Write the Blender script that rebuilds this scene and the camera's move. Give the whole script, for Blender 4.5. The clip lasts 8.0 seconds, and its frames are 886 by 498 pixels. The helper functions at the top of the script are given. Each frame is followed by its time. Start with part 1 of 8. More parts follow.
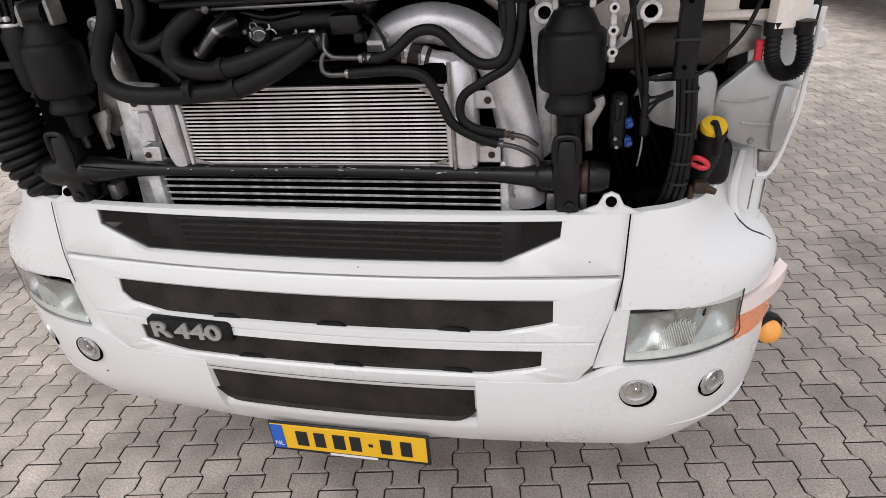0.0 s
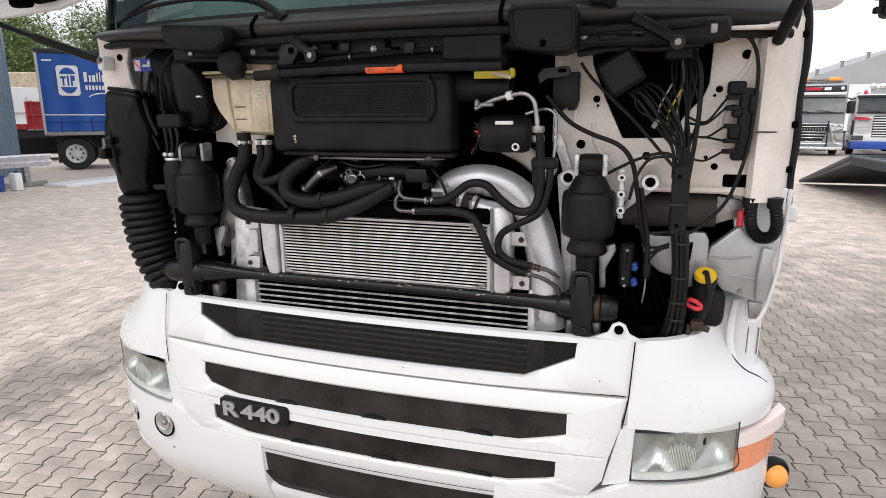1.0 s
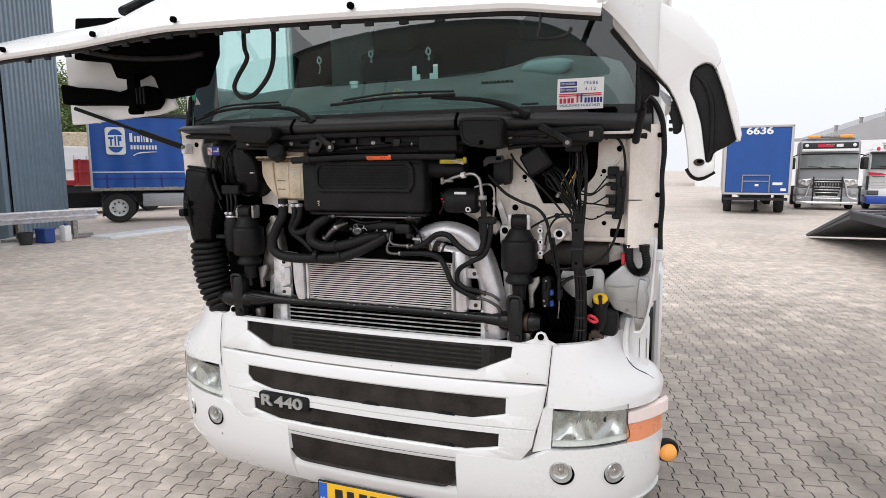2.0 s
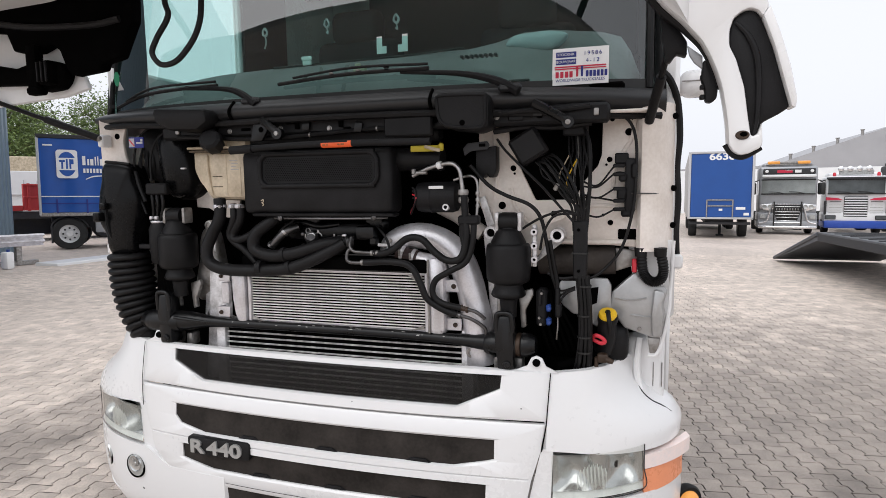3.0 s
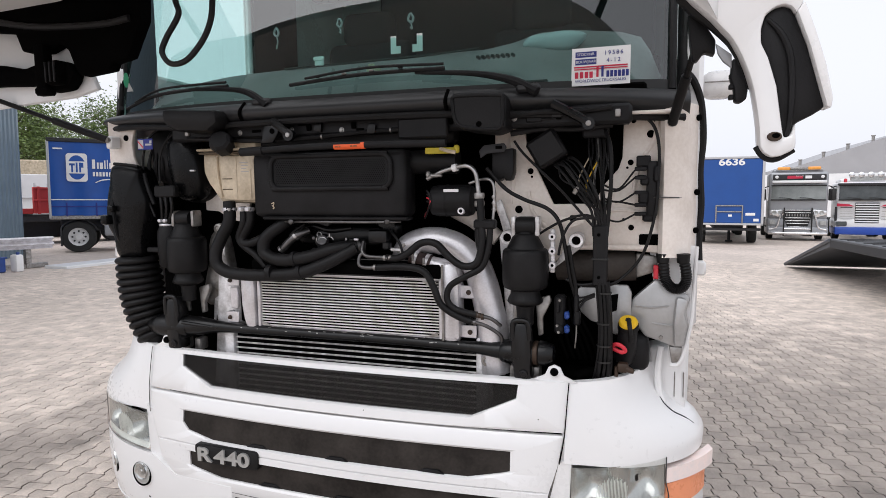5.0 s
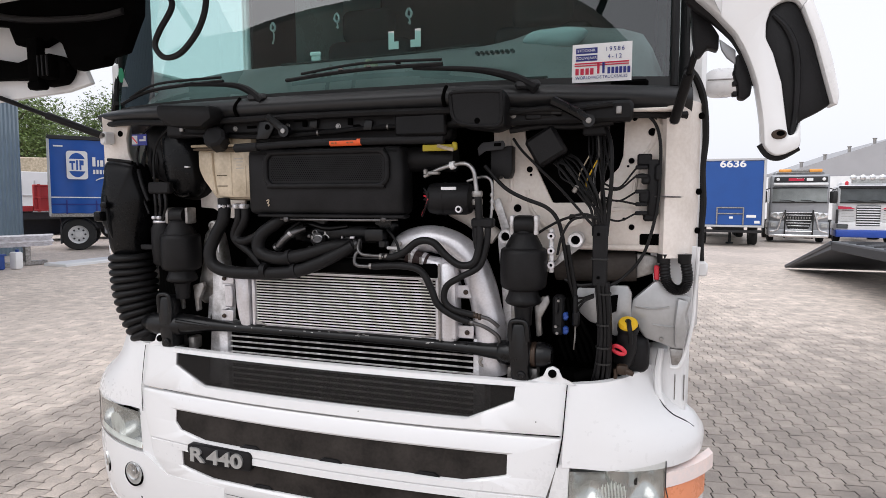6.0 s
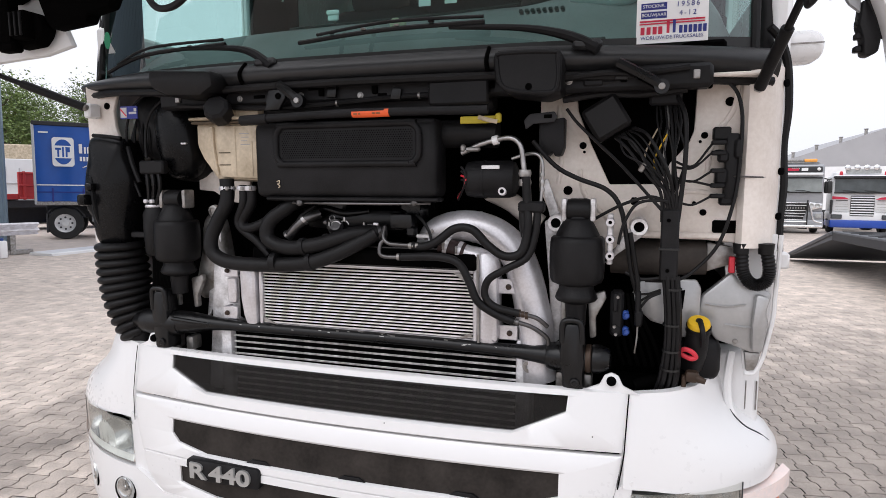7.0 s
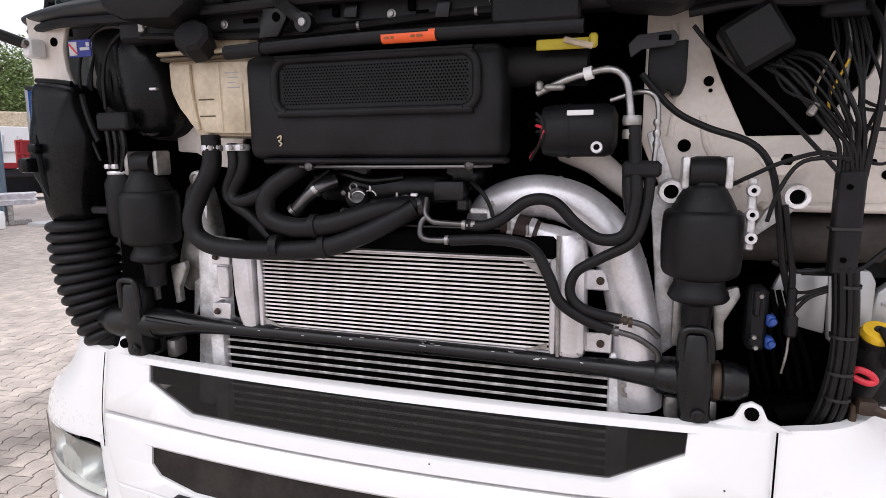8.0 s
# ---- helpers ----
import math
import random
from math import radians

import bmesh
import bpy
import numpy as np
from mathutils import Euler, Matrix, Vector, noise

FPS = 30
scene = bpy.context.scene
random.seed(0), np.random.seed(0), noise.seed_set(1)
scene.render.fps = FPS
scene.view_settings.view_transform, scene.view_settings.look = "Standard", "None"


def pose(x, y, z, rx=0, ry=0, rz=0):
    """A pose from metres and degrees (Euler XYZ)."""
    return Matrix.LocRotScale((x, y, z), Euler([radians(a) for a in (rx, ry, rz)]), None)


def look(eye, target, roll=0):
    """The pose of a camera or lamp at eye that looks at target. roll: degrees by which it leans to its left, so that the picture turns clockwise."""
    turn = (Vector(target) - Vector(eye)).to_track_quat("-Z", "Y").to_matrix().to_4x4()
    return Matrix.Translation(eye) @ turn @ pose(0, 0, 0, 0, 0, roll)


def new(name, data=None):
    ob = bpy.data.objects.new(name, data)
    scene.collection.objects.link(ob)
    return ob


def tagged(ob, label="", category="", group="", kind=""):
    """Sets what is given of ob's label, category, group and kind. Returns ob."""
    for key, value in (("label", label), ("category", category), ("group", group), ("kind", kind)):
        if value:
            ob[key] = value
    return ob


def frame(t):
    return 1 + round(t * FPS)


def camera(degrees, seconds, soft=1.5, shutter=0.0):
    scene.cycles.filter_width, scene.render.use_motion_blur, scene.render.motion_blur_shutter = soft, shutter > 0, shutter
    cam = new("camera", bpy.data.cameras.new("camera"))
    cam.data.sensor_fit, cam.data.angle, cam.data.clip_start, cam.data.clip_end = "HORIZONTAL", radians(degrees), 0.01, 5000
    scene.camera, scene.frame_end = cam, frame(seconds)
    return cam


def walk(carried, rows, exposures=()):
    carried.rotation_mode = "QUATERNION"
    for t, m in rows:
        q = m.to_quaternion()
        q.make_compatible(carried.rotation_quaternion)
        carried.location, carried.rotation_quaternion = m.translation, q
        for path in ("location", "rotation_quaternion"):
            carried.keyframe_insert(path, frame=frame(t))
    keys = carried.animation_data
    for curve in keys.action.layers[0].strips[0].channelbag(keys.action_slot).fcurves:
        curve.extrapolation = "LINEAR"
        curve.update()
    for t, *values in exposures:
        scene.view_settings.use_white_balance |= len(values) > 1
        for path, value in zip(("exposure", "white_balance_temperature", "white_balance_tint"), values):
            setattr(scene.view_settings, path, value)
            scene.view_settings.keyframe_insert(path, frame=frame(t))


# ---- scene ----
cam = camera(73.0, 8.0, soft=0.6)
PATH = [
    (0, (0.655, -1.290, 1.822), (0.248, 0.431, 0.887), -4.10),
    (0.5, (0.702, -1.446, 1.838), (0.226, 0.358, 1.118), -1.10),
    (1, (0.779, -1.614, 1.827), (0.170, 0.240, 1.391), -0.09),
    (1.5, (0.919, -1.930, 1.866), (0.243, -0.070, 1.582), 0.11),
    (2, (1.198, -2.258, 1.900), (0.504, -0.400, 1.638), -0.18),
    (2.2, (1.308, -2.380, 1.879), (0.607, -0.521, 1.646), -0.24),
    (3.3, (0.921, -1.669, 1.753), (0.366, 0.245, 1.590), -0.27),
    (3.5, (0.896, -1.638, 1.750), (0.348, 0.279, 1.589), -0.30),
    (4, (0.910, -1.676, 1.756), (0.342, 0.234, 1.596), -0.37),
    (4.5, (0.987, -1.816, 1.770), (0.382, 0.084, 1.614), -0.37),
    (6, (0.988, -1.775, 1.761), (0.371, 0.121, 1.607), 0.40),
    (6.5, (0.953, -1.732, 1.757), (0.341, 0.164, 1.589), 0.53),
    (7, (0.778, -1.573, 1.736), (0.191, 0.329, 1.548), 0.56),
    (7.5, (0.611, -1.376, 1.735), (0.026, 0.523, 1.507), 0.36),
    (8, (0.517, -1.157, 1.720), (-0.080, 0.727, 1.419), 0.07),
]
walk(cam, [(t, look(eye, target, roll)) for t, eye, target, roll in PATH],
     [(0, -0.12, 6400, 11), (0.5, 0.2, 6420, 11), (1.0, 0.16, 6400, 10), (1.5, 0.17, 6400, 10), (2.2, 0.0, 6380, 10), (3.3, -0.03, 6330, 11), (7.2, 0.10, 6280, 13), (8, 0.24, 6270, 15)])

# ---- world and sun ----
world = bpy.data.worlds.new("sky")
scene.world = world
world.use_nodes = True
wn, wl = world.node_tree.nodes, world.node_tree.links
sky = wn.new("ShaderNodeTexSky")
sky.sky_type, sky.sun_disc = "NISHITA", False
sky.sun_elevation, sky.sun_rotation = radians(55), radians(207)
sky.air_density, sky.dust_density, sky.ozone_density = 1.0, 6.0, 1.0
grey = wn.new("ShaderNodeHueSaturation")
grey.inputs["Saturation"].default_value = 0.10
back = wn["Background"]
back.inputs["Strength"].default_value = 0.15
wl.new(sky.outputs["Color"], grey.inputs["Color"])
cloud = wn.new("ShaderNodeMix")
cloud.data_type = "RGBA"
cloud.inputs["Factor"].default_value = 0.8
cloud.inputs["B"].default_value = (7.3, 7.4, 7.7, 1)
wl.new(grey.outputs["Color"], cloud.inputs["A"])
wl.new(cloud.outputs["Result"], back.inputs["Color"])
sun = new("sun", bpy.data.lights.new("sun", "SUN"))
sun.data.energy, sun.data.angle, sun.data.color = 1.15, radians(65), (1.0, 0.97, 0.93)
sun.matrix_world = look((-3.2, -6.2, 10), (0, 0, 0))
scene.view_settings.exposure = 0.05


# ---- materials ----
def mat(name, colour, rough=0.5, metal=0.0, vary=0.12, scale=8.0, bump=0.0, fine=90.0, island=0.0, coat=0.0, spec=0.5, dirt=None):
    """A surface with variation at two scales: broad stains and fine grain, and a fine relief."""
    m = bpy.data.materials.new(name)
    m.use_nodes = True
    n, l = m.node_tree.nodes, m.node_tree.links
    b = n["Principled BSDF"]
    b.inputs["Metallic"].default_value = metal
    b.inputs["Coat Weight"].default_value = coat
    b.inputs["Specular IOR Level"].default_value = spec
    tc = n.new("ShaderNodeTexCoord")
    broad, grain = n.new("ShaderNodeTexNoise"), n.new("ShaderNodeTexNoise")
    broad.inputs["Scale"].default_value, broad.inputs["Detail"].default_value = scale, 5.0
    grain.inputs["Scale"].default_value, grain.inputs["Detail"].default_value = fine, 3.0
    for t in (broad, grain):
        l.new(tc.outputs["Object"], t.inputs["Vector"])
    add = n.new("ShaderNodeMath")
    add.operation = "MULTIPLY_ADD"
    add.inputs[1].default_value = 0.35
    l.new(grain.outputs["Fac"], add.inputs[0])
    l.new(broad.outputs["Fac"], add.inputs[2])
    ramp = n.new("ShaderNodeValToRGB")
    lo, hi = 1 - vary, 1 + vary
    ramp.color_ramp.elements[0].position, ramp.color_ramp.elements[1].position = 0.4, 0.95
    d = dirt or [c * lo for c in colour]
    ramp.color_ramp.elements[0].color = (*d, 1)
    ramp.color_ramp.elements[1].color = (*[min(1, c * hi) for c in colour], 1)
    l.new(add.outputs[0], ramp.inputs["Fac"])
    out = ramp.outputs["Color"]
    if island:
        info = n.new("ShaderNodeObjectInfo")
        geo = n.new("ShaderNodeNewGeometry")
        s2 = n.new("ShaderNodeMath")
        s2.operation = "ADD"
        l.new(info.outputs["Random"], s2.inputs[0])
        l.new(geo.outputs["Random Per Island"], s2.inputs[1])
        fr = n.new("ShaderNodeMath")
        fr.operation = "FRACT"
        l.new(s2.outputs[0], fr.inputs[0])
        mr = n.new("ShaderNodeMapRange")
        mr.inputs["To Min"].default_value, mr.inputs["To Max"].default_value = 1 - island, 1 + island
        l.new(fr.outputs[0], mr.inputs["Value"])
        hs = n.new("ShaderNodeHueSaturation")
        l.new(mr.outputs[0], hs.inputs["Value"])
        l.new(out, hs.inputs["Color"])
        out = hs.outputs["Color"]
    l.new(out, b.inputs["Base Color"])
    rr = n.new("ShaderNodeMapRange")
    rr.inputs["To Min"].default_value, rr.inputs["To Max"].default_value = max(0.02, rough - 0.12), min(1, rough + 0.12)
    l.new(add.outputs[0], rr.inputs["Value"])
    l.new(rr.outputs[0], b.inputs["Roughness"])
    if bump:
        bp = n.new("ShaderNodeBump")
        bp.inputs["Strength"].default_value, bp.inputs["Distance"].default_value = bump, 0.004
        l.new(add.outputs[0], bp.inputs["Height"])
        l.new(bp.outputs["Normal"], b.inputs["Normal"])
    return m


def glass(name, tint, rough=0.02, see=0.9, skin=0.075):
    """A tinted pane: see-through with a mirror-like skin."""
    m = bpy.data.materials.new(name)
    m.use_nodes = True
    n, l = m.node_tree.nodes, m.node_tree.links
    n.remove(n["Principled BSDF"])
    clear, shine, mix = n.new("ShaderNodeBsdfTransparent"), n.new("ShaderNodeBsdfGlossy"), n.new("ShaderNodeMixShader")
    facing, fres = n.new("ShaderNodeLayerWeight"), n.new("ShaderNodeMath")
    fres.operation, fres.use_clamp = "MULTIPLY_ADD", True
    power = n.new("ShaderNodeMath")
    power.operation = "POWER"
    power.inputs[1].default_value = 4.0
    l.new(facing.outputs["Facing"], power.inputs[0])
    l.new(power.outputs[0], fres.inputs[0])
    fres.inputs[1].default_value, fres.inputs[2].default_value = 0.85, skin
    clear.inputs["Color"].default_value = (*tint, 1)
    shine.inputs["Roughness"].default_value = rough
    l.new(fres.outputs[0], mix.inputs[0])
    l.new(clear.outputs[0], mix.inputs[1])
    l.new(shine.outputs[0], mix.inputs[2])
    l.new(mix.outputs[0], n["Material Output"].inputs["Surface"])
    return m


WHITE = mat("white_truck_paint", (0.785, 0.78, 0.78), 0.26, vary=0.012, scale=2, coat=0.3, fine=60, dirt=(0.772, 0.766, 0.764))
CREAM = mat("cream_cab_primer", (0.88, 0.82, 0.77), 0.42, vary=0.08, scale=6, dirt=(0.66, 0.58, 0.51))
BLACK = mat("black_moulded_plastic", (0.0098, 0.0095, 0.0103), 0.46, vary=0.6, scale=12, bump=0.3, fine=260, spec=0.2)
RUBBER = mat("black_rubber", (0.0088, 0.0084, 0.0089), 0.44, vary=0.5, scale=14, bump=0.35, fine=180, spec=0.21)
STEEL = mat("black_painted_steel", (0.004, 0.004, 0.0045), 0.27, vary=0.6, scale=16, bump=0.25, fine=120, spec=0.34)
# DARK: deep shade put into the colour, for recesses, holes and blackest parts
DARK = mat("shade_black", (0.0016, 0.0015, 0.0015), 0.9, vary=0.5, scale=9, bump=0.3, spec=0.03)
GLOSSB = mat("shiny_black_plastic", (0.004, 0.004, 0.0045), 0.24, vary=0.4, scale=9, bump=0.15, fine=120, spec=0.16)
ALU = mat("bare_aluminium", (0.76, 0.75, 0.78), 0.35, metal=0.62, vary=0.12, scale=9, bump=0.08, fine=140, dirt=(0.50, 0.48, 0.49))
FINM = mat("radiator_fins", (0.80, 0.77, 0.76), 0.42, metal=0.1, vary=0.15, scale=20, dirt=(0.55, 0.51, 0.48))
BARM = mat("grimy_cooler_bars", (0.58, 0.56, 0.55), 0.45, metal=0.1, vary=0.5, scale=24, dirt=(0.14, 0.13, 0.12))
CAST = mat("cast_aluminium", (0.74, 0.73, 0.74), 0.46, metal=0.5, vary=0.3, scale=22, bump=0.4, fine=150, dirt=(0.36, 0.34, 0.33))
GREYM = mat("grey_galvanised_steel", (0.36, 0.355, 0.35), 0.42, metal=0.75, vary=0.35, scale=22, bump=0.2, dirt=(0.16, 0.14, 0.12))
MESH = mat("dark_grille_mesh", (0.028, 0.024, 0.0215), 0.45, vary=0.6, scale=9, spec=0.12)
TANK = mat("yellowed_translucent_plastic", (0.56, 0.475, 0.355), 0.36, vary=0.25, scale=9, dirt=(0.30, 0.235, 0.155))
YELLOW = mat("yellow_plastic", (0.85, 0.52, 0.02), 0.45, vary=0.12)
RED = mat("red_plastic", (0.62, 0.03, 0.05), 0.45, vary=0.15)
ORANGE = mat("orange_label", (0.90, 0.13, 0.03), 0.5, vary=0.08)
BLUE = mat("blue_plastic", (0.02, 0.06, 0.26), 0.4, vary=0.2)
OLIVE = mat("olive_yellow_plastic", (0.50, 0.40, 0.03), 0.5, vary=0.25)
RUST = mat("rusty_orange", (0.30, 0.11, 0.04), 0.7, vary=0.35, scale=30)
BRASS = mat("dull_brass", (0.045, 0.027, 0.017), 0.5, metal=0.3, vary=0.4, scale=30)
DULL = mat("dull_dark_steel", (0.13, 0.125, 0.125), 0.3, metal=0.85, vary=0.3, scale=30)
MAROON = mat("red_brown_rubber", (0.022, 0.008, 0.007), 0.5, vary=0.3, scale=20)
AMBER = mat("amber_lens", (0.95, 0.40, 0.08), 0.2, vary=0.08)
ORLENS = mat("orange_turn_lens", (0.86, 0.32, 0.16), 0.25, vary=0.1)
PLATE = mat("yellow_plate", (0.88, 0.50, 0.02), 0.4, vary=0.05)
PBLUE = mat("plate_blue", (0.02, 0.12, 0.55), 0.4, vary=0.05)
INK = mat("black_ink", (0.012, 0.012, 0.012), 0.5, vary=0.1)
NAVY = mat("navy_ink", (0.02, 0.03, 0.22), 0.5, vary=0.05)
REDINK = mat("red_ink", (0.55, 0.02, 0.06), 0.5, vary=0.05)
PAPER = mat("white_paper", (0.82, 0.82, 0.82), 0.6, vary=0.03)
SILVER = mat("silver_letters", (0.44, 0.44, 0.43), 0.38, metal=0.5, vary=0.12)
PAVER = mat("concrete_paver", (0.585, 0.502, 0.437), 0.62, vary=0.26, scale=5.0, bump=0.8, fine=300, island=0.12)


# first entry: damp ground, plus weaker sky sheen nearby put into the colour
GROUND_PATCHES = ((4.2, 2.4, 10.0, 7.0, 35, 0.60), (-3.1, 1.2, 1.8, 0.42, 104, 0.58), (2.55, 1.85, 0.9, 0.38, 113, 0.62), (3.4, 2.55, 0.35, 0.22, 30, 0.6), (-0.05, -0.25, 0.35, 0.3, 0, 0.6))


def damp(m, scale, low):
    """Broad damp and dusty patches over a paved surface, by its place in the yard; the widest also paints in the weaker
    sky sheen close by.
    """
    n, l = m.node_tree.nodes, m.node_tree.links
    b = n["Principled BSDF"]
    geo, noise, ramp, mul = n.new("ShaderNodeNewGeometry"), n.new("ShaderNodeTexNoise"), n.new("ShaderNodeMapRange"), n.new("ShaderNodeMix")
    noise.inputs["Scale"].default_value, noise.inputs["Detail"].default_value = scale, 6.0
    l.new(geo.outputs["Position"], noise.inputs["Vector"])
    ramp.inputs["From Min"].default_value, ramp.inputs["From Max"].default_value = 0.38, 0.56
    ramp.inputs["To Min"].default_value, ramp.inputs["To Max"].default_value = low, 1.05
    l.new(noise.outputs["Fac"], ramp.inputs["Value"])
    grit, grain, both = n.new("ShaderNodeTexNoise"), n.new("ShaderNodeMapRange"), n.new("ShaderNodeMath")
    grit.inputs["Scale"].default_value, grit.inputs["Detail"].default_value = 130.0, 8.0
    grit.inputs["Roughness"].default_value = 0.75
    l.new(geo.outputs["Position"], grit.inputs["Vector"])
    grain.inputs["From Min"].default_value, grain.inputs["From Max"].default_value = 0.36, 0.66
    grain.inputs["To Min"].default_value, grain.inputs["To Max"].default_value = 0.62, 1.45
    l.new(grit.outputs["Fac"], grain.inputs["Value"])
    both.operation = "MULTIPLY"
    l.new(ramp.outputs[0], both.inputs[0])
    l.new(grain.outputs[0], both.inputs[1])
    wet = both
    for x, y, rx, ry, turn, dark in GROUND_PATCHES:
        place, far, rough, edge, on = n.new("ShaderNodeMapping"), n.new("ShaderNodeVectorMath"), n.new("ShaderNodeMath"), n.new("ShaderNodeMapRange"), n.new("ShaderNodeMath")
        place.vector_type, far.operation, rough.operation, on.operation = "TEXTURE", "LENGTH", "MULTIPLY_ADD", "MULTIPLY"
        place.inputs["Location"].default_value, place.inputs["Rotation"].default_value, place.inputs["Scale"].default_value = (x, y, 0), (0, 0, radians(turn)), (rx, ry, 5)
        l.new(geo.outputs["Position"], place.inputs["Vector"])
        l.new(place.outputs[0], far.inputs[0])
        spot = n.new("ShaderNodeTexNoise")
        spot.inputs["Scale"].default_value, spot.inputs["Detail"].default_value = 2.6, 6.0
        l.new(geo.outputs["Position"], spot.inputs["Vector"])
        l.new(spot.outputs["Fac"], rough.inputs[0])
        rough.inputs[1].default_value = 1.5
        l.new(far.outputs["Value"], rough.inputs[2])
        edge.inputs["From Min"].default_value, edge.inputs["From Max"].default_value = 1.2, 1.75
        edge.inputs["To Min"].default_value, edge.inputs["To Max"].default_value = dark, 1.0
        l.new(rough.outputs[0], edge.inputs["Value"])
        l.new(wet.outputs[0], on.inputs[0])
        l.new(edge.outputs[0], on.inputs[1])
        wet = on
    mul.data_type, mul.blend_type = "RGBA", "MULTIPLY"
    mul.inputs["Factor"].default_value = 1.0
    old = b.inputs["Base Color"].links[0].from_socket
    l.new(old, mul.inputs["A"])
    l.new(wet.outputs[0], mul.inputs["B"])
    l.new(mul.outputs["Result"], b.inputs["Base Color"])


damp(PAVER, 0.40, 0.89)
JOINT = mat("dark_joint_sand", (0.048, 0.040, 0.034), 0.95, vary=0.5, scale=6, bump=0.6)
WIND = glass("windscreen_glass", (0.60, 0.90, 0.86), skin=0.12)
CLEAR = glass("clear_side_glass", (0.95, 0.97, 0.96))
LENS = glass("lamp_glass", (0.90, 0.91, 0.895), rough=0.05)
DASH = mat("grey_dashboard_plastic", (0.185, 0.155, 0.157), 0.6, vary=0.35, scale=4, bump=0.2, fine=200)
TRIM = mat("dark_cab_trim", (0.012, 0.0135, 0.0135), 0.8, vary=0.4, scale=6)
SATIN = mat("satin_black_plastic", (0.014, 0.014, 0.015), 0.42, vary=0.4, scale=9, bump=0.2, fine=240, spec=0.5)
PIPE = mat("dull_steel_pipe", (0.42, 0.415, 0.415), 0.28, metal=0.95, vary=0.3, scale=30, bump=0.2, dirt=(0.20, 0.19, 0.18))
DUCTB = mat("dusty_dark_plastic", (0.055, 0.047, 0.042), 0.6, vary=0.5, scale=9, bump=0.2, spec=0.2)
LAMPG = mat("hazy_grey_lamp_body", (0.44, 0.445, 0.435), 0.35, metal=0.4, vary=0.3, scale=14)
PINK = mat("pale_marker_lens", (0.82, 0.66, 0.61), 0.16, vary=0.22, scale=7, dirt=(0.74, 0.70, 0.70))
REFL = mat("bright_lamp_mirror", (0.60, 0.61, 0.605), 0.16, metal=0.92, vary=0.1, scale=12)
CHROME = mat("lamp_reflector", (0.80, 0.82, 0.79), 0.32, metal=0.15, vary=0.15, scale=22)
CLADDING = mat("blue_grey_cladding", (0.16, 0.22, 0.27), 0.45, vary=0.1, scale=2)
DOORW = mat("white_sectional_door", (0.66, 0.68, 0.69), 0.5, vary=0.06, scale=2)
DOORG = mat("mid_grey_sheet", (0.36, 0.36, 0.375), 0.6, vary=0.08, scale=0.6)
HALL = mat("pale_grey_hall_cladding", (0.50, 0.50, 0.51), 0.6, vary=0.06, scale=0.4)
TIPBLUE = mat("blue_tarpaulin", (0.006, 0.078, 0.36), 0.4, vary=0.15, scale=1.5)
TRBLUE = mat("blue_trailer_door", (0.010, 0.072, 0.30), 0.45, vary=0.1, scale=1.5)
TREDC = mat("red_trailer_paint", (0.42, 0.03, 0.03), 0.5, vary=0.15, scale=2)
TYRE = mat("tyre_rubber", (0.02, 0.02, 0.02), 0.85, vary=0.3)
CHASSIS = mat("dark_chassis", (0.03, 0.03, 0.033), 0.7, vary=0.3)
DECKS = mat("trailer_deck_steel", (0.085, 0.09, 0.10), 0.5, metal=0.3, vary=0.25, scale=3)
GREYT = mat("silver_grey_cab_paint", (0.36, 0.37, 0.39), 0.3, metal=0.3, vary=0.06)
WPAINT = mat("white_lorry_paint", (0.78, 0.79, 0.80), 0.3, vary=0.05, scale=2)
BPAINT = mat("blue_lorry_paint", (0.02, 0.07, 0.38), 0.3, vary=0.08)
# base colour lifted to paint in some reflected sky
GLASSD = mat("dark_cab_glass", (0.075, 0.085, 0.088), 0.06, vary=0.5, scale=1.5, spec=0.5)
BRIGHT = mat("bright_chromed_steel", (0.82, 0.82, 0.83), 0.16, metal=0.85, vary=0.12, scale=6)
# paler pane: the sky's reflection is mostly put into its base colour
GLASSL = mat("painted_sky_cab_glass", (0.22, 0.24, 0.235), 0.08, vary=0.45, scale=1.2, spec=0.6)
LEAF = mat("tree_leaves", (0.135, 0.195, 0.060), 0.6, vary=0.4, scale=2, island=0.4)
RIMW = mat("white_wheel_paint", (0.62, 0.62, 0.62), 0.4, vary=0.15, scale=4)
GREEN = mat("green_sticker", (0.01, 0.22, 0.10), 0.5, vary=0.1)
BARK = mat("tree_bark", (0.10, 0.075, 0.05), 0.9, vary=0.3, bump=0.5)
CONC = mat("pale_concrete", (0.50, 0.48, 0.45), 0.85, vary=0.15, scale=3, bump=0.3)


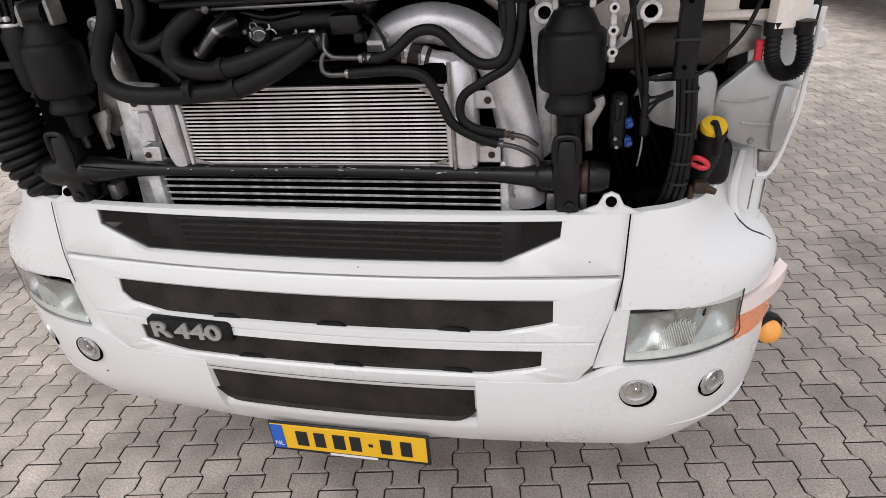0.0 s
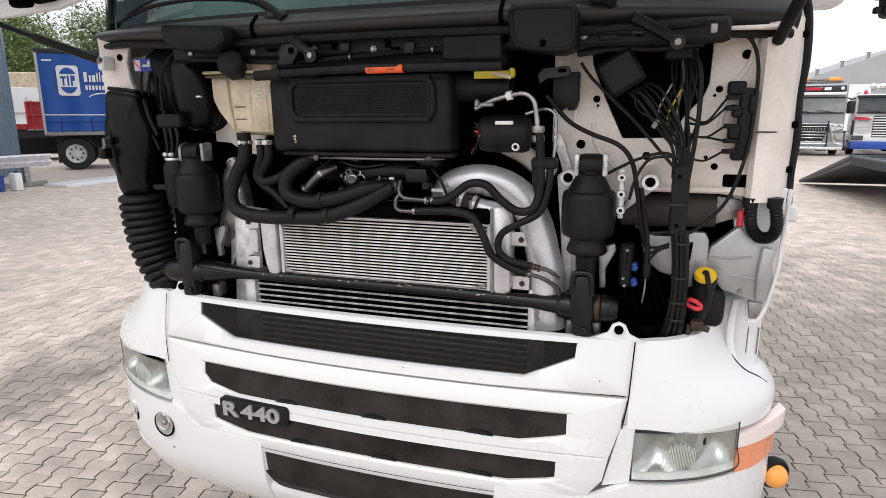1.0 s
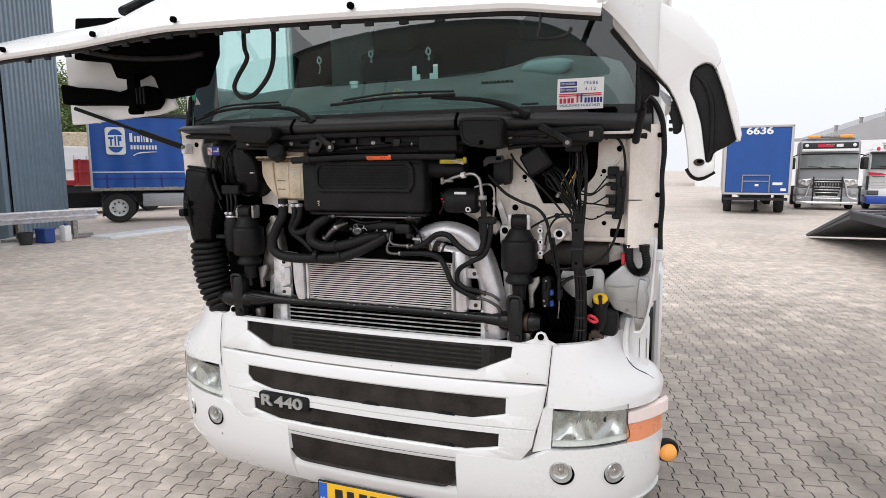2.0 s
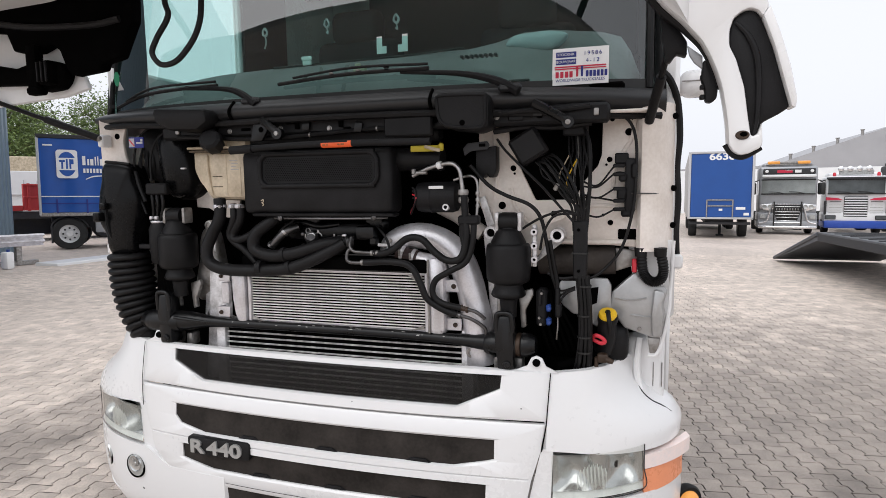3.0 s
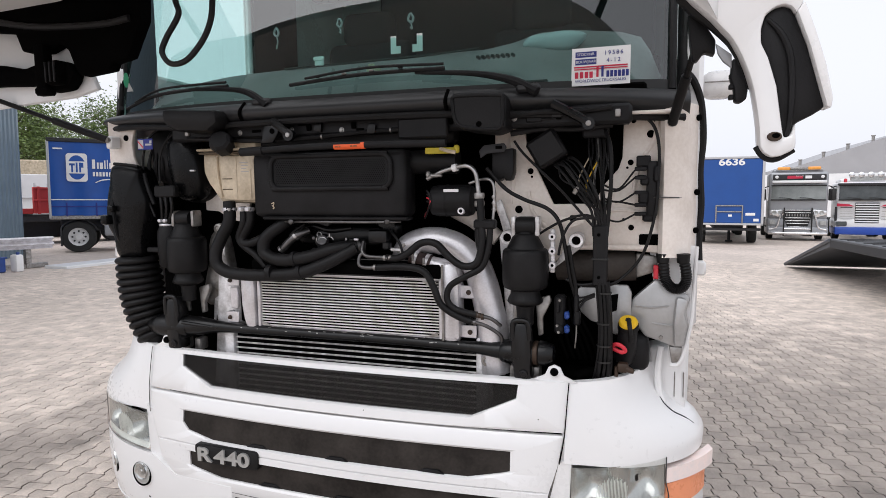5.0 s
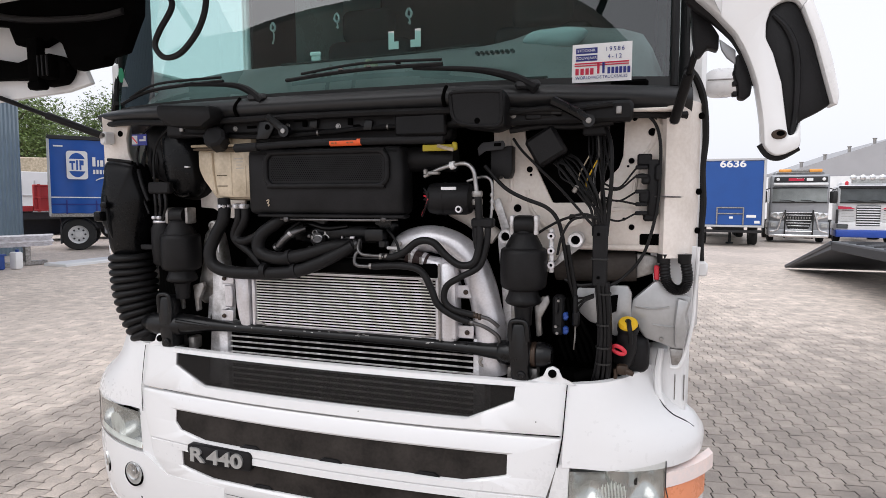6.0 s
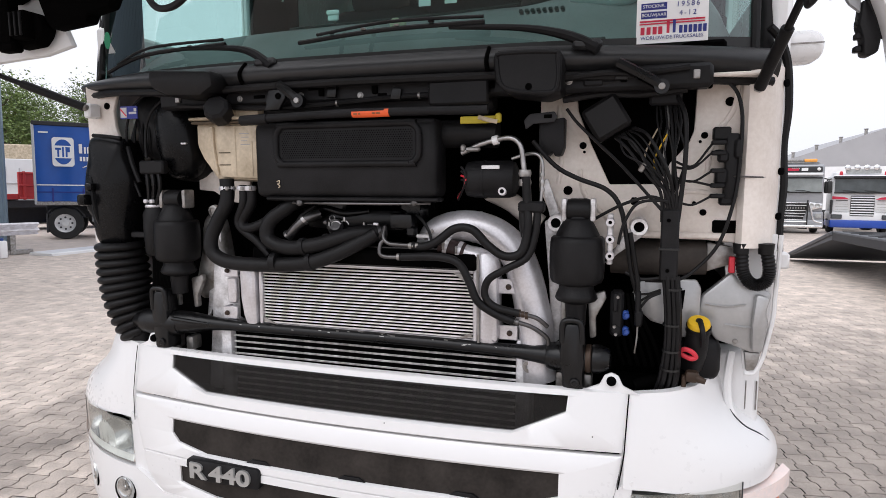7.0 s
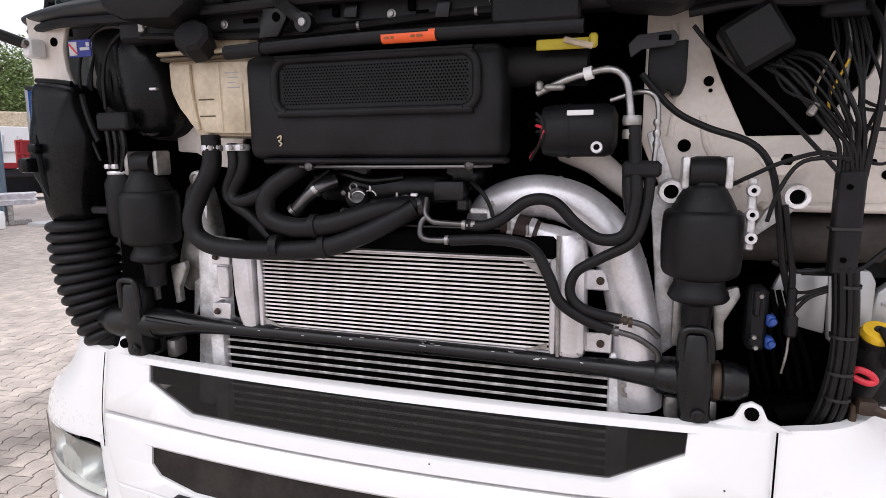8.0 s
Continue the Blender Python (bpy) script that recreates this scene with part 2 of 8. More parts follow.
# ---- mesh tools ----
class Geo:
    """Collects points and faces of one mesh."""

    def __init__(self):
        self.v, self.f = [], []

    def put(self, verts, faces, m=None):
        k = len(self.v)
        self.v += [tuple(m @ Vector(p)) if m else tuple(p) for p in verts]
        self.f += [tuple(k + i for i in q) for q in faces]
        return self

    def bm(self, b, m=None):
        b.verts.ensure_lookup_table()
        b.verts.index_update()
        self.put([v.co[:] for v in b.verts], [[v.index for v in f.verts] for f in b.faces], m)
        b.free()
        return self

    def box(self, c, s, bevel=0.0, m=None, seg=1):
        b = bmesh.new()
        bmesh.ops.create_cube(b, size=1.0, matrix=Matrix.Translation(c) @ Matrix.Diagonal((*s, 1)))
        if bevel:
            bmesh.ops.bevel(b, geom=b.edges[:], offset=min(bevel, min(s) * 0.45), segments=seg, affect="EDGES", profile=0.5)
        return self.bm(b, m)

    def tube(self, pts, r, n=10, steps=6, caps=True, ribs=0.0):
        """A hose along a smooth line through pts; r: one radius or one for each point."""
        p = [Vector(q) for q in pts]
        rad = list(r) if isinstance(r, (list, tuple)) else [r] * len(p)
        line, rr = [], []
        for i in range(len(p) - 1):
            a, b, c, d = p[max(i - 1, 0)], p[i], p[i + 1], p[min(i + 2, len(p) - 1)]
            for k in range(steps):
                t = k / steps
                line.append(0.5 * (2 * b + (c - a) * t + (2 * a - 5 * b + 4 * c - d) * t * t + (3 * b - a - 3 * c + d) * t ** 3))
                rr.append(rad[i] * (1 - t) + rad[i + 1] * t)
        line.append(p[-1]), rr.append(rad[-1])
        if ribs:
            rr = [q + (ribs if i % 2 else 0) for i, q in enumerate(rr)]
        t0 = (line[1] - line[0]).normalized()
        up = t0.orthogonal().normalized()
        vs, fs = [], []
        for i, q in enumerate(line):
            t = (line[min(i + 1, len(line) - 1)] - line[max(i - 1, 0)]).normalized()
            up = (up - t * up.dot(t)).normalized()
            side = t.cross(up)
            for k in range(n):
                a = 2 * math.pi * k / n
                vs.append(q + rr[i] * (math.cos(a) * up + math.sin(a) * side))
        for i in range(len(line) - 1):
            for k in range(n):
                fs.append((i * n + k, i * n + (k + 1) % n, (i + 1) * n + (k + 1) % n, (i + 1) * n + k))
        if caps:
            fs.append(tuple(range(n))[::-1])
            fs.append(tuple(range((len(line) - 1) * n, len(line) * n)))
        return self.put(vs, fs)

    def lathe(self, prof, m=None, n=20, caps=True):
        """A turned shape round z from rows of (radius, z)."""
        vs = [(r * math.cos(2 * math.pi * k / n), r * math.sin(2 * math.pi * k / n), z) for r, z in prof for k in range(n)]
        fs = [(i * n + k, i * n + (k + 1) % n, (i + 1) * n + (k + 1) % n, (i + 1) * n + k) for i in range(len(prof) - 1) for k in range(n)]
        if caps:
            fs += [tuple(range(n))[::-1], tuple(range((len(prof) - 1) * n, len(prof) * n))]
        return self.put(vs, fs, m)

    def prism(self, poly, y0, y1, m=None, bevel=0.0):
        """A polygon of (x, z) with depth from y0 (front) to y1."""
        b = bmesh.new()
        lo = [b.verts.new((x, y0, z)) for x, z in poly]
        hi = [b.verts.new((x, y1, z)) for x, z in poly]
        k = len(poly)
        face = b.faces.new(lo)
        b.faces.new(hi[::-1])
        for i in range(k):
            b.faces.new((lo[i], hi[i], hi[(i + 1) % k], lo[(i + 1) % k]))
        bmesh.ops.recalc_face_normals(b, faces=b.faces)
        if bevel:
            bmesh.ops.bevel(b, geom=b.edges[:], offset=bevel, segments=2, affect="EDGES", profile=0.5)
        return self.bm(b, m)

    def dome(self, poly, y0, y1, rings=7, n=4):
        """A bulging cover: a rounded outline of (x, z) at depth y1 that swells to y0 in its middle."""
        k = len(poly)
        out = []
        for i in range(k):
            a, b, c, d = [Vector(poly[(i + j) % k]) for j in (-1, 0, 1, 2)]
            for q in range(n):
                t = q / n
                out.append(0.5 * (2 * b + (c - a) * t + (2 * a - 5 * b + 4 * c - d) * t * t + (3 * b - a - 3 * c + d) * t ** 3))
        mid = sum(out, Vector((0, 0))) / len(out)
        vs, w = [], len(out)
        for j in range(rings + 1):
            g = j / rings * 1.5708
            vs += [(*(mid + (p - mid) * max(0.02, math.sin(g))),) for p in out]
            vs[-w:] = [(x, y1 - (y1 - y0) * max(0, math.cos(g)) ** 0.5, z) for x, z in vs[-w:]]
        fs = [(j * w + i, j * w + (i + 1) % w, (j + 1) * w + (i + 1) % w, (j + 1) * w + i) for j in range(rings) for i in range(w)]
        return self.put(vs, fs + [tuple(range(w))])

    def sheet(self, fn, nu, nv, thick=None):
        """A surface fn(u, v), u and v from 0 to 1, with a back at the offset thick."""
        vs = [Vector(fn(i / nu, j / nv)) for j in range(nv + 1) for i in range(nu + 1)]
        w = nu + 1
        fs = [(j * w + i, j * w + i + 1, (j + 1) * w + i + 1, (j + 1) * w + i) for j in range(nv) for i in range(nu)]
        if thick:
            k, off = len(vs), Vector(thick)
            vs = vs + [q + off for q in vs]
            rim = [i for i in range(nu)] + [j * w + nu for j in range(nv)] + [nv * w + i for i in range(nu, 0, -1)] + [j * w for j in range(nv, 0, -1)]
            fs = fs + [tuple(k + i for i in q[::-1]) for q in fs]
            fs += [(rim[(a + 1) % len(rim)], rim[a], k + rim[a], k + rim[(a + 1) % len(rim)]) for a in range(len(rim))]
        return self.put(vs, fs)

    def mesh(self, name, smooth=38):
        me = bpy.data.meshes.new(name)
        me.from_pydata(self.v, [], self.f)
        b = bmesh.new()
        b.from_mesh(me)
        bmesh.ops.recalc_face_normals(b, faces=b.faces)
        b.to_mesh(me)
        b.free()
        if smooth:
            me.polygons.foreach_set("use_smooth", [True] * len(me.polygons))
            me.set_sharp_from_angle(angle=radians(smooth))
        return me


def part(name, g, material, parent, label="", smooth=38):
    """One mesh as a part of a thing."""
    me = g.mesh(name, smooth)
    me.materials.append(material)
    ob = new(name, me)
    ob.parent = parent
    if label:
        tagged(ob, label)
    return ob


def thing(name, label, category, m=None, group="", kind=""):
    ob = new(name)
    if m:
        ob.matrix_basis = m
    return tagged(ob, label, category, group, kind)


def alone(name, g, material, label, category="", kind="", group="", smooth=38):
    ob = part(name, g, material, None, "", smooth)
    return tagged(ob, label, category, group, kind)


def lettering(text, size, material, parent, m, name="lettering", depth=0.002, align="CENTER", shear=0.0, bold=0.0):
    """Words as a mesh: x along the line, y up, seen from +z."""
    cu = bpy.data.curves.new(name, "FONT")
    cu.offset, cu.space_word = bold, 0.6
    cu.body, cu.size, cu.extrude, cu.align_x, cu.align_y, cu.shear = text, size, depth, align, "CENTER", shear
    tmp = bpy.data.objects.new(name, cu)
    scene.collection.objects.link(tmp)
    bpy.context.view_layer.update()
    me = bpy.data.meshes.new_from_object(tmp.evaluated_get(bpy.context.evaluated_depsgraph_get()))
    bpy.data.objects.remove(tmp)
    me.materials.clear()
    me.materials.append(material)
    ob = new(name, me)
    ob.parent = parent
    ob.matrix_basis = m
    return ob


FACE = pose(0, 0, 0, 90, 0, 0)  # letters that face -y
AX = pose(0, 0, 0, 0, 90, 0)  # turned shapes along x
AY = pose(0, 0, 0, 90, 0, 0)  # turned shapes along y


def at(x, y, z, turn=None):
    return pose(x, y, z) @ turn if turn else pose(x, y, z)


# ---- ground ----
ground = alone("ground", Geo().put([(-400, -400, -0.012), (400, -400, -0.012), (400, 600, -0.012), (-400, 600, -0.012)], [(0, 1, 2, 3)]),
               JOINT, "grey-brown yard ground under the concrete paving", "ground", "structure", smooth=0)

# ---- the truck: body ----
truck = thing("semi_truck", "white semi truck with its front opened to the engine bay", "truck", pose(0.0129, 0.0142, -0.0091, 1.35, -0.213, 0.005))


def L(x, y, z):
    """Places on the truck, which leans a little to one side."""
    return (x - 0.004 - 0.011 * z, y, z + 0.011 * x)


def LS(rows, y=None):
    return [L(*r) if y is None else L(r[0], y, r[1]) for r in rows]


def front(x, z):
    """Depth of the truck's curved face."""
    a = abs(x)
    return -0.045 + 0.05 * (a / 0.8) ** 2 + 0.8 * max(0.0, a - 0.8) ** 2 + 0.055 * ((z - 0.8) / 0.4) ** 2


def wide(x):
    """The face reaches a little farther on the offside than on the nearside."""
    return x if x > 0 else x * (1.035 + 0.03 * min(1.0, max(0.0, (-x - 0.66) / 0.12)))


def framed(outer, inner, n=14, lift=0.0, lip=0.022):
    """A panel on the truck's face with an opening; both outlines have the same number of corners."""
    g = Geo()
    k, rings = len(outer), []
    def line(poly):
        return [(poly[i][0] + (poly[(i + 1) % k][0] - poly[i][0]) * t / n, poly[i][1] + (poly[(i + 1) % k][1] - poly[i][1]) * t / n) for i in range(k) for t in range(n)]
    o, h = [[(wide(x), z) for x, z in line(q)] for q in (outer, inner)]
    mid = [tuple(a + (b - a) * 0.12 for a, b in zip(p, q)) for p, q in zip(o, h)]
    mid2 = [tuple(a + (b - a) * 0.88 for a, b in zip(p, q)) for p, q in zip(o, h)]
    for poly, dy in ((o, lip), (o, 0.006), (mid, 0.0), (mid2, 0.0), (h, 0.006), (h, lip)):
        rings.append([(x, front(x, z) + dy - lift, z) for x, z in poly])
    m = k * n
    vs = [p for r in rings for p in r]
    fs = [(a * m + i, a * m + (i + 1) % m, (a + 1) * m + (i + 1) % m, (a + 1) * m + i) for a in range(5) for i in range(m)]
    return g.put(vs, fs)


def mirror(poly):
    return poly + [(-x, z) for x, z in poly[::-1]]


def fill(poly, back, rows=1, n=24):
    """A dark insert that follows the truck's face behind an opening."""
    lo, hi = min(z for _, z in poly), max(z for _, z in poly)
    half = max(x for x, _ in poly)
    return Geo().sheet(lambda u, v: (wide((2 * u - 1) * half), front((2 * u - 1) * half, lo + (hi - lo) * v) + back, lo + (hi - lo) * v), n, 3, (0, 0.006, 0))


upper = part("upper_front_panel", framed([(-0.777, 1.062), (-0.786, 1.215), (-0.2, 1.221), (0.2, 1.221), (0.786, 1.215), (0.777, 1.062), (0.4, 1.058), (-0.4, 1.058)],
             [(-0.642, 1.155), (-0.647, 1.198), (-0.2, 1.200), (0.2, 1.200), (0.632, 1.198), (0.628, 1.155), (0.487, 1.094), (-0.50, 1.096)]), WHITE, truck, "white painted panel with a wide air slot")
slot_mesh = bpy.data.materials.new("fine_slot_mesh")
slot_mesh.use_nodes = True
_n, _l = slot_mesh.node_tree.nodes, slot_mesh.node_tree.links
_t, _m = _n.new("ShaderNodeBsdfTransparent"), _n.new("ShaderNodeMixShader")
_n["Principled BSDF"].inputs["Base Color"].default_value, _n["Principled BSDF"].inputs["Roughness"].default_value = (0.020, 0.018, 0.0168, 1), 0.5
_m.inputs[0].default_value = 0.62
_n["Principled BSDF"].inputs["Specular IOR Level"].default_value = 0.1
_l.new(_t.outputs[0], _m.inputs[1]), _l.new(_n["Principled BSDF"].outputs[0], _m.inputs[2]), _l.new(_m.outputs[0], _n["Material Output"].inputs["Surface"])
part("slot_mesh", fill([(0.67, 1.09), (0.67, 1.21)], 0.014), slot_mesh, upper, "fine dark mesh behind the slot")
lower = part("lower_front_panel", framed([(-0.777, 1.052), (0.777, 1.052), (0.762, 0.96), (0.736, 0.873), (0.5, 0.873), (-0.5, 0.873), (-0.736, 0.873), (-0.762, 0.96)],
             [(-0.622, 0.994), (0.616, 0.994), (0.616, 0.93), (0.59, 0.923), (0.48, 0.90), (-0.485, 0.90), (-0.595, 0.923), (-0.622, 0.95)]), WHITE, truck, "white painted panel with two dark slots")
part("lower_panel_skirt", framed([(-0.736, 0.873), (0.736, 0.873), (0.722, 0.80), (0.68, 0.745), (0.56, 0.70), (-0.56, 0.70), (-0.68, 0.745), (-0.722, 0.80)],
             [(-0.59, 0.845), (0.59, 0.845), (0.588, 0.79), (0.56, 0.783), (0.45, 0.763), (-0.45, 0.763), (-0.56, 0.783), (-0.588, 0.79)]), WHITE, lower)
part("slot_mesh", fill([(0.645, 0.885), (0.645, 1.0)], 0.014), MESH, lower, "dark mesh behind the slot")
part("slot_mesh", fill([(0.61, 0.75), (0.61, 0.855)], 0.014), MESH, lower, "dark mesh behind the slot")
for x, z in ((-0.30, 0.90), (0.02, 0.90), (0.36, 0.90), (-0.25, 0.765), (0.05, 0.765), (0.36, 0.765)):
    part("panel_clip", Geo().prism([(x - 0.045, z), (x + 0.045, z), (x + 0.025, z + 0.012), (x - 0.025, z + 0.012)], front(x, z) + 0.008, front(x, z) + 0.02, bevel=0.002), BLACK, lower)
for x, sx in ((-0.757, -1), (0.743, 1)):
    g = Geo().prism([(x - 0.075, 1.212), (x - 0.03, 1.232), (x - 0.018, 1.258), (x, 1.266), (x + 0.018, 1.258), (x + 0.03, 1.232), (x + 0.075, 1.212)], front(x, 1.2) + 0.012, front(x, 1.2) + 0.024, bevel=0.003)
    lug = part("mounting_lug", g, WHITE, upper)
    part("lug_bolt", Geo().lathe([(0.004, -0.006), (0.011, -0.006), (0.013, 0), (0.013, 0.01)], at(x, front(x, 1.2) + 0.008, 1.244, pose(0, 0, 0, -90)), 12), DARK, lug)

for x, z in ((0.12, 1.083), (0.70, 1.10)):
    part("stone_chip", Geo().lathe([(0.0022, 0), (0.0016, 0.0008), (0.0003, 0.001)], pose(wide(x), front(x, z), z) @ AY, 7), CHASSIS, upper)

# badge with the model's letter and number
badge = part("badge", Geo().prism([(-0.553, 0.893), (-0.295, 0.893), (-0.285, 0.885), (-0.285, 0.832), (-0.295, 0.825), (-0.52, 0.825), (-0.54, 0.838), (-0.556, 0.87)], front(-0.42, 0.86) - 0.016, front(-0.42, 0.86) + 0.02, bevel=0.005), BLACK, lower, "dark badge with silver letters")
lettering("R 440", 0.072, SILVER, badge, pose(-0.428, front(-0.42, 0.86) - 0.0195, 0.858) @ FACE @ Matrix.Diagonal((1.38, 0.95, 1, 1)), "badge_letters", 0.004, bold=0.0024)


def corner(s, levels, xs, u0, depth, thick=0.02, x0=0.45, ztop=None, nv=14, nu=26, tuck=True):
    """A corner shell of the truck's face: levels are rows of (z, outermost x)."""
    zs, xo = [q[0] for q in levels], [q[1] for q in levels]
    def fn(u, v):
        z = zs[0] + (zs[-1] - zs[0]) * v
        out = float(np.interp(z, zs, xo))
        if u < u0:
            x = x0 + (xs - x0) * u / u0
            y = front(x, z)
        else:
            a = (u - u0) / (1 - u0) * math.pi / 2
            x, y = xs + (out - xs) * math.sin(a), front(xs, z) + depth * (1 - math.cos(a))
        if ztop:
            z = zs[0] + (min(zs[-1], ztop(x)) - zs[0]) * v
        if tuck and z < 0.6:
            y += 1.2 * (0.6 - z) ** 2
        return (s * x, y, z)
    return Geo().sheet(fn, nu, nv, (-s * 0.012, thick, 0))


def bumper_top(x):
    if x < 0.69:
        return 0.74
    if x < 0.80:
        return 0.74 + (x - 0.69) / 0.11 * 0.06
    return 0.80 + min(0.03, 0.11 * (x - 0.80))



bumper = part("bumper_centre", Geo().sheet(lambda u, v: ((2 * u - 1) * (0.465 - 0.06 * v), front((2 * u - 1) * 0.46, 0.44 + 0.132 * v) + 1.2 * max(0, 0.6 - 0.44 - 0.132 * v) ** 2 + 0.012 * (v > 0.95), 0.44 + 0.132 * v), 24, 6, (0, 0.03, 0)), WHITE, truck, "white bumper middle below the dark intake")
for s in (-1, 1):
    ex = 0.04 if s < 0 else 0.0
    shell = part("bumper_corner", corner(s, [(0.44, 1.12 + ex), (0.53, 1.18 + ex), (0.62, 1.21 + ex), (0.74, 1.215 + ex), (0.83, 1.21 + ex)], 0.80 + ex / 2, 0.4, 0.36 - 0.6 * ex, ztop=bumper_top, x0=0.412), WHITE, truck, "white bumper corner with round lamps")
    part("bumper_ledge", corner(s, [(0.545, 1.192 + ex), (0.565, 1.205 + ex)], 0.80 + ex / 2, 0.4, 0.36 - 0.6 * ex, x0=0.55, nv=2), WHITE, shell)
    for x, y, z, r, out in ((0.843, 0.012, 0.708, 0.049, 8), (1.04, 0.080, 0.710, 0.048, 38)):
        turn = pose(s * (x + 0.6 * ex), y + 0.002, z, 0, 0, s * out) @ pose(0, 0, 0, 90)
        lamp = part("fog_lamp", Geo().lathe([(0.001, 0.006), (r * 0.9, 0.006), (r * 0.98, 0.007), (r, 0.004), (r * 1.02, -0.006)], turn, 30, caps=False), DARK, shell, "round fog lamp set back in the bumper")
        inside = turn @ Matrix.Translation((-s * r * 0.09, r * 0.10, 0))
        part("bezel", Geo().lathe([(0.001, 0.0075), (r * 0.60, 0.0075), (r * 0.78, 0.0085), (r * 0.90, 0.0075), (r * 0.91, 0.004)], inside, 28, caps=False), LAMPG, lamp)
        inside = turn @ Matrix.Translation((-s * r * 0.13, r * 0.29, 0))
        part("reflector", Geo().lathe([(0.001, 0.0135), (r * 0.14, 0.0125), (r * 0.18, 0.0100), (r * 0.40, 0.0088), (r * 0.60, 0.0110), (r * 0.66, 0.0130), (r * 0.70, 0.008)], inside, 26, caps=False), REFL, lamp, "bright lamp reflector")
        for k in (-1, 0, 1):
            part("reflector_line", Geo().tube([inside @ Vector((0.011 * k, r * 0.42, 0.0115)), inside @ Vector((0.008 * k + 0.004, 0, 0.0122)), inside @ Vector((0.004 * k + 0.006, -r * 0.22, 0.0118))], 0.0011, 5), GREYM, lamp)
    part("drain_hole", Geo().lathe([(0.005, 0), (0.005, 0.01)], at(s * 0.84, front(0.84, 0.60) + 0.003, 0.615, AY), 10), DARK, shell)
    # headlamp
    def lens(u, v, k=0.0):
        a = u * 1.05
        x = 0.80 + 0.5 * ex + (0.41 + 0.5 * ex) * math.sin(a * 0.72)
        y = front(0.80, 0.88) + (0.36 - 0.6 * ex) * (1 - math.cos(a * 0.72)) + k
        lo, hi = bumper_top(x) + 0.012, 0.963 + 0.03 * u
        return (s * x, y, lo + (hi - lo) * v)
    head = part("headlight", Geo().sheet(lambda u, v: lens(u, v, 0.075), 16, 8, (0, 0.02, 0)), LAMPG, truck, "rectangular headlight with clear slightly hazy glass")
    part("lens", Geo().sheet(lens, 18, 8), LENS, head, "clear lamp glass")
    part("reflector", Geo().sheet(lambda u, v: (lambda q: (q[0], q[1] + 0.006 + 0.05 * (math.sin(2 * math.pi * (0.06 + 0.94 * u)) ** 2) * math.sin(math.pi * v) ** 0.7, q[2]))(lens(0.01 + 0.98 * u, 0.19 + 0.80 * v)), 28, 10), REFL, head, smooth=70)
    for k in range(22):
        u = 0.26 + 0.014 * k
        part("lens_flute", Geo().tube([lens(u, 0.24 + 0.05 * math.sin(k * 0.9), 0.003), lens(u + 0.004, 0.56 + 0.16 * math.sin(k * 0.145) + 0.03 * (k % 3), 0.003)], [0.0006, 0.0013], 6, 2), CHROME, head)
    part("lamp_shelf", Geo().sheet(lambda u, v: (lambda q: (q[0], q[1] + 0.004 + 0.01 * v, q[2]))(lens(0.01 + 0.98 * u, 0.02 + 0.17 * v)), 12, 2), CHROME, head)
    part("lamp_seal", Geo().tube([lens(u, v, -0.001) for u, v in ((0, 0.02), (0.5, 0.0), (1, 0.02), (1.0, 0.5), (1, 1.0))], 0.0016, 8), CHASSIS if s > 0 else GREYM, head)
    trim = Geo().sheet(lambda u, v: (s * (0.722 + 0.6 * ex + 0.075 * u + 0.035 * v * (1 - u) + 0.008 * v), front(0.77, 0.9) + 0.012, 0.775 + 0.025 * u + 0.195 * v), 3, 4, (0, 0.05, 0))
    part("lamp_trim", trim, WHITE, head)
    # turn lamp on the corner
    def side(u, v, z0, z1, k=0.0, ub=0.0, ue=1.0):
        uu = ub + (ue - ub) * u
        a = 0.756 + uu * 0.55
        x = 0.80 + 0.41 * math.sin(a) + (0.034 if k else 0.012) * uu
        return (s * x, front(0.80, 0.9) + 0.36 * (1 - math.cos(a)) + k * 0, z0 + (z1 - z0) * v + 0.012 * uu)
    turnl = part("turn_signal", Geo().sheet(lambda u, v: side(u, v, 0.825, 0.905), 10, 5, (-s * 0.01, 0.03, 0)), ORLENS, truck, "orange turn lens at the corner")
    part("marker_cover", Geo().sheet(lambda u, v: side(u, v, 0.908, 0.955, 1), 10, 4, (-s * 0.01, 0.04, 0)), PINK, turnl, "pale pinkish marker lens")
    cowl = part("corner_cowl", corner(s, [(0.972, 1.205 + 1.3 * ex), (1.02, 1.21 + ex), (1.07, 1.175 + ex), (1.115, 1.11 + ex), (1.16, 1.068 + ex), (1.21, 1.05 + ex), (1.235, 1.045 + ex)], 0.85 + 0.8 * ex, 0.18, 0.34 - 0.6 * ex, x0=0.782 + ex, ztop=lambda x: 1.213 + 0.11 * max(0, x - 0.8)), WHITE, truck, "flared white corner cowl above the headlight")
    if s > 0:
        part("cowl_groove", Geo().tube([(1.055, 0.250, 1.165), (1.060, 0.242, 1.145), (1.066, 0.235, 1.132), (1.078, 0.227, 1.1175), (1.104, 0.2255, 1.0965), (1.138, 0.2425, 1.0765), (1.168, 0.262, 1.052)], [0.0016, 0.0022, 0.0026, 0.0028, 0.0026, 0.0024, 0.0018], 6, 4), CHASSIS, cowl)
    part("panel_gap", Geo().tube([(s * (x + 0.95 * ex), front(x, z) - 0.0005, z) for x, z in ((0.789, 1.213), (0.786, 1.16), (0.783, 1.10), (0.780, 1.05), (0.768, 0.97))], 0.0018 if s > 0 else 0.0012, 6), DARK, cowl)
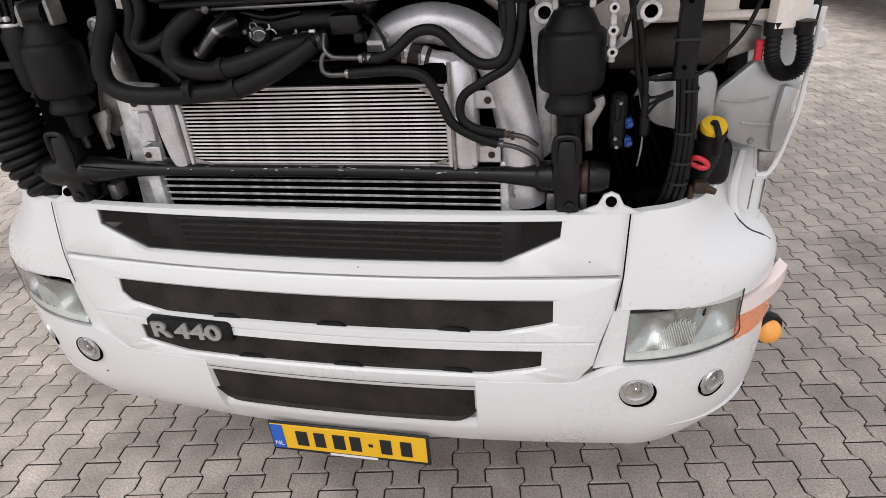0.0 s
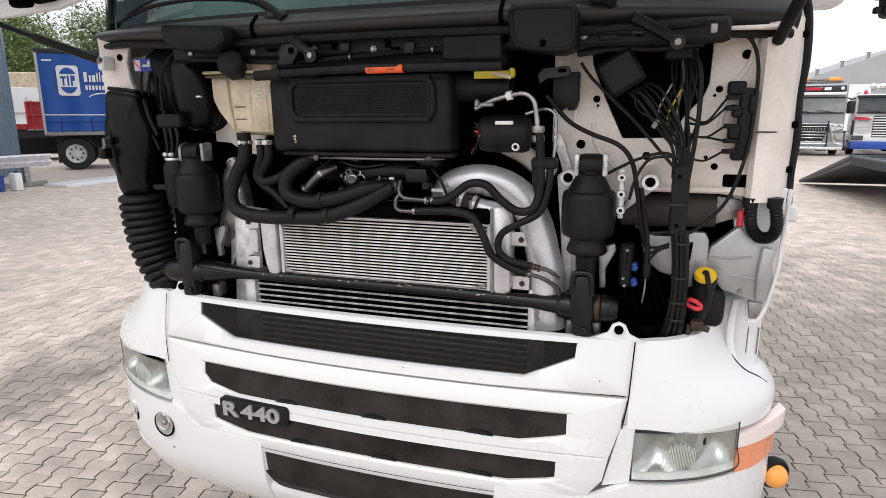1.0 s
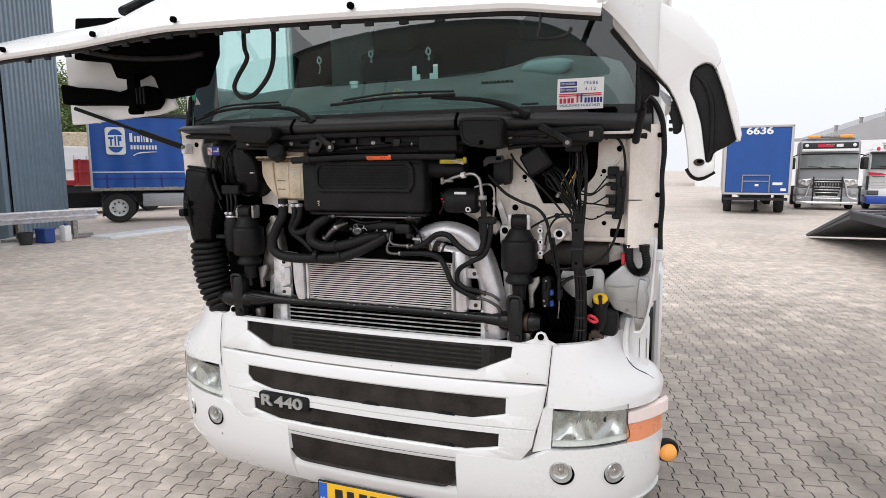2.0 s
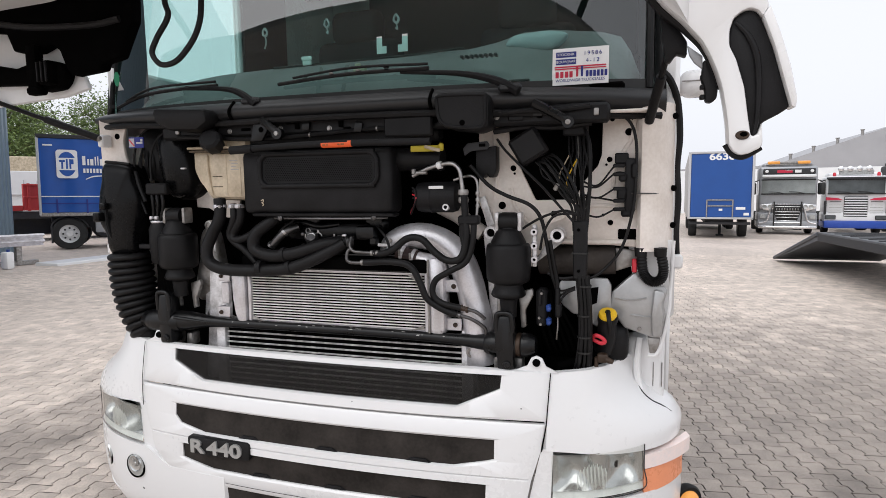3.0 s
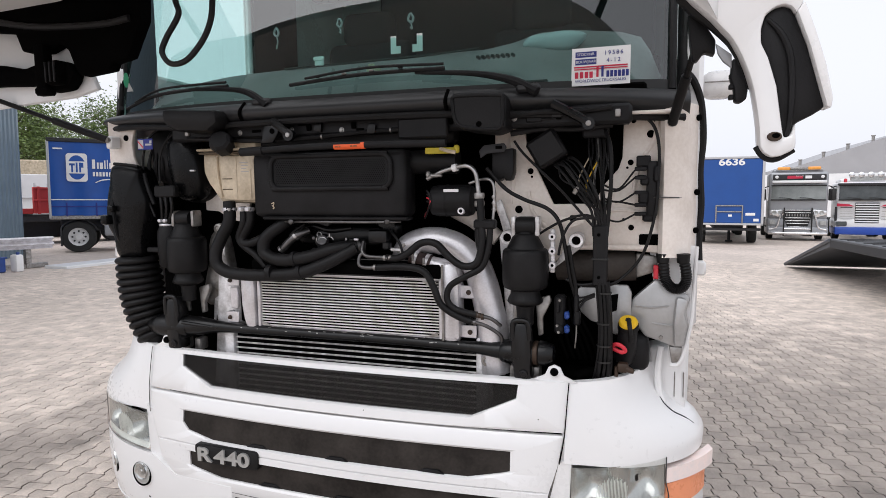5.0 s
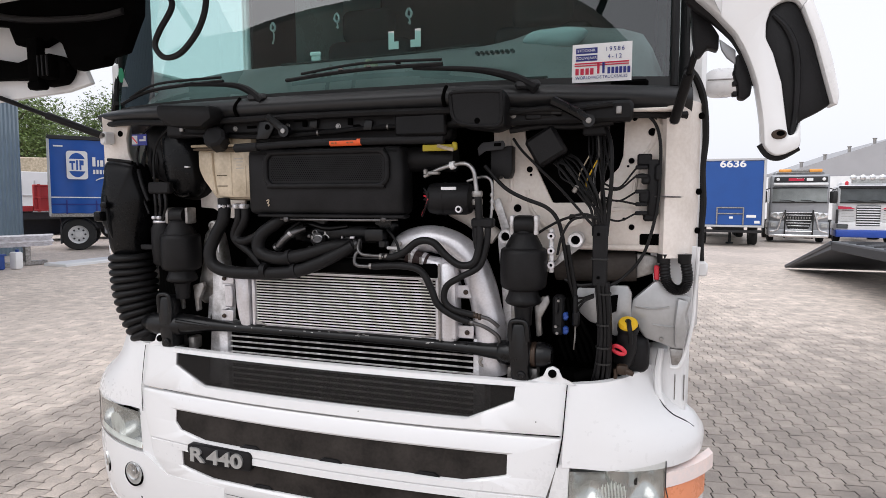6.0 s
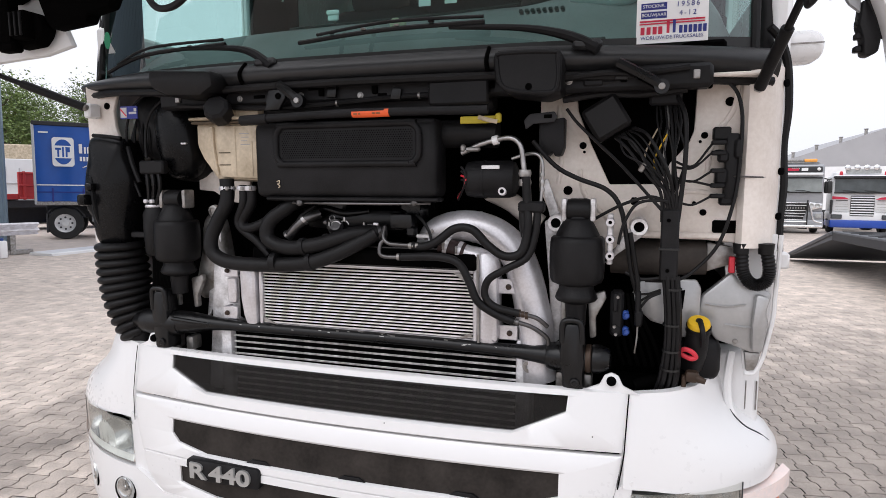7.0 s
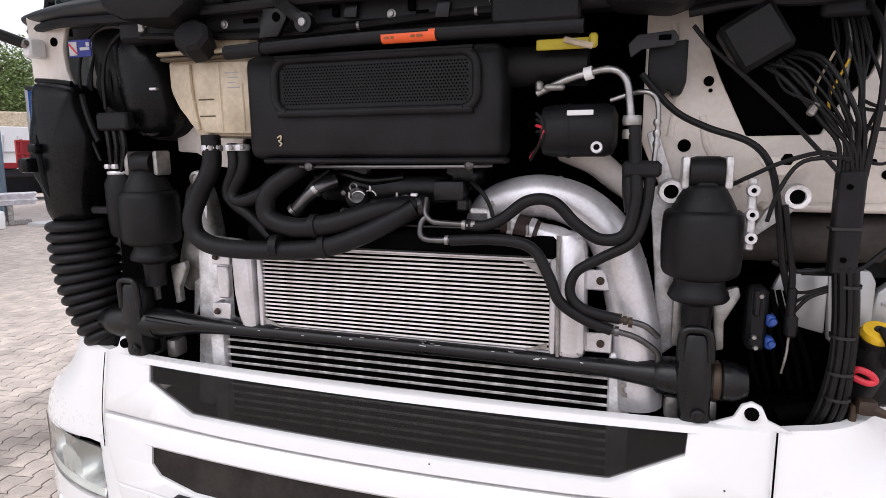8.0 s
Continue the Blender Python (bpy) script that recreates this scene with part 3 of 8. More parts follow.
    sm = Geo().tube([L(s * 1.19, 0.31, 0.725), L(s * 1.235, 0.335, 0.72)], 0.02, 10)
    side_lamp = part("side_marker", sm, BLACK, truck, "round amber side marker on a black stalk")
    part("bezel", Geo().lathe([(0.018, -0.03), (0.048, -0.02), (0.052, 0.0), (0.046, 0.012)], at(s * 1.235, 0.33, 0.715, pose(0, 0, 0, 90, 0, s * 30)), 20), BLACK, side_lamp)
    part("amber_lens", Geo().lathe([(0.002, 0.038), (0.02, 0.034), (0.034, 0.02), (0.040, 0.0)], at(s * 1.235, 0.322, 0.712, pose(0, 0, 0, 90, 0, s * 30)), 20), AMBER, side_lamp)

# dark intake in the bumper, and the number plate
def intake(u, v):
    x = (2 * u - 1) * 0.45
    lo = 0.572 + 0.10 * max(0.0, (abs(x) - 0.33) / 0.102) ** 2.6
    z = lo + (0.72 - lo) * v
    return (x, front(x, z) - 0.002 + 0.010 * (v > 0.03) * (v < 0.97), z)


part("bumper_intake", Geo().sheet(intake, 40, 16, (0, 0.03, 0)), MESH, bumper, "dark mesh intake with rounded lower corners")
plate = part("number_plate", Geo().box((-0.013, front(0, 0.42) - 0.012, 0.423), (0.532, 0.012, 0.125), 0.004), INK, bumper, "yellow number plate in a black holder")
yp = front(0, 0.42) - 0.018
part("plate_face", Geo().box((-0.013, yp - 0.0015, 0.429), (0.515, 0.004, 0.103), 0.001), PLATE, plate)
part("blue_band", Geo().box((-0.248, yp - 0.004, 0.429), (0.042, 0.003, 0.101), 0.0008), PBLUE, plate)
lettering("NL", 0.024, PAPER, plate, pose(-0.248, yp - 0.006, 0.40) @ FACE, "country_letters", 0.0005)
for x, w in ((-0.155, 0.055), (-0.095, 0.05), (-0.03, 0.055), (0.025, 0.05), (0.075, 0.02), (0.125, 0.05), (0.19, 0.05)):
    part("plate_bar", Geo().box((x - 0.01, yp - 0.0045, 0.428), (w * 0.72, 0.003, 0.062 if w > 0.03 else 0.012), 0.001), INK, plate)
part("holder_bar", Geo().box((-0.0, yp - 0.0005, 0.367), (0.16, 0.003, 0.009), 0.0008), PAPER, plate)
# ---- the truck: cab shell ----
# backing wall, floor and ceiling: the bay's shade is painted in as near-black
part("bay_back_wall", Geo().box((0, 0.62, 1.55), (2.1, 0.04, 1.5), 0.01), DARK, truck, "near-black back wall, the engine bay's deep shade put into its colour")
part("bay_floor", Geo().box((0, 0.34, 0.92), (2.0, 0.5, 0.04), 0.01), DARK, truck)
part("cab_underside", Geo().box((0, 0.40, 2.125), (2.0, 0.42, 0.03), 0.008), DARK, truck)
for s in (-1, 1):
    part("bay_side", Geo().box((s * 1.10, 0.55, 1.82), (0.03, 0.36, 0.6), 0.006), CREAM, truck)

# cab box: sides, roof, back, with the side windows left open
cab = part("cab_shell", Geo().box((0, 2.38, 2.5), (2.26, 0.06, 2.1), 0.01), WHITE, truck, "white high-roof cab")
part("roof", Geo().box((0, 1.3, 3.50), (2.30, 2.3, 0.10), 0.03), WHITE, cab)
part("cab_floor", Geo().box((0, 1.52, 1.30), (2.20, 1.66, 0.30), 0.02), DARK, cab)
for s in (-1, 1):
    part("door_panel", Geo().box((s * 1.145, 1.02, 1.855), (0.05, 1.46, 0.99), 0.015).box((s * 1.145, 0.345, 2.70), (0.05, 0.05, 0.72), 0.01).box((s * 1.145, 1.80, 2.5), (0.05, 1.2, 1.95), 0.012).box((s * 1.145, 1.02, 3.22), (0.05, 1.46, 0.45), 0.012), WHITE, cab)
    part("pillar_trim", Geo().box((s * 1.112, 0.335, 2.62), (0.014, 0.05, 0.98), 0.004), TRIM, cab)
    part("door_trim", Geo().box((s * 1.105, 1.43, 2.72), (0.02, 0.46, 0.80), 0.008), TRIM, cab)
    part("side_window", Geo().box((s * 1.15, 0.78, 2.70), (0.008, 0.84, 0.70)), CLEAR, cab).visible_shadow = False


def screen_y(x, z):
    """The windscreen: bowed in plan and leaning back."""
    return 0.125 + 0.10 * (abs(x) / 1.1) ** 4 + 0.04 * (x / 1.1) ** 2 + 0.16 * (z - 2.14)


screen = part("windscreen", Geo().sheet(lambda u, v: (2.22 * u - 1.14, screen_y(2.22 * u - 1.14, 2.11 + 0.98 * v), 2.11 + 0.98 * v), 32, 12), WIND, cab, "large tinted windscreen")
screen.visible_shadow = False
for s in (-1, 1):
    q, w = (1.112, 1.075) if s > 0 else (1.165, 1.138)
    part("pillar", Geo().tube([(s * q, 0.30, 2.06), (s * q, 0.36, 2.5), (s * q, 0.46, 3.12)], [0.022, 0.02, 0.02], 12), RUBBER, cab, "slim black windscreen pillar")
    part("screen_seal", Geo().tube([(s * w, screen_y(w, 2.12) - 0.004, 2.12), (s * w, screen_y(w, 2.6) - 0.004, 2.6), (s * w, screen_y(w, 3.08) - 0.004, 3.08)], 0.012, 8), RUBBER, cab)
part("roof_front", Geo().sheet(lambda u, v: ((2 * u - 1) * 1.14, screen_y((2 * u - 1) * 1.1, 3.08) + 0.25 * v * v - 0.02, 3.07 + 0.46 * v), 20, 6, (0, 0.03, 0)), WHITE, cab)
part("screen_ceramic_band", Geo().sheet(lambda u, v: ((2 * u - 1) * 1.08, screen_y((2 * u - 1) * 1.08, 2.105 + 0.046 * v) - 0.003, 2.105 + 0.046 * v), 30, 1), INK, screen)

STICKERS = ((-1.100, 2.293, 0.014, 0.031, GREEN), (-1.058, 2.258, 0.016, 0.018, LAMPG))
# inside the cab
part("inner_pillar", Geo().box((-1.118, 0.385, 2.56), (0.014, 0.19, 0.95), 0.005), TRIM, cab, "dark inner pillar lining")
DASH_TOP = ((-1.05, 2.30), (-0.70, 2.319), (0.18, 2.330), (0.43, 2.341), (0.54, 2.362), (0.62, 2.392), (0.74, 2.398), (0.91, 2.382), (0.985, 2.360), (1.02, 2.30), (1.05, 2.22))


def dash(u, v):
    """The dashboard rises from the foot of the glass to an uneven top edge, with a hood before the driver."""
    x = (2 * u - 1) * 1.05
    top = float(np.interp(x, [q[0] for q in DASH_TOP], [q[1] for q in DASH_TOP]))
    f = min(1, v * 1.6)
    bulge = math.exp(-((x - 0.76) / 0.26) ** 2)
    return (x, screen_y(x, 2.12) + 0.03 + 0.52 * v, 2.095 + (top - 2.095) * (math.sin(f * 1.57) * (1 - 0.45 * bulge) + 0.45 * bulge * f ** 2.2))


part("dashboard", Geo().sheet(dash, 60, 18, (0, 0, -0.05)), DASH, cab, "dark grey dashboard behind the tinted glass")
# pale rounded pad added at the right of the dashboard
part("pale_dash_pad", Geo().dome([(0.575, 2.325), (0.60, 2.358), (0.664, 2.366), (0.735, 2.368), (0.80, 2.350), (0.745, 2.300), (0.64, 2.306)], 0.395, 0.43), DOORG, cab, "pale grey rounded pad at the dashboard")
part("dash_groove", Geo().tube([(x, 0.40, float(np.interp(x, [q[0] for q in DASH_TOP], [q[1] for q in DASH_TOP])) - 0.012) for x in np.linspace(-0.4, 0.42, 9)], 0.004, 6), INK, cab)
for k in range(8):
    part("dash_slot", Geo().box((0.455 + 0.017 * k, screen_y(0.5, 2.2) + 0.10, 2.262), (0.011, 0.03, 0.010), 0.002), INK, cab)
part("dash_slot", Geo().box((0.66, screen_y(0.66, 2.15) + 0.06, 2.165), (0.07, 0.012, 0.008), 0.002), INK, cab)
for x in (0.50, -0.45):
    part("seat", Geo().box((x, 1.38, 2.26), (0.50, 0.16, 0.75), 0.06, seg=3).box((x, 1.35, 2.70), (0.30, 0.12, 0.18), 0.05, seg=3), TRIM, cab)
wheel_ring = [(0.55 + 0.19 * math.cos(a), 0.78 + 0.10 * math.sin(a), 2.22 + 0.15 * math.sin(a)) for a in np.linspace(0, 2 * math.pi, 17)]
part("steering_wheel", Geo().tube(wheel_ring, 0.015, 8, 3).box((0.55, 0.80, 2.20), (0.14, 0.05, 0.10), 0.02), TRIM, cab)
part("sleeper_curtain", Geo().box((0.25, 1.75, 2.6), (1.6, 0.05, 1.2), 0.01), TRIM, cab)
part("ceiling_lining", Geo().box((0, 1.1, 3.05), (2.1, 1.5, 0.03), 0.01), TRIM, cab)
for x, z in ((0.189, 2.305), (0.267, 2.307)):
    k = 1 if x < 0.23 else -1
    part("screen_mark", Geo().prism([(x - k * 0.018, z - 0.028), (x + k * 0.018, z - 0.028), (x + k * 0.018, z - 0.004), (x + k * 0.002, z - 0.004), (x + k * 0.002, z + 0.03), (x - k * 0.018, z + 0.03)], screen_y(x, z) + 0.004, screen_y(x, z) + 0.006), PAPER, screen)
part("toll_tag", Geo().box((0.108, screen_y(0.12, 2.235) + 0.012, 2.227), (0.05, 0.014, 0.026), 0.004).box((0.10, screen_y(0.12, 2.235) + 0.012, 2.243), (0.022, 0.014, 0.012), 0.003), TANK, screen)
part("toll_tag", Geo().box((-0.106, screen_y(0.08, 2.28) + 0.012, 2.283), (0.042, 0.010, 0.014), 0.003).box((-0.106, screen_y(0.08, 2.28) + 0.014, 2.268), (0.036, 0.008, 0.018), 0.003), PAPER, screen)
for x, z in ((-0.287, 2.384), (-0.029, 2.393), (0.238, 2.385)):
    q = screen_y(x, z) + 0.01
    mark = part("chain_mark", Geo().tube([(x, q, z + 0.025), (x + 0.009, q, z + 0.01), (x + 0.003, q, z - 0.004), (x - 0.009, q, z + 0.004), (x - 0.006, q, z + 0.018), (x, q, z + 0.025)], 0.0042, 6), DOORG, screen)
    part("chain_tail", Geo().tube([(x, q, z - 0.004), (x + 0.004, q, z - 0.025), (x - 0.003, q, z - 0.05 if x < -0.2 else z - 0.02)], 0.003, 6), DOORG, mark)

for x, z, w, v, c in STICKERS:
    part("sticker", Geo().prism([(x + w * math.cos(a), z + v * math.sin(a)) for a in np.linspace(0, 5.98, 20)] if c is GREEN else [(x - w, z - v), (x + w, z - v), (x - 0.3 * w, z + v)], screen_y(x, z) - 0.008, screen_y(x, z) - 0.006), c, screen, "small green sticker" if c is GREEN else "small pale sticker")

# sales card in the windscreen
card = part("sales_card", Geo().sheet(lambda u, v: (0.803 + 0.176 * u - 0.017, screen_y(0.79, 2.138 + 0.118 * v) - 0.006, 2.138 + 0.118 * v + 0.008), 2, 2, (0, 0.002, 0)), PAPER, screen, "white sales card with navy and red print")
card.location = (-0.011, 0, -0.013)
cy = lambda z: screen_y(0.79, z) - 0.0085
for z, w in ((2.243, "STOCKNR."), (2.220, "BOUWJAAR")):
    part("card_bar", Geo().box((0.829, cy(z), z), (0.064, 0.002, 0.017)), NAVY, card)
    lettering(w, 0.0115, PAPER, card, pose(0.829, cy(z) - 0.0015, z) @ FACE, "card_words", 0.0003)
lettering("1 9 5 8 6", 0.018, NAVY, card, pose(0.912, cy(2.243), 2.244) @ FACE, "card_digits", 0.0004)
lettering("4 - 1 2", 0.018, NAVY, card, pose(0.912, cy(2.220), 2.221) @ FACE, "card_digits", 0.0004)
for z, h in ((2.204, 0.004), (2.197, 0.003)):
    part("card_stripe", Geo().box((0.874, cy(z), z), (0.160, 0.002, h)), REDINK, card)
for k, x in enumerate((0.802, 0.817, 0.832, 0.846)):
    part("logo_bar", Geo().box((x, cy(2.178), 2.179), (0.010, 0.002, 0.019)), REDINK, card)
for k in range(6):
    part("logo_bar", Geo().box((0.896 + 0.0115 * k, cy(2.178), 2.179), (0.0082, 0.002, 0.019)), NAVY, card)
for x, m in ((0.865, REDINK), (0.880, NAVY)):
    part("logo_post", Geo().box((x, cy(2.185), 2.187), (0.007, 0.002, 0.034)), m, card)
lettering("WORLDWIDE TRUCKSALES", 0.0125, NAVY, card, pose(0.874, cy(2.158), 2.160) @ FACE, "card_words", 0.0003)

# scuttle under the windscreen, wipers
def scut(u):
    """The scuttle bar is slimmer towards its left end."""
    return min(1, max(0, (-0.55 - u) / 0.4))


def droop(u):
    """It sinks a little towards its right end."""
    return 0.022 * min(1, max(0, (u - 0.45) / 0.6))


scuttle = part("scuttle_bar", Geo().sheet(lambda u, v: ((2 * u - 1) * 1.125, screen_y((2 * u - 1) * 1.1, 2.12) - 0.05 - 0.035 * math.sin(v * math.pi), 2.055 + 0.028 * scut(2 * u - 1) - droop(2 * u - 1) + (0.075 - 0.028 * scut(2 * u - 1)) * v), 40, 8, (0, 0.05, 0)), SATIN, truck, "long black plastic scuttle bar under the windscreen")
part("scuttle_lip", Geo().tube([(x, screen_y(x, 2.12) - 0.075, 2.052 + 0.027 * scut(x) - droop(x) + 0.004 * math.cos(x * 3)) for x in np.linspace(-1.11, 1.11, 15)], 0.012, 8), RUBBER, scuttle)
for x in (-0.36, 0.40):
    part("scuttle_joint", Geo().tube([(x, screen_y(x, 2.12) - 0.055, 2.05), (x, screen_y(x, 2.12) - 0.089, 2.09), (x, screen_y(x, 2.12) - 0.055, 2.13)], 0.006, 8), DARK, scuttle)
for pts, bl in ((((0.685, 0.06, 2.106), (0.606, 0.075, 2.148), (0.48, 0.09, 2.18), (0.28, 0.10, 2.198)), ((-0.20, 0.115, 2.190), (0.08, 0.10, 2.205), (0.38, 0.10, 2.205))),
                (((-0.259, 0.06, 2.112), (-0.338, 0.08, 2.162), (-0.43, 0.095, 2.186), (-0.62, 0.105, 2.198)), ((-1.0, 0.18, 2.155), (-0.78, 0.125, 2.192), (-0.45, 0.10, 2.200)))):
    wiper = part("wiper_arm", Geo().tube(pts, [0.016, 0.013, 0.009, 0.006], 8), BLACK, truck, "black windscreen wiper")
    part("blade", Geo().tube(bl, 0.0065, 6), RUBBER, wiper)
    part("blade_spine", Geo().tube([Vector(bl[0]).lerp(Vector(bl[2]), 0.12) + Vector((0, -0.012, 0.014)), Vector(bl[1]) + Vector((0.03, -0.016, 0.017)), Vector(bl[2]) + Vector((0, -0.010, 0.012))], 0.0045, 6), BLACK, wiper)
    part("arm_cap", Geo().box(Vector(pts[0]).lerp(Vector(pts[1]), 0.35), (0.075, 0.022, 0.026), 0.008, pose(0, 0, 0)), SATIN, wiper)
    for k in range(4):
        a, b = Vector(bl[0]), Vector(bl[2])
        q = a + (b - a) * (0.2 + 0.18 * k)
        part("blade_clip", Geo().box(q + Vector((0, -0.008, 0.016)), (0.016, 0.012, 0.007), 0.002), GREYM if k in (1, 2) else BLACK, wiper)

# cream front wall of the cab around the bay
def holed(name, poly, y, holes, label=""):
    p = part(name, Geo().prism([(L(x, 0, z)[0], L(x, 0, z)[2]) for x, z in poly], y, y + 0.016, bevel=0.004), CREAM, truck, label)
    for x, z, r in holes:
        part("wall_hole", Geo().lathe([(r, 0), (r * 0.9, 0.006), (0.001, 0.007)], pose(*L(x, y - 0.003, z)) @ pose(0, 0, 0, -90), 14), DARK, p)
    return p


holed("bay_wall", [(0.545, 1.75), (0.60, 1.62), (0.62, 1.50), (0.68, 1.45), (0.74, 1.56), (0.79, 1.608), (0.92, 1.612), (1.02, 1.603), (1.06, 1.600), (1.10, 1.60), (1.10, 2.045), (0.962, 2.06), (0.957, 1.90), (0.945, 1.865), (0.90, 1.815), (0.872, 1.757), (0.742, 1.757), (0.69, 1.87), (0.655, 1.96), (0.648, 2.03), (0.55, 2.03)], 0.20,
      [(0.628, 1.741, 0.013), (0.668, 1.866, 0.010), (0.672, 1.848, 0.004), (1.041, 1.969, 0.012), (0.982, 1.884, 0.009), (0.972, 1.868, 0.004), (0.985, 1.680, 0.009), (0.99, 2.012, 0.008), (1.055, 2.012, 0.008), (0.962, 1.705, 0.005), (0.585, 1.93, 0.009), (0.66, 1.665, 0.009)], "cream-painted cab wall with holes")
for pts in (((1.06, 2.02), (1.05, 1.95), (1.02, 1.90), (1.0, 1.85), (0.99, 1.78)), ((0.66, 1.80), (0.67, 1.74), (0.70, 1.70), (0.74, 1.66)), ((0.88, 1.72), (0.93, 1.735), (0.98, 1.735), (1.03, 1.72)), ((0.60, 1.98), (0.61, 1.86), (0.60, 1.76))):
    part("wall_bead", Geo().tube([L(x, 0.200, z) for x, z in pts], 0.007, 8), CREAM, truck)
part("wall_slot", Geo().box(L(1.045, 0.199, 1.642), (0.072, 0.012, 0.034), 0.004), DARK, truck)
part("wall_step", Geo().box(L(0.905, 0.192, 1.618), (0.27, 0.03, 0.018), 0.006), CREAM, truck)
holed("bay_wall", [(-1.06, 2.12), (-0.83, 2.12), (-0.87, 2.105), (-0.925, 2.08), (-0.942, 2.03), (-0.937, 1.97), (-0.92, 1.93), (-0.92, 1.55), (-1.06, 1.52)], 0.16, [(-0.967, 2.047, 0.012)], "cream-painted cab wall")
holed("bay_wall", [(-0.66, 1.80), (-0.50, 1.84), (-0.44, 1.80), (-0.475, 1.70), (-0.54, 1.71), (-0.60, 1.745), (-0.66, 1.75)], 0.235, [], "cream-painted cab wall")
part("wall_boss", Geo().lathe([(0.010, 0.012), (0.012, 0.016), (0.019, 0.014), (0.021, 0)], pose(*L(-0.545, 0.170, 1.680)) @ AY, 18), GREYM, truck)
part("inner_dome", Geo().dome([L(x, 0, z)[::2] for x, z in ((-0.615, 1.66), (-0.56, 1.66), (-0.535, 1.56), (-0.53, 1.44), (-0.60, 1.375), (-0.655, 1.37), (-0.66, 1.44), (-0.63, 1.55))], 0.175, 0.24), GREYM, truck, "dull grey cast inner wall", 60)

# white outer corner of the cab beside the bay and the stepwell liner
for s in (-1, 1):
    x = s * 1.105
    part("cab_corner", Geo().sheet(lambda u, v: (s * (1.055 + 0.108 * math.sin(u * 1.57)), 0.165 + 0.18 * (1 - math.cos(u * 1.57)), 1.60 + 0.47 * v), 10, 4, (-s * 0.012, 0.02, 0)), CREAM, truck, "white corner edge of the cab")
    part("door_seal", Geo().tube([(s * 1.110, 0.26, 2.175), (s * 1.139, 0.275, 2.145), (s * 1.164, 0.295, 2.08), (s * 1.174, 0.305, 1.97), (s * 1.168, 0.305, 1.87), (s * 1.174, 0.305, 1.76), (s * 1.170, 0.305, 1.66), (s * 1.176, 0.305, 1.54)], 0.0115, 8), RUBBER, truck)
    for z in (2.03, 1.80, 1.68):
        part("hinge_bolt", Geo().lathe([(0.010, 0), (0.010, 0.006), (0.001, 0.007)], pose(s * 1.155, 0.262, z, 90, 0, s * 45), 10), DARK, truck)
    part("hinge_block", Geo().box((s * 1.165, 0.27, 1.56), (0.05, 0.04, 0.045), 0.006), WHITE, truck)
    part("step_side", Geo().box((s * 1.17, 0.95, 1.05), (0.04, 0.34, 0.70), 0.012), WHITE, truck)
    part("front_wheel_tyre", Geo().lathe([(0.30, -0.14), (0.50, -0.15), (0.52, -0.12), (0.52, 0.12), (0.50, 0.15), (0.30, 0.14)], pose(s * 1.03, 1.48, 0.52) @ AX, 36, caps=False), TYRE, truck, "front tyre")
LINER = mat("silvery_step_plastic", (0.44, 0.44, 0.44), 0.30, metal=0.5, vary=0.14, scale=9)
liner = part("step_liner", Geo().prism([L(x, 0, z)[::2] for x, z in ((1.064, 1.519), (1.080, 1.500), (1.112, 1.479), (1.150, 1.472), (1.164, 1.460), (1.152, 1.414), (1.160, 1.377), (1.148, 1.302), (1.118, 1.300), (1.076, 1.316), (1.03, 1.330), (0.982, 1.395), (0.992, 1.452))], 0.205, 0.235, bevel=0.008), LINER, truck, "silvery moulded step liner")
part("liner_column", Geo().prism([L(x, 0, z)[::2] for x, z in ((1.122, 1.466), (1.158, 1.456), (1.147, 1.414), (1.154, 1.377), (1.143, 1.306), (1.116, 1.306), (1.114, 1.38))], 0.185, 0.21, bevel=0.011), LINER, liner)
part("liner_crease", Geo().tube(LS([(1.0, 0.204, 1.43), (1.05, 0.203, 1.425), (1.10, 0.204, 1.432)]), 0.004, 6), LINER, liner)
part("liner_crease", Geo().tube(LS([(1.05, 0.204, 1.375), (1.10, 0.203, 1.370), (1.13, 0.204, 1.372)]), 0.004, 6), LINER, liner)
part("liner_screw", Geo().lathe([(0.007, 0), (0.006, 0.004), (0.001, 0.005)], pose(*L(1.078, 0.203, 1.330)) @ AY, 12), GREYM, liner)
part("liner_tongue", Geo().prism([L(x, 0, z)[::2] for x, z in ((1.104, 1.30), (1.144, 1.298), (1.136, 1.25), (1.111, 1.245))], 0.215, 0.235, bevel=0.004), GREYM, liner)
part("liner_rim", Geo().tube(LS([(1.180, 0.215, 1.62), (1.172, 0.215, 1.457), (1.170, 0.215, 1.400), (1.158, 0.215, 1.330), (1.146, 0.215, 1.275), (1.130, 0.215, 1.243), (1.106, 0.215, 1.240)]), 0.006, 8), WHITE, liner)
part("liner_back", Geo().prism([L(x, 0, z)[::2] for x, z in ((1.04, 1.62), (1.178, 1.62), (1.170, 1.457), (1.168, 1.400), (1.156, 1.330), (1.144, 1.275), (1.130, 1.245), (1.106, 1.243), (1.10, 1.30), (1.06, 1.45))], 0.238, 0.25, bevel=0.003), WHITE, liner)
fin_p = part("liner_fin", Geo().prism([L(x, 0, z)[::2] for x, z in ((0.905, 1.495), (0.978, 1.495), (0.990, 1.471), (0.988, 1.337), (0.938, 1.329), (0.912, 1.35))], 0.205, 0.222, bevel=0.007), LINER, truck, "silvery inner panel with a small opening")
part("fin_opening", Geo().prism([L(x, 0, z)[::2] for x, z in ((0.918, 1.460), (0.948, 1.466), (0.943, 1.412), (0.920, 1.402))], 0.2015, 0.206), DARK, fin_p)
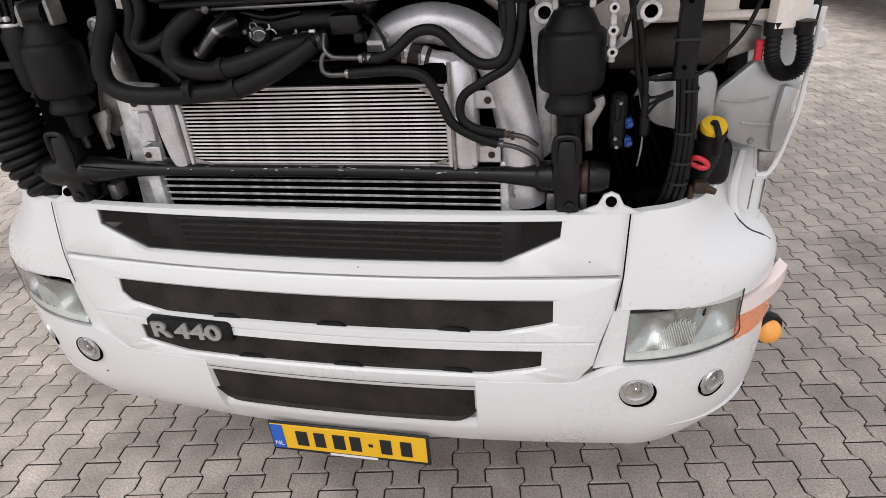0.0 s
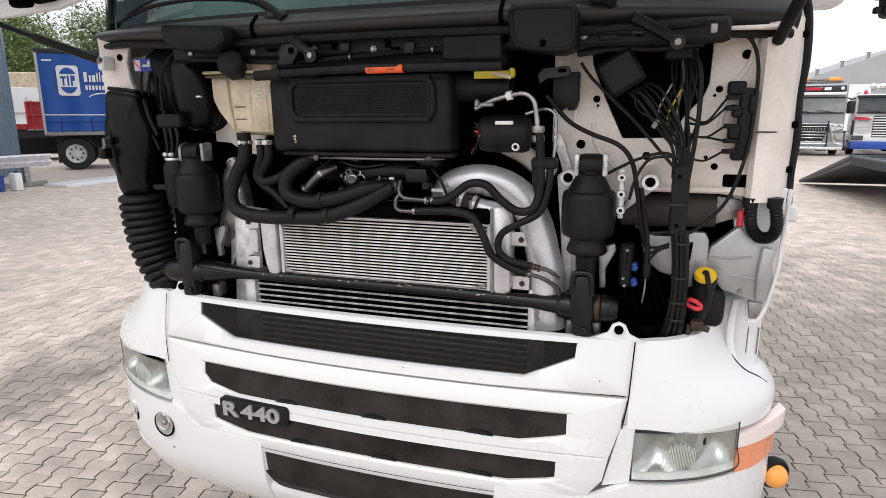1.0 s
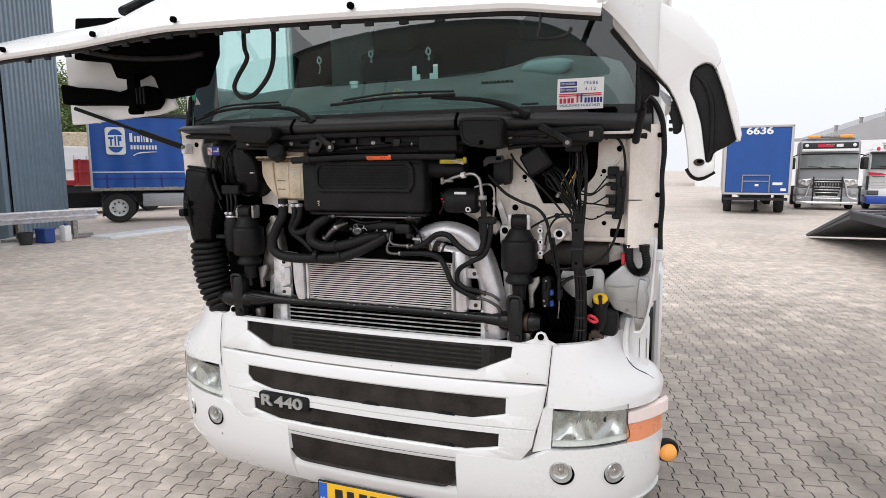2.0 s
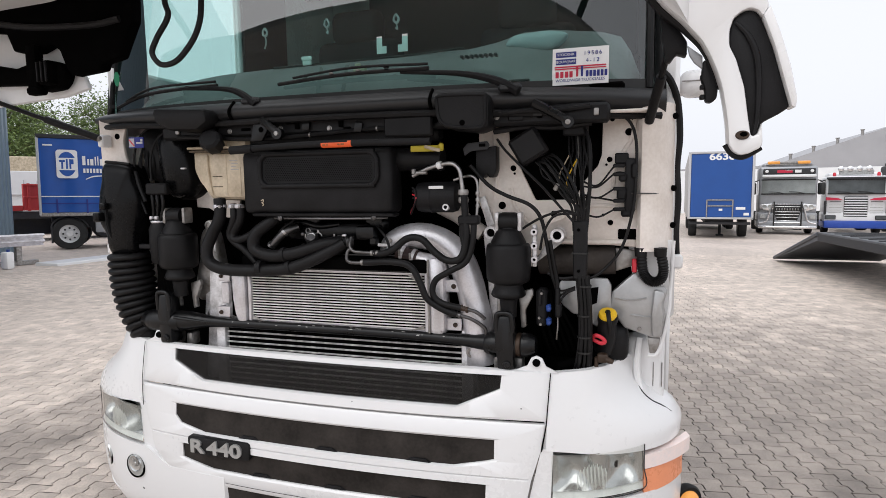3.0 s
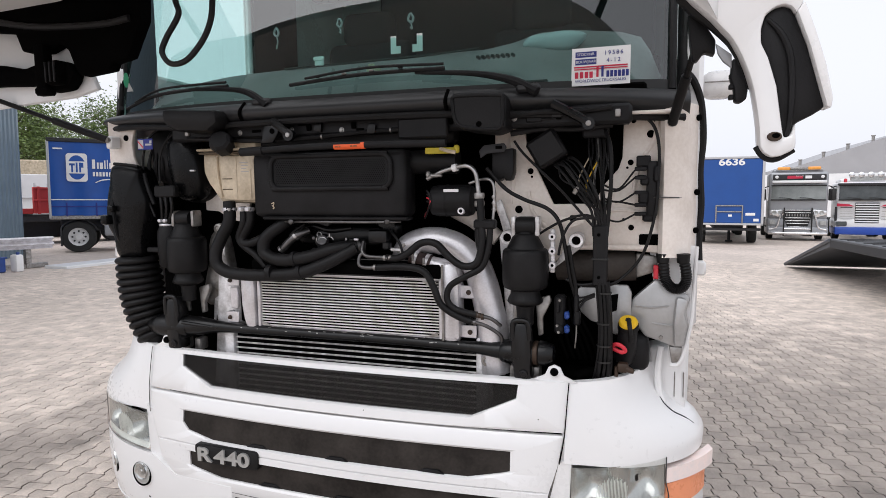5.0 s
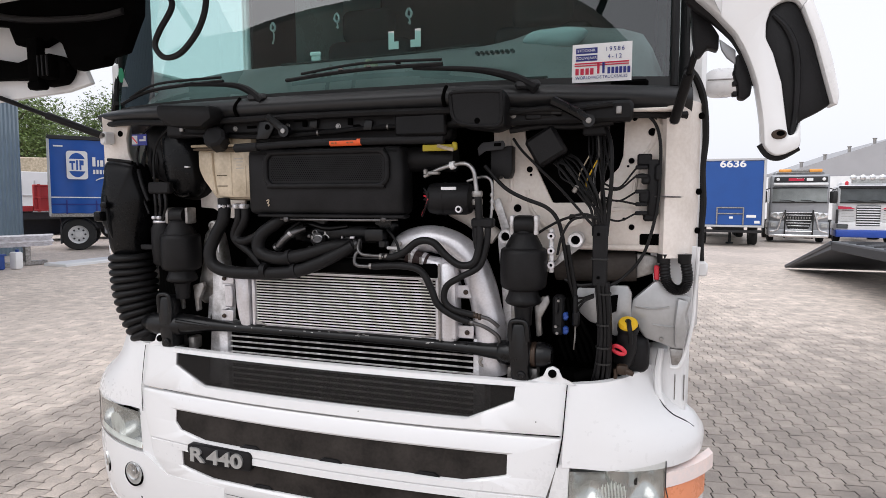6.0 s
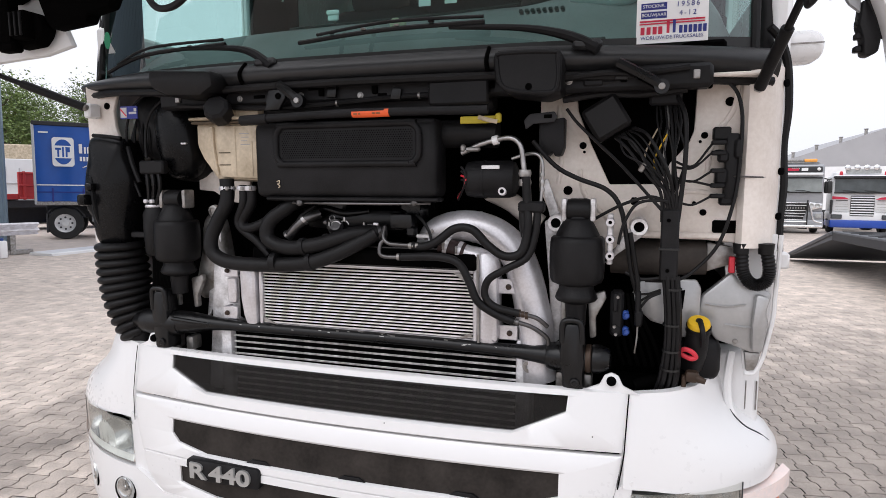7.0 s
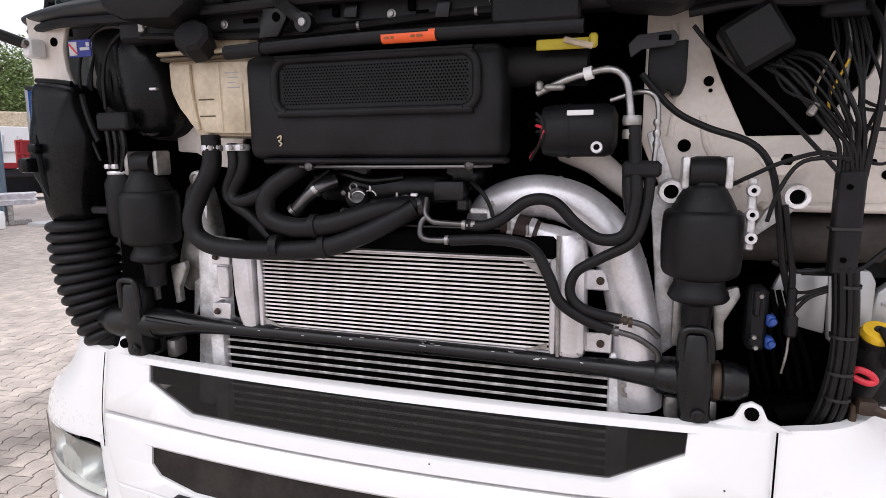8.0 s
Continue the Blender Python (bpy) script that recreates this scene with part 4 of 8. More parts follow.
part("liner_fin", Geo().prism([L(x, 0, z)[::2] for x, z in ((0.806, 1.440), (0.822, 1.482), (0.868, 1.492), (0.908, 1.495), (0.908, 1.36), (0.862, 1.372), (0.83, 1.40))], 0.207, 0.222, bevel=0.004), LINER, truck)
part("duct_shoulder", Geo().prism([L(x, 0, z)[::2] for x, z in ((1.0, 1.598), (1.07, 1.585), (1.07, 1.54), (1.0, 1.515))], 0.222, 0.24, bevel=0.006), GREYM, truck)
part("step_front", Geo().box((1.083, 0.345, 1.12), (0.125, 0.10, 0.34), 0.02, seg=3), WHITE, truck)
part("step_edge", Geo().tube([(1.062, 0.262, 1.30), (1.054, 0.258, 1.22), (1.060, 0.250, 1.15), (1.078, 0.232, 1.120)], [0.010, 0.012, 0.012, 0.004], 8), WHITE, truck)
for x in (1.109, 1.137):
    part("step_slot", Geo().box((x, 0.2955, 1.165), (0.003, 0.006, 0.085), 0.001), GREYM, truck)

# mirror beyond the cab
arm = part("mirror_arm", Geo().tube([(1.14, 0.52, 2.13), (1.19, 0.51, 2.15), (1.24, 0.50, 2.16)], 0.026, 10), WHITE, truck, "white mirror housing on an arm")
part("mirror_housing", Geo().box((1.237, 0.51, 2.163), (0.118, 0.12, 0.092), 0.04, seg=4), WHITE, arm)
part("mirror_seam", Geo().box((1.237, 0.449, 2.166), (0.10, 0.004, 0.004), 0.001), GREYM, arm)
# ---- the truck: engine bay ----
def Q(pts):
    return [(L(x, 0, z)[0], L(x, 0, z)[2]) for x, z in pts]


def P(x, z, y):
    return Vector(L(x, y, z))


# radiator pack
# core box is near-black: shade between the fins put into its colour
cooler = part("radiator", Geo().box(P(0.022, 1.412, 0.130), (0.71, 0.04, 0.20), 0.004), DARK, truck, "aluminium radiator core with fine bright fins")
part("core_frame", Geo().box(P(0.022, 1.518, 0.108), (0.72, 0.02, 0.012), 0.003).box(P(0.022, 1.312, 0.108), (0.73, 0.02, 0.012), 0.003).box(P(-0.333, 1.412, 0.106), (0.014, 0.02, 0.21), 0.003).box(P(0.379, 1.412, 0.106), (0.014, 0.02, 0.215), 0.003), ALU, cooler)
NF = 20
fin = Geo().box((0, 0, 0), (0.698, 0.0024, 0.0045), 0.0006).mesh("fin", 0)
fin.materials.append(FINM)
for k in range(NF):
    ob = new("fin", fin)
    ob.parent, ob.location = cooler, P(0.022, 1.322 + k * (0.190 / (NF - 1)), 0.104)
for x, z, sx in ((0.365, 1.505, -1), (0.368, 1.322, -1), (-0.322, 1.322, 1)):
    part("corner_plate", Geo().prism([(L(x, 0, z)[0], z + 0.004), (L(x + sx * 0.05, 0, z)[0], z + (0.006 if z > 1.4 else -0.006)), (L(x, 0, z)[0], z + (-0.03 if z > 1.4 else 0.016))], 0.094, 0.098), GREYM, cooler)
part("top_shroud", Geo().box(P(0.02, 1.545, 0.13), (0.74, 0.10, 0.05), 0.01), DARK, truck, "black ribbed shroud over the radiator")
for k in range(7):
    part("shroud_rib", Geo().box(P(0.02, 1.525 + k * 0.008, 0.078 + k * 0.008), (0.66, 0.004, 0.003)), STEEL, truck)
part("side_tank", Geo().prism(Q(((-0.400, 1.512), (-0.352, 1.512), (-0.346, 1.500), (-0.346, 1.308), (-0.384, 1.306), (-0.398, 1.345), (-0.406, 1.40), (-0.408, 1.500))), 0.088, 0.155, bevel=0.012), ALU, truck, "bare aluminium end tank")
tr = part("side_tank", Geo().prism(Q(((0.386, 1.556), (0.396, 1.570), (0.424, 1.570), (0.442, 1.556), (0.447, 1.53), (0.447, 1.318), (0.438, 1.304), (0.392, 1.304), (0.386, 1.318))), 0.085, 0.16, bevel=0.014).tube([P(0.415, 1.535, 0.12), P(0.385, 1.553, 0.115), P(0.355, 1.563, 0.113), P(0.325, 1.572, 0.112)], [0.030, 0.029, 0.025, 0.024], 16), ALU, truck, "bare aluminium end tank with a bent outlet")
part("tank_seam", Geo().tube([P(0.391, 1.565, 0.084), P(0.3905, 1.44, 0.082), P(0.391, 1.31, 0.084)], 0.004, 8), GREYM, tr)
sleeve = part("hose_sleeve", Geo().tube([P(0.346, 1.566, 0.112), P(0.272, 1.587, 0.112)], 0.0265, 16), MAROON, truck, "dark red-brown coupling hose")
for k in (0.20, 0.72):
    a = P(0.346, 1.566, 0.112).lerp(P(0.272, 1.587, 0.112), k)
    clamp = part("hose_clamp", Geo().tube([a + Vector((-0.0058, 0, 0.0017)), a + Vector((0.0058, 0, -0.0017))], 0.0285, 16), ALU, sleeve)
    part("clamp_screw", Geo().box(a + Vector((-0.004, -0.029, 0.006)), (0.007, 0.008, 0.022), 0.002), GREYM, clamp)
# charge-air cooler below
# near-black box paints the shaded gaps between the bars
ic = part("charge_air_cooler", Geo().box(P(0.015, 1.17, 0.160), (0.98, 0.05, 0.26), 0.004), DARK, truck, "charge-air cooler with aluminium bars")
bar = Geo().box((0, 0, 0), (0.965, 0.004, 0.0068), 0.0015).mesh("cooler_bar", 0)
bar.materials.append(BARM)
for k in range(12):
    ob = new("cooler_bar", bar)
    ob.parent, ob.location = ic, P(0.015, 1.055 + k * 0.0205, 0.128)
for x in (-0.487, 0.515):
    part("cooler_tank", Geo().box(P(x, 1.17, 0.15), (0.045, 0.08, 0.30), 0.012, seg=2), CAST, ic)
part("cooler_lug", Geo().lathe([(0.007, -0.006), (0.017, -0.006), (0.017, 0.006), (0.007, 0.006)], pose(*P(0.533, 1.245, 0.104)) @ AY, 14, caps=False), GREYM, ic)
part("foil_strip", Geo().box(P(-0.3, 1.292, 0.12), (0.22, 0.02, 0.01), 0.002).box(P(0.1, 1.295, 0.12), (0.13, 0.02, 0.01), 0.002).box(P(0.33, 1.293, 0.12), (0.2, 0.02, 0.008), 0.002), ALU, ic)
# near-black box, with the shade between the slats in its colour
upper_cooler = part("upper_cooler", Geo().box(P(0.08, 1.545, 0.145), (0.56, 0.04, 0.075), 0.006), DARK, truck, "black slatted cooler above the radiator")
for k in range(6):
    part("cooler_slat", Geo().box(P(0.10, 1.5165 + 0.0115 * k, 0.122), (0.50, 0.006, 0.0042), 0.001), DULL, upper_cooler)
# side columns and brackets
part("side_column", Geo().prism(Q(((-0.552, 1.53), (-0.43, 1.52), (-0.435, 1.40), (-0.44, 1.06), (-0.60, 1.06), (-0.582, 1.21), (-0.568, 1.34))), 0.15, 0.20, bevel=0.012), CAST, truck, "cast aluminium side column")

for x, z in ((-0.452, 1.488), (-0.460, 1.346), (0.470, 1.472), (0.473, 1.338)):
    br = part("cooler_bracket", Geo().box(P(x, z, 0.112), (0.052, 0.006, 0.042), 0.002).box(P(x - 0.025, z, 0.130), (0.005, 0.04, 0.042), 0.001).box(P(x, z - 0.020, 0.128), (0.050, 0.034, 0.004), 0.001), ALU, truck, "folded aluminium bracket")
    part("bracket_bolt", Geo().lathe([(0.001, 0.009), (0.006, 0.008), (0.0068, 0.003), (0.0085, 0.002), (0.0085, 0)], pose(*P(x + (0.004 if x > 0 else -0.012), z - 0.001, 0.108)) @ AY, 12), BRASS, br, "dull brown bolt")
part("column_plate", Geo().box(P(-0.462, 1.418, 0.128), (0.036, 0.01, 0.085), 0.004), ALU, truck)
# dark board added for the shade between column and end tank
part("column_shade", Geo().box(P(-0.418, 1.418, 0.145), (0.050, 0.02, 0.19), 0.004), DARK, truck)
# big silver air pipe
pipe = part("air_pipe", Geo().tube([P(0.20, 1.575, 0.22), P(0.238, 1.615, 0.17), P(0.295, 1.636, 0.15), P(0.36, 1.640, 0.145), P(0.43, 1.617, 0.145), P(0.485, 1.567, 0.145), P(0.515, 1.495, 0.145), P(0.533, 1.42, 0.145), P(0.546, 1.34, 0.145), P(0.552, 1.20, 0.15)], [0.040, 0.042, 0.045, 0.046, 0.047, 0.048, 0.05, 0.05, 0.052, 0.055], 18, 8), ALU, truck, "wide bent aluminium charge-air pipe")
for k, (x, z) in enumerate(((0.375, 1.637), (0.513, 1.50))):
    part("pipe_seam", Geo().tube([P(x - (0.003 if k == 0 else 0.0008), z + (0.0008 if k == 0 else 0.003), 0.145), P(x + (0.003 if k == 0 else 0.0008), z - (0.0008 if k == 0 else 0.003), 0.145)], 0.0478 if k == 0 else 0.0512, 18), ALU, pipe)
part("clamp_tab", Geo().prism([(L(0.212, 0, 1.61)[0], 1.612), (L(0.245, 0, 1.6)[0], 1.636), (L(0.252, 0, 1.6)[0], 1.628), (L(0.222, 0, 1.6)[0], 1.602)], 0.115, 0.122), GREYM, pipe)

part("breather_duct", Geo().tube([(0.36, 0.29, 1.742), (0.397, 0.265, 1.728), (0.434, 0.26, 1.709), (0.472, 0.26, 1.678), (0.520, 0.262, 1.645)], [0.032, 0.031, 0.030, 0.029, 0.029], 16, 4), CREAM, truck, "cream-coloured breather duct behind the pipe")

# torsion tube with cab mounts at both ends
tors = part("torsion_tube", Geo().tube([P(-0.66, 1.305, 0.10), P(-0.60, 1.307, 0.10), P(-0.53, 1.308, 0.10), P(-0.44, 1.306, 0.10), P(-0.22, 1.303, 0.10), P(0.2, 1.298, 0.10), P(0.45, 1.291, 0.10), P(0.54, 1.287, 0.10), P(0.60, 1.284, 0.10)], [0.040, 0.035, 0.024, 0.0185, 0.017, 0.017, 0.0185, 0.024, 0.031], 20), STEEL, truck, "black torsion tube across the bay")
rnd = random.Random(8)
for k in range(26):
    x, a = rnd.uniform(-0.42, 0.46), rnd.uniform(0.3, 1.5)
    zc = float(np.interp(x, [-0.44, -0.22, 0.2, 0.45], [1.306, 1.303, 1.298, 1.291]))
    part("paint_chip", Geo().box((0, 0, 0), (rnd.uniform(0.004, 0.018), 0.0012, rnd.uniform(0.0012, 0.003)), 0, pose(*P(x, zc + 0.0176 * math.sin(a), 0.10 - 0.0176 * math.cos(a)), -math.degrees(a), 0, rnd.uniform(-12, 12))), GREYM, tors)
part("torsion_rib", Geo().tube([P(-0.66, 1.325, 0.064), P(-0.59, 1.318, 0.068), P(-0.52, 1.310, 0.079)], [0.007, 0.007, 0.002], 8), STEEL, tors)
for s, x, z, fx, ft, r in ((-1, -0.735, 1.302, -0.705, 1.418, 0.046), (1, 0.646, 1.283, 0.657, 1.388, 0.040)):
    hub = part("cab_mount", Geo().lathe([(r * 0.8, -0.062), (r * 0.92, -0.055), (r, -0.035), (r, 0.03), (r * 0.95, 0.044)] if s > 0 else [(r * 0.95, -0.044), (r, -0.03), (r, 0.04), (r * 0.95, 0.07), (r * 0.85, 0.085)], pose(*P(x, z, 0.10)) @ AX, 24), STEEL, truck, "black cast cab mount")
    yoke = part("yoke", Geo().prism(Q(((fx - 0.023, ft), (fx + 0.022, ft), (fx + 0.031, z + 0.05), (fx + 0.034, z), (fx + 0.030, z - 0.045), (fx + 0.034, z - 0.085), (fx - 0.026, z - 0.085), (fx - 0.026, z - 0.05), (fx - 0.036, z), (fx - 0.033, z + 0.05))), 0.055, 0.125, bevel=0.014), STEEL, hub)
    part("clevis", Geo().tube([P(fx - 0.027, z + 0.05, 0.062), P(fx - 0.026, ft - 0.008, 0.060), P(fx - 0.017, ft + 0.006, 0.060), P(fx + 0.014, ft + 0.006, 0.060), P(fx + 0.024, ft - 0.008, 0.060), P(fx + 0.027, z + 0.05, 0.062)], 0.0085, 10, 6), STEEL, yoke)
    part("mount_bolt", Geo().lathe([(0.001, 0.010), (0.006, 0.010), (0.008, 0.007), (0.013, 0.006), (0.0145, 0)], pose(*P(fx + 0.008, z - 0.058, 0.054)) @ AY, 16), STEEL, hub)
    if s > 0:
        part("rubber_bush", Geo().lathe([(0.0375, -0.008), (0.0395, -0.003), (0.0395, 0.004), (0.037, 0.007)], pose(*P(0.699, z, 0.10)) @ AX, 24), BRASS, hub, "rusty brown bush")
        part("end_cap", Geo().lathe([(0.036, -0.008), (0.040, -0.004), (0.040, 0.014), (0.036, 0.026), (0.030, 0.040), (0.016, 0.044), (0.001, 0.045)], pose(*P(0.714, z, 0.10)) @ AX, 24), STEEL, hub)
    else:
        part("end_cap", Geo().lathe([(0.001, -0.066), (0.024, -0.064), (0.031, -0.05), (0.036, -0.03), (0.042, -0.02), (0.042, 0.0)], pose(*P(x - 0.042, z, 0.10)) @ AX, 24), STEEL, hub)
    for k in (-1, 1):
        part("mount_block", Geo().box(P(fx + k * 0.035 + (0.03 if s < 0 else 0), z - 0.075, 0.14), (0.03, 0.05, 0.05), 0.008, seg=2), GREYM, hub)
    # air spring above, its damper and top mount
    xs = 0.662 if s > 0 else -0.667
    prof = [(0.027, 1.372), (0.027, 1.40), (0.030, 1.432), (0.053, 1.441), (0.058, 1.448), (0.055, 1.458), (0.048, 1.472), (0.047, 1.484), (0.058, 1.488), (0.068, 1.493), (0.0725, 1.503), (0.0745, 1.53), (0.075, 1.57), (0.0735, 1.602), (0.0715, 1.613), (0.066, 1.618), (0.0585, 1.6195), (0.058, 1.624), (0.047, 1.646), (0.039, 1.660), (0.034, 1.667)]
    if s < 0:
        prof = [(q, 1.402 + (v - 1.372) * 1.0 if v < 1.487 else 1.513 + (v - 1.488) * 1.06) for q, v in prof]
    sp = part("air_spring", Geo().lathe(prof, pose(L(xs, 0, 1.55)[0], 0.12, L(xs, 0, 0)[2]), 32), RUBBER, truck, "black rubber cab air spring", 60)
    zt = 1.690 if s > 0 else 1.722
    mt = part("spring_top_mount", Geo().lathe([(0.028, -0.03), (0.031, -0.02), (0.031, 0.02), (0.028, 0.03)], pose(*P(xs + 0.003, zt, 0.12)) @ AX, 20).box(P(xs + 0.003, zt - 0.03, 0.12), (0.042, 0.05, 0.05), 0.010, seg=2), RUBBER, sp)
    for k in (-1, 1):
        part("mount_cheek", Geo().box(P(xs + 0.003 + k * (0.038 if s > 0 else 0.046), zt, 0.125), (0.015, 0.05, 0.062), 0.006, seg=2), CAST if s > 0 else GREYM, mt)
    # cast bracket behind the damper
    part("damper_bracket", Geo().prism(Q(((xs - 0.045, 1.46), (xs - 0.030, 1.46), (xs - 0.024, z + 0.05), (xs - 0.046, z + 0.05))), 0.14, 0.16, bevel=0.005).prism(Q(((xs + 0.028, 1.45), (xs + 0.075, 1.465), (xs + 0.080, 1.445), (xs + 0.052, 1.39), (xs + 0.054, z + 0.05), (xs + 0.036, z + 0.045))), 0.14, 0.16, bevel=0.005), GREYM, sp, "grey cast bracket")
# rings on the cab wall
for x, z in ((0.603, 1.653), (0.822, 1.644)):
    eye = part("wall_eye", Geo().lathe([(0.014, -0.02), (0.014, 0.022), (0.022, 0.022), (0.024, 0.01), (0.025, -0.04)], pose(*P(x, z, 0.14)) @ AY, 18, caps=False), CAST, truck, "cast lug ring")
    part("eye_web", Geo().prism([(L(x - 0.02, 0, z)[0], z + 0.014), (L(x + (-0.05 if x < 0.7 else -0.07), 0, z)[0], z + (0.12 if x < 0.7 else -0.07)), (L(x + (-0.03 if x < 0.7 else -0.09), 0, z)[0], z + (0.13 if x < 0.7 else -0.10)), (L(x + 0.02, 0, z)[0], z - 0.012)], 0.165, 0.18, bevel=0.004), CAST, eye)
    part("eye_core", Geo().lathe([(0.0138, 0), (0.001, 0.001)], pose(*P(x, z, 0.126)) @ AY, 14), DARK, eye)
strip = part("hole_strip", Geo().box(P(0.748, 1.610, 0.13), (0.016, 0.008, 0.14), 0.003), CAST, truck, "galvanised strip with round bosses")
for z in (1.656, 1.610, 1.565):
    part("boss", Geo().lathe([(0.005, 0.006), (0.005, 0.012), (0.011, 0.012), (0.013, 0)], pose(*P(0.748, z, 0.126)) @ AY, 14, caps=False), ALU, strip)
    part("boss_core", Geo().lathe([(0.0048, 0.006), (0.0005, 0.0065)], pose(*P(0.748, z, 0.126)) @ AY, 10), DARK, strip)
part("strut_sheet", Geo().prism([(L(0.565, 0, 1.6)[0], 1.66), (L(0.60, 0, 1.6)[0], 1.68), (L(0.63, 0, 1.6)[0], 1.56), (L(0.625, 0, 1.4)[0], 1.33), (L(0.59, 0, 1.4)[0], 1.30), (L(0.58, 0, 1.5)[0], 1.48)], 0.17, 0.182, bevel=0.004), CAST, truck)
part("strut_sheet", Geo().prism([(L(-0.60, 0, 1.6)[0], 1.62), (L(-0.545, 0, 1.6)[0], 1.60), (L(-0.565, 0, 1.4)[0], 1.38), (L(-0.62, 0, 1.4)[0], 1.28), (L(-0.60, 0, 1.5)[0], 1.45)], 0.19, 0.202, bevel=0.004), CAST, truck)

# black heater housing with its grille
house = part("heater_housing", Geo().box(P(-0.008, 1.838, 0.100), (0.585, 0.11, 0.225), 0.022, seg=3).box(P(-0.02, 1.835, 0.17), (0.46, 0.10, 0.20), 0.02), BLACK, truck, "black moulded heater housing with an oval grille")
def rounded(w, h, r, n=6):
    pts = []
    for cx, cz, a0 in ((w / 2 - r, h / 2 - r, 0), (-w / 2 + r, h / 2 - r, 90), (-w / 2 + r, -h / 2 + r, 180), (w / 2 - r, -h / 2 + r, 270)):
        pts += [(cx + r * math.cos(radians(a0 + 90 * k / n)), cz + r * math.sin(radians(a0 + 90 * k / n))) for k in range(n + 1)]
    return pts
c = P(0.010, 1.880, 0.037)
ring = [(c.x + x, c.y, c.z + z) for x, z in rounded(0.452, 0.112, 0.034, 10)]
part("grille_rim", Geo().tube(ring + ring[:1], 0.0095, 10, 2), BLACK, house)
part("grille_field", Geo().prism([(c.x + x, c.z + z) for x, z in rounded(0.44, 0.10, 0.026)], 0.040, 0.046), BLACK, house)
hexes = Geo()
for j in range(13):
    for i in range(56):
        x, z = -0.205 + i * 0.0074 + (0.0036 if j % 2 else 0), -0.037 + j * 0.0062
        if abs(x) < 0.208:
            hexes.put([(c.x + x + 0.0019 * math.cos(k * 1.047), 0.0385, c.z + z + 0.0019 * math.sin(k * 1.047)) for k in range(6)], [(0, 1, 2, 3, 4, 5)])
tagged(part("grille_perforation", hexes, DARK, house, smooth=0), kind="stuff")
part("housing_lip", Geo().box(P(0.014, 1.722, 0.07), (0.55, 0.06, 0.012), 0.004), BLACK, house)
part("chalk_mark", Geo().tube([P(-0.222, 1.775, 0.043), P(-0.213, 1.779, 0.043), P(-0.214, 1.770, 0.043), P(-0.219, 1.768, 0.043), P(-0.212, 1.762, 0.043), P(-0.217, 1.757, 0.043)], 0.0018, 5), TANK, house)
part("housing_rail", Geo().tube([P(-0.18, 1.712, 0.06), P(0.0, 1.709, 0.05), P(0.2, 1.708, 0.05), P(0.26, 1.71, 0.06)], 0.0040, 8), DULL, house)
for x in (-0.15, 0.215):
    part("rail_bolt", Geo().lathe([(0.005, -0.010), (0.009, -0.006), (0.010, 0.006), (0.005, 0.010)], pose(*P(x, 1.712, 0.05)) @ AY, 12), DULL, house)
rodt = part("hood_rod", Geo().tube([P(-0.30, 1.957, 0.005), P(0.0, 1.963, 0.003), P(0.2, 1.960, 0.002), P(0.44, 1.954, 0.0)], 0.0118, 12), BLACK, truck, "black rod with an orange warning label")
part("warning_label", Geo().tube([P(0.056, 1.9610, 0.0028), P(0.166, 1.9600, 0.0022)], 0.0123, 12), ORANGE, rodt, "orange warning label with small print")
for x, w in ((0.068, 0.010), (0.080, 0.006), (0.122, 0.008), (0.136, 0.012)):
    part("print_bar", Geo().box(P(x, 1.958, -0.0098), (w, 0.0016, 0.0045)), RUST, rodt)
part("rod_sleeve", Geo().tube([P(-0.31, 1.956, 0.006), P(-0.22, 1.958, 0.005)], 0.015, 12), BLACK, rodt)
part("duct_tube", Geo().tube([P(0.27, 1.905, 0.13), P(0.36, 1.905, 0.13), P(0.44, 1.902, 0.13)], 0.040, 14), RUBBER, truck, "black ribbed duct")
ylab = part("yellow_strap", Geo().box(P(0.395, 1.937, 0.075), (0.10, 0.006, 0.020), 0.002).box(P(0.452, 1.940, 0.075), (0.016, 0.016, 0.026), 0.004), OLIVE, truck, "yellow-green tag and strap")
part("yellow_cord", Geo().tube([P(0.40, 1.943, 0.062), P(0.43, 1.933, 0.058), P(0.452, 1.928, 0.06)], 0.006, 6), TANK, ylab)

# coolant bottle
bot = part("coolant_bottle", Geo().prism(Q(((-0.542, 1.974), (-0.30, 1.967), (-0.298, 1.775), (-0.472, 1.781), (-0.494, 1.816), (-0.522, 1.85), (-0.543, 1.893))), 0.085, 0.21, bevel=0.02), TANK, truck, "yellowed translucent coolant bottle")
part("bottle_panel", Geo().prism(Q(((-0.455, 1.955), (-0.305, 1.95), (-0.305, 1.785), (-0.44, 1.79), (-0.455, 1.83))), 0.074, 0.09, bevel=0.008), TANK, bot)
part("cap_neck", Geo().tube([P(-0.412, 1.995, 0.05), P(-0.42, 1.985, 0.10), P(-0.42, 1.965, 0.14)], 0.03, 14), TANK, bot)
part("bottle_top", Geo().box(P(-0.362, 2.0, 0.14), (0.11, 0.10, 0.055), 0.016, seg=2), TANK, bot)
part("bottle_rim", Geo().box(P(-0.43, 1.974, 0.13), (0.24, 0.135, 0.010), 0.004), TANK, bot)
part("bottle_rim", Geo().box(P(-0.425, 1.962, 0.128), (0.235, 0.125, 0.007), 0.003), BARK, bot, "grimy seam of the bottle")
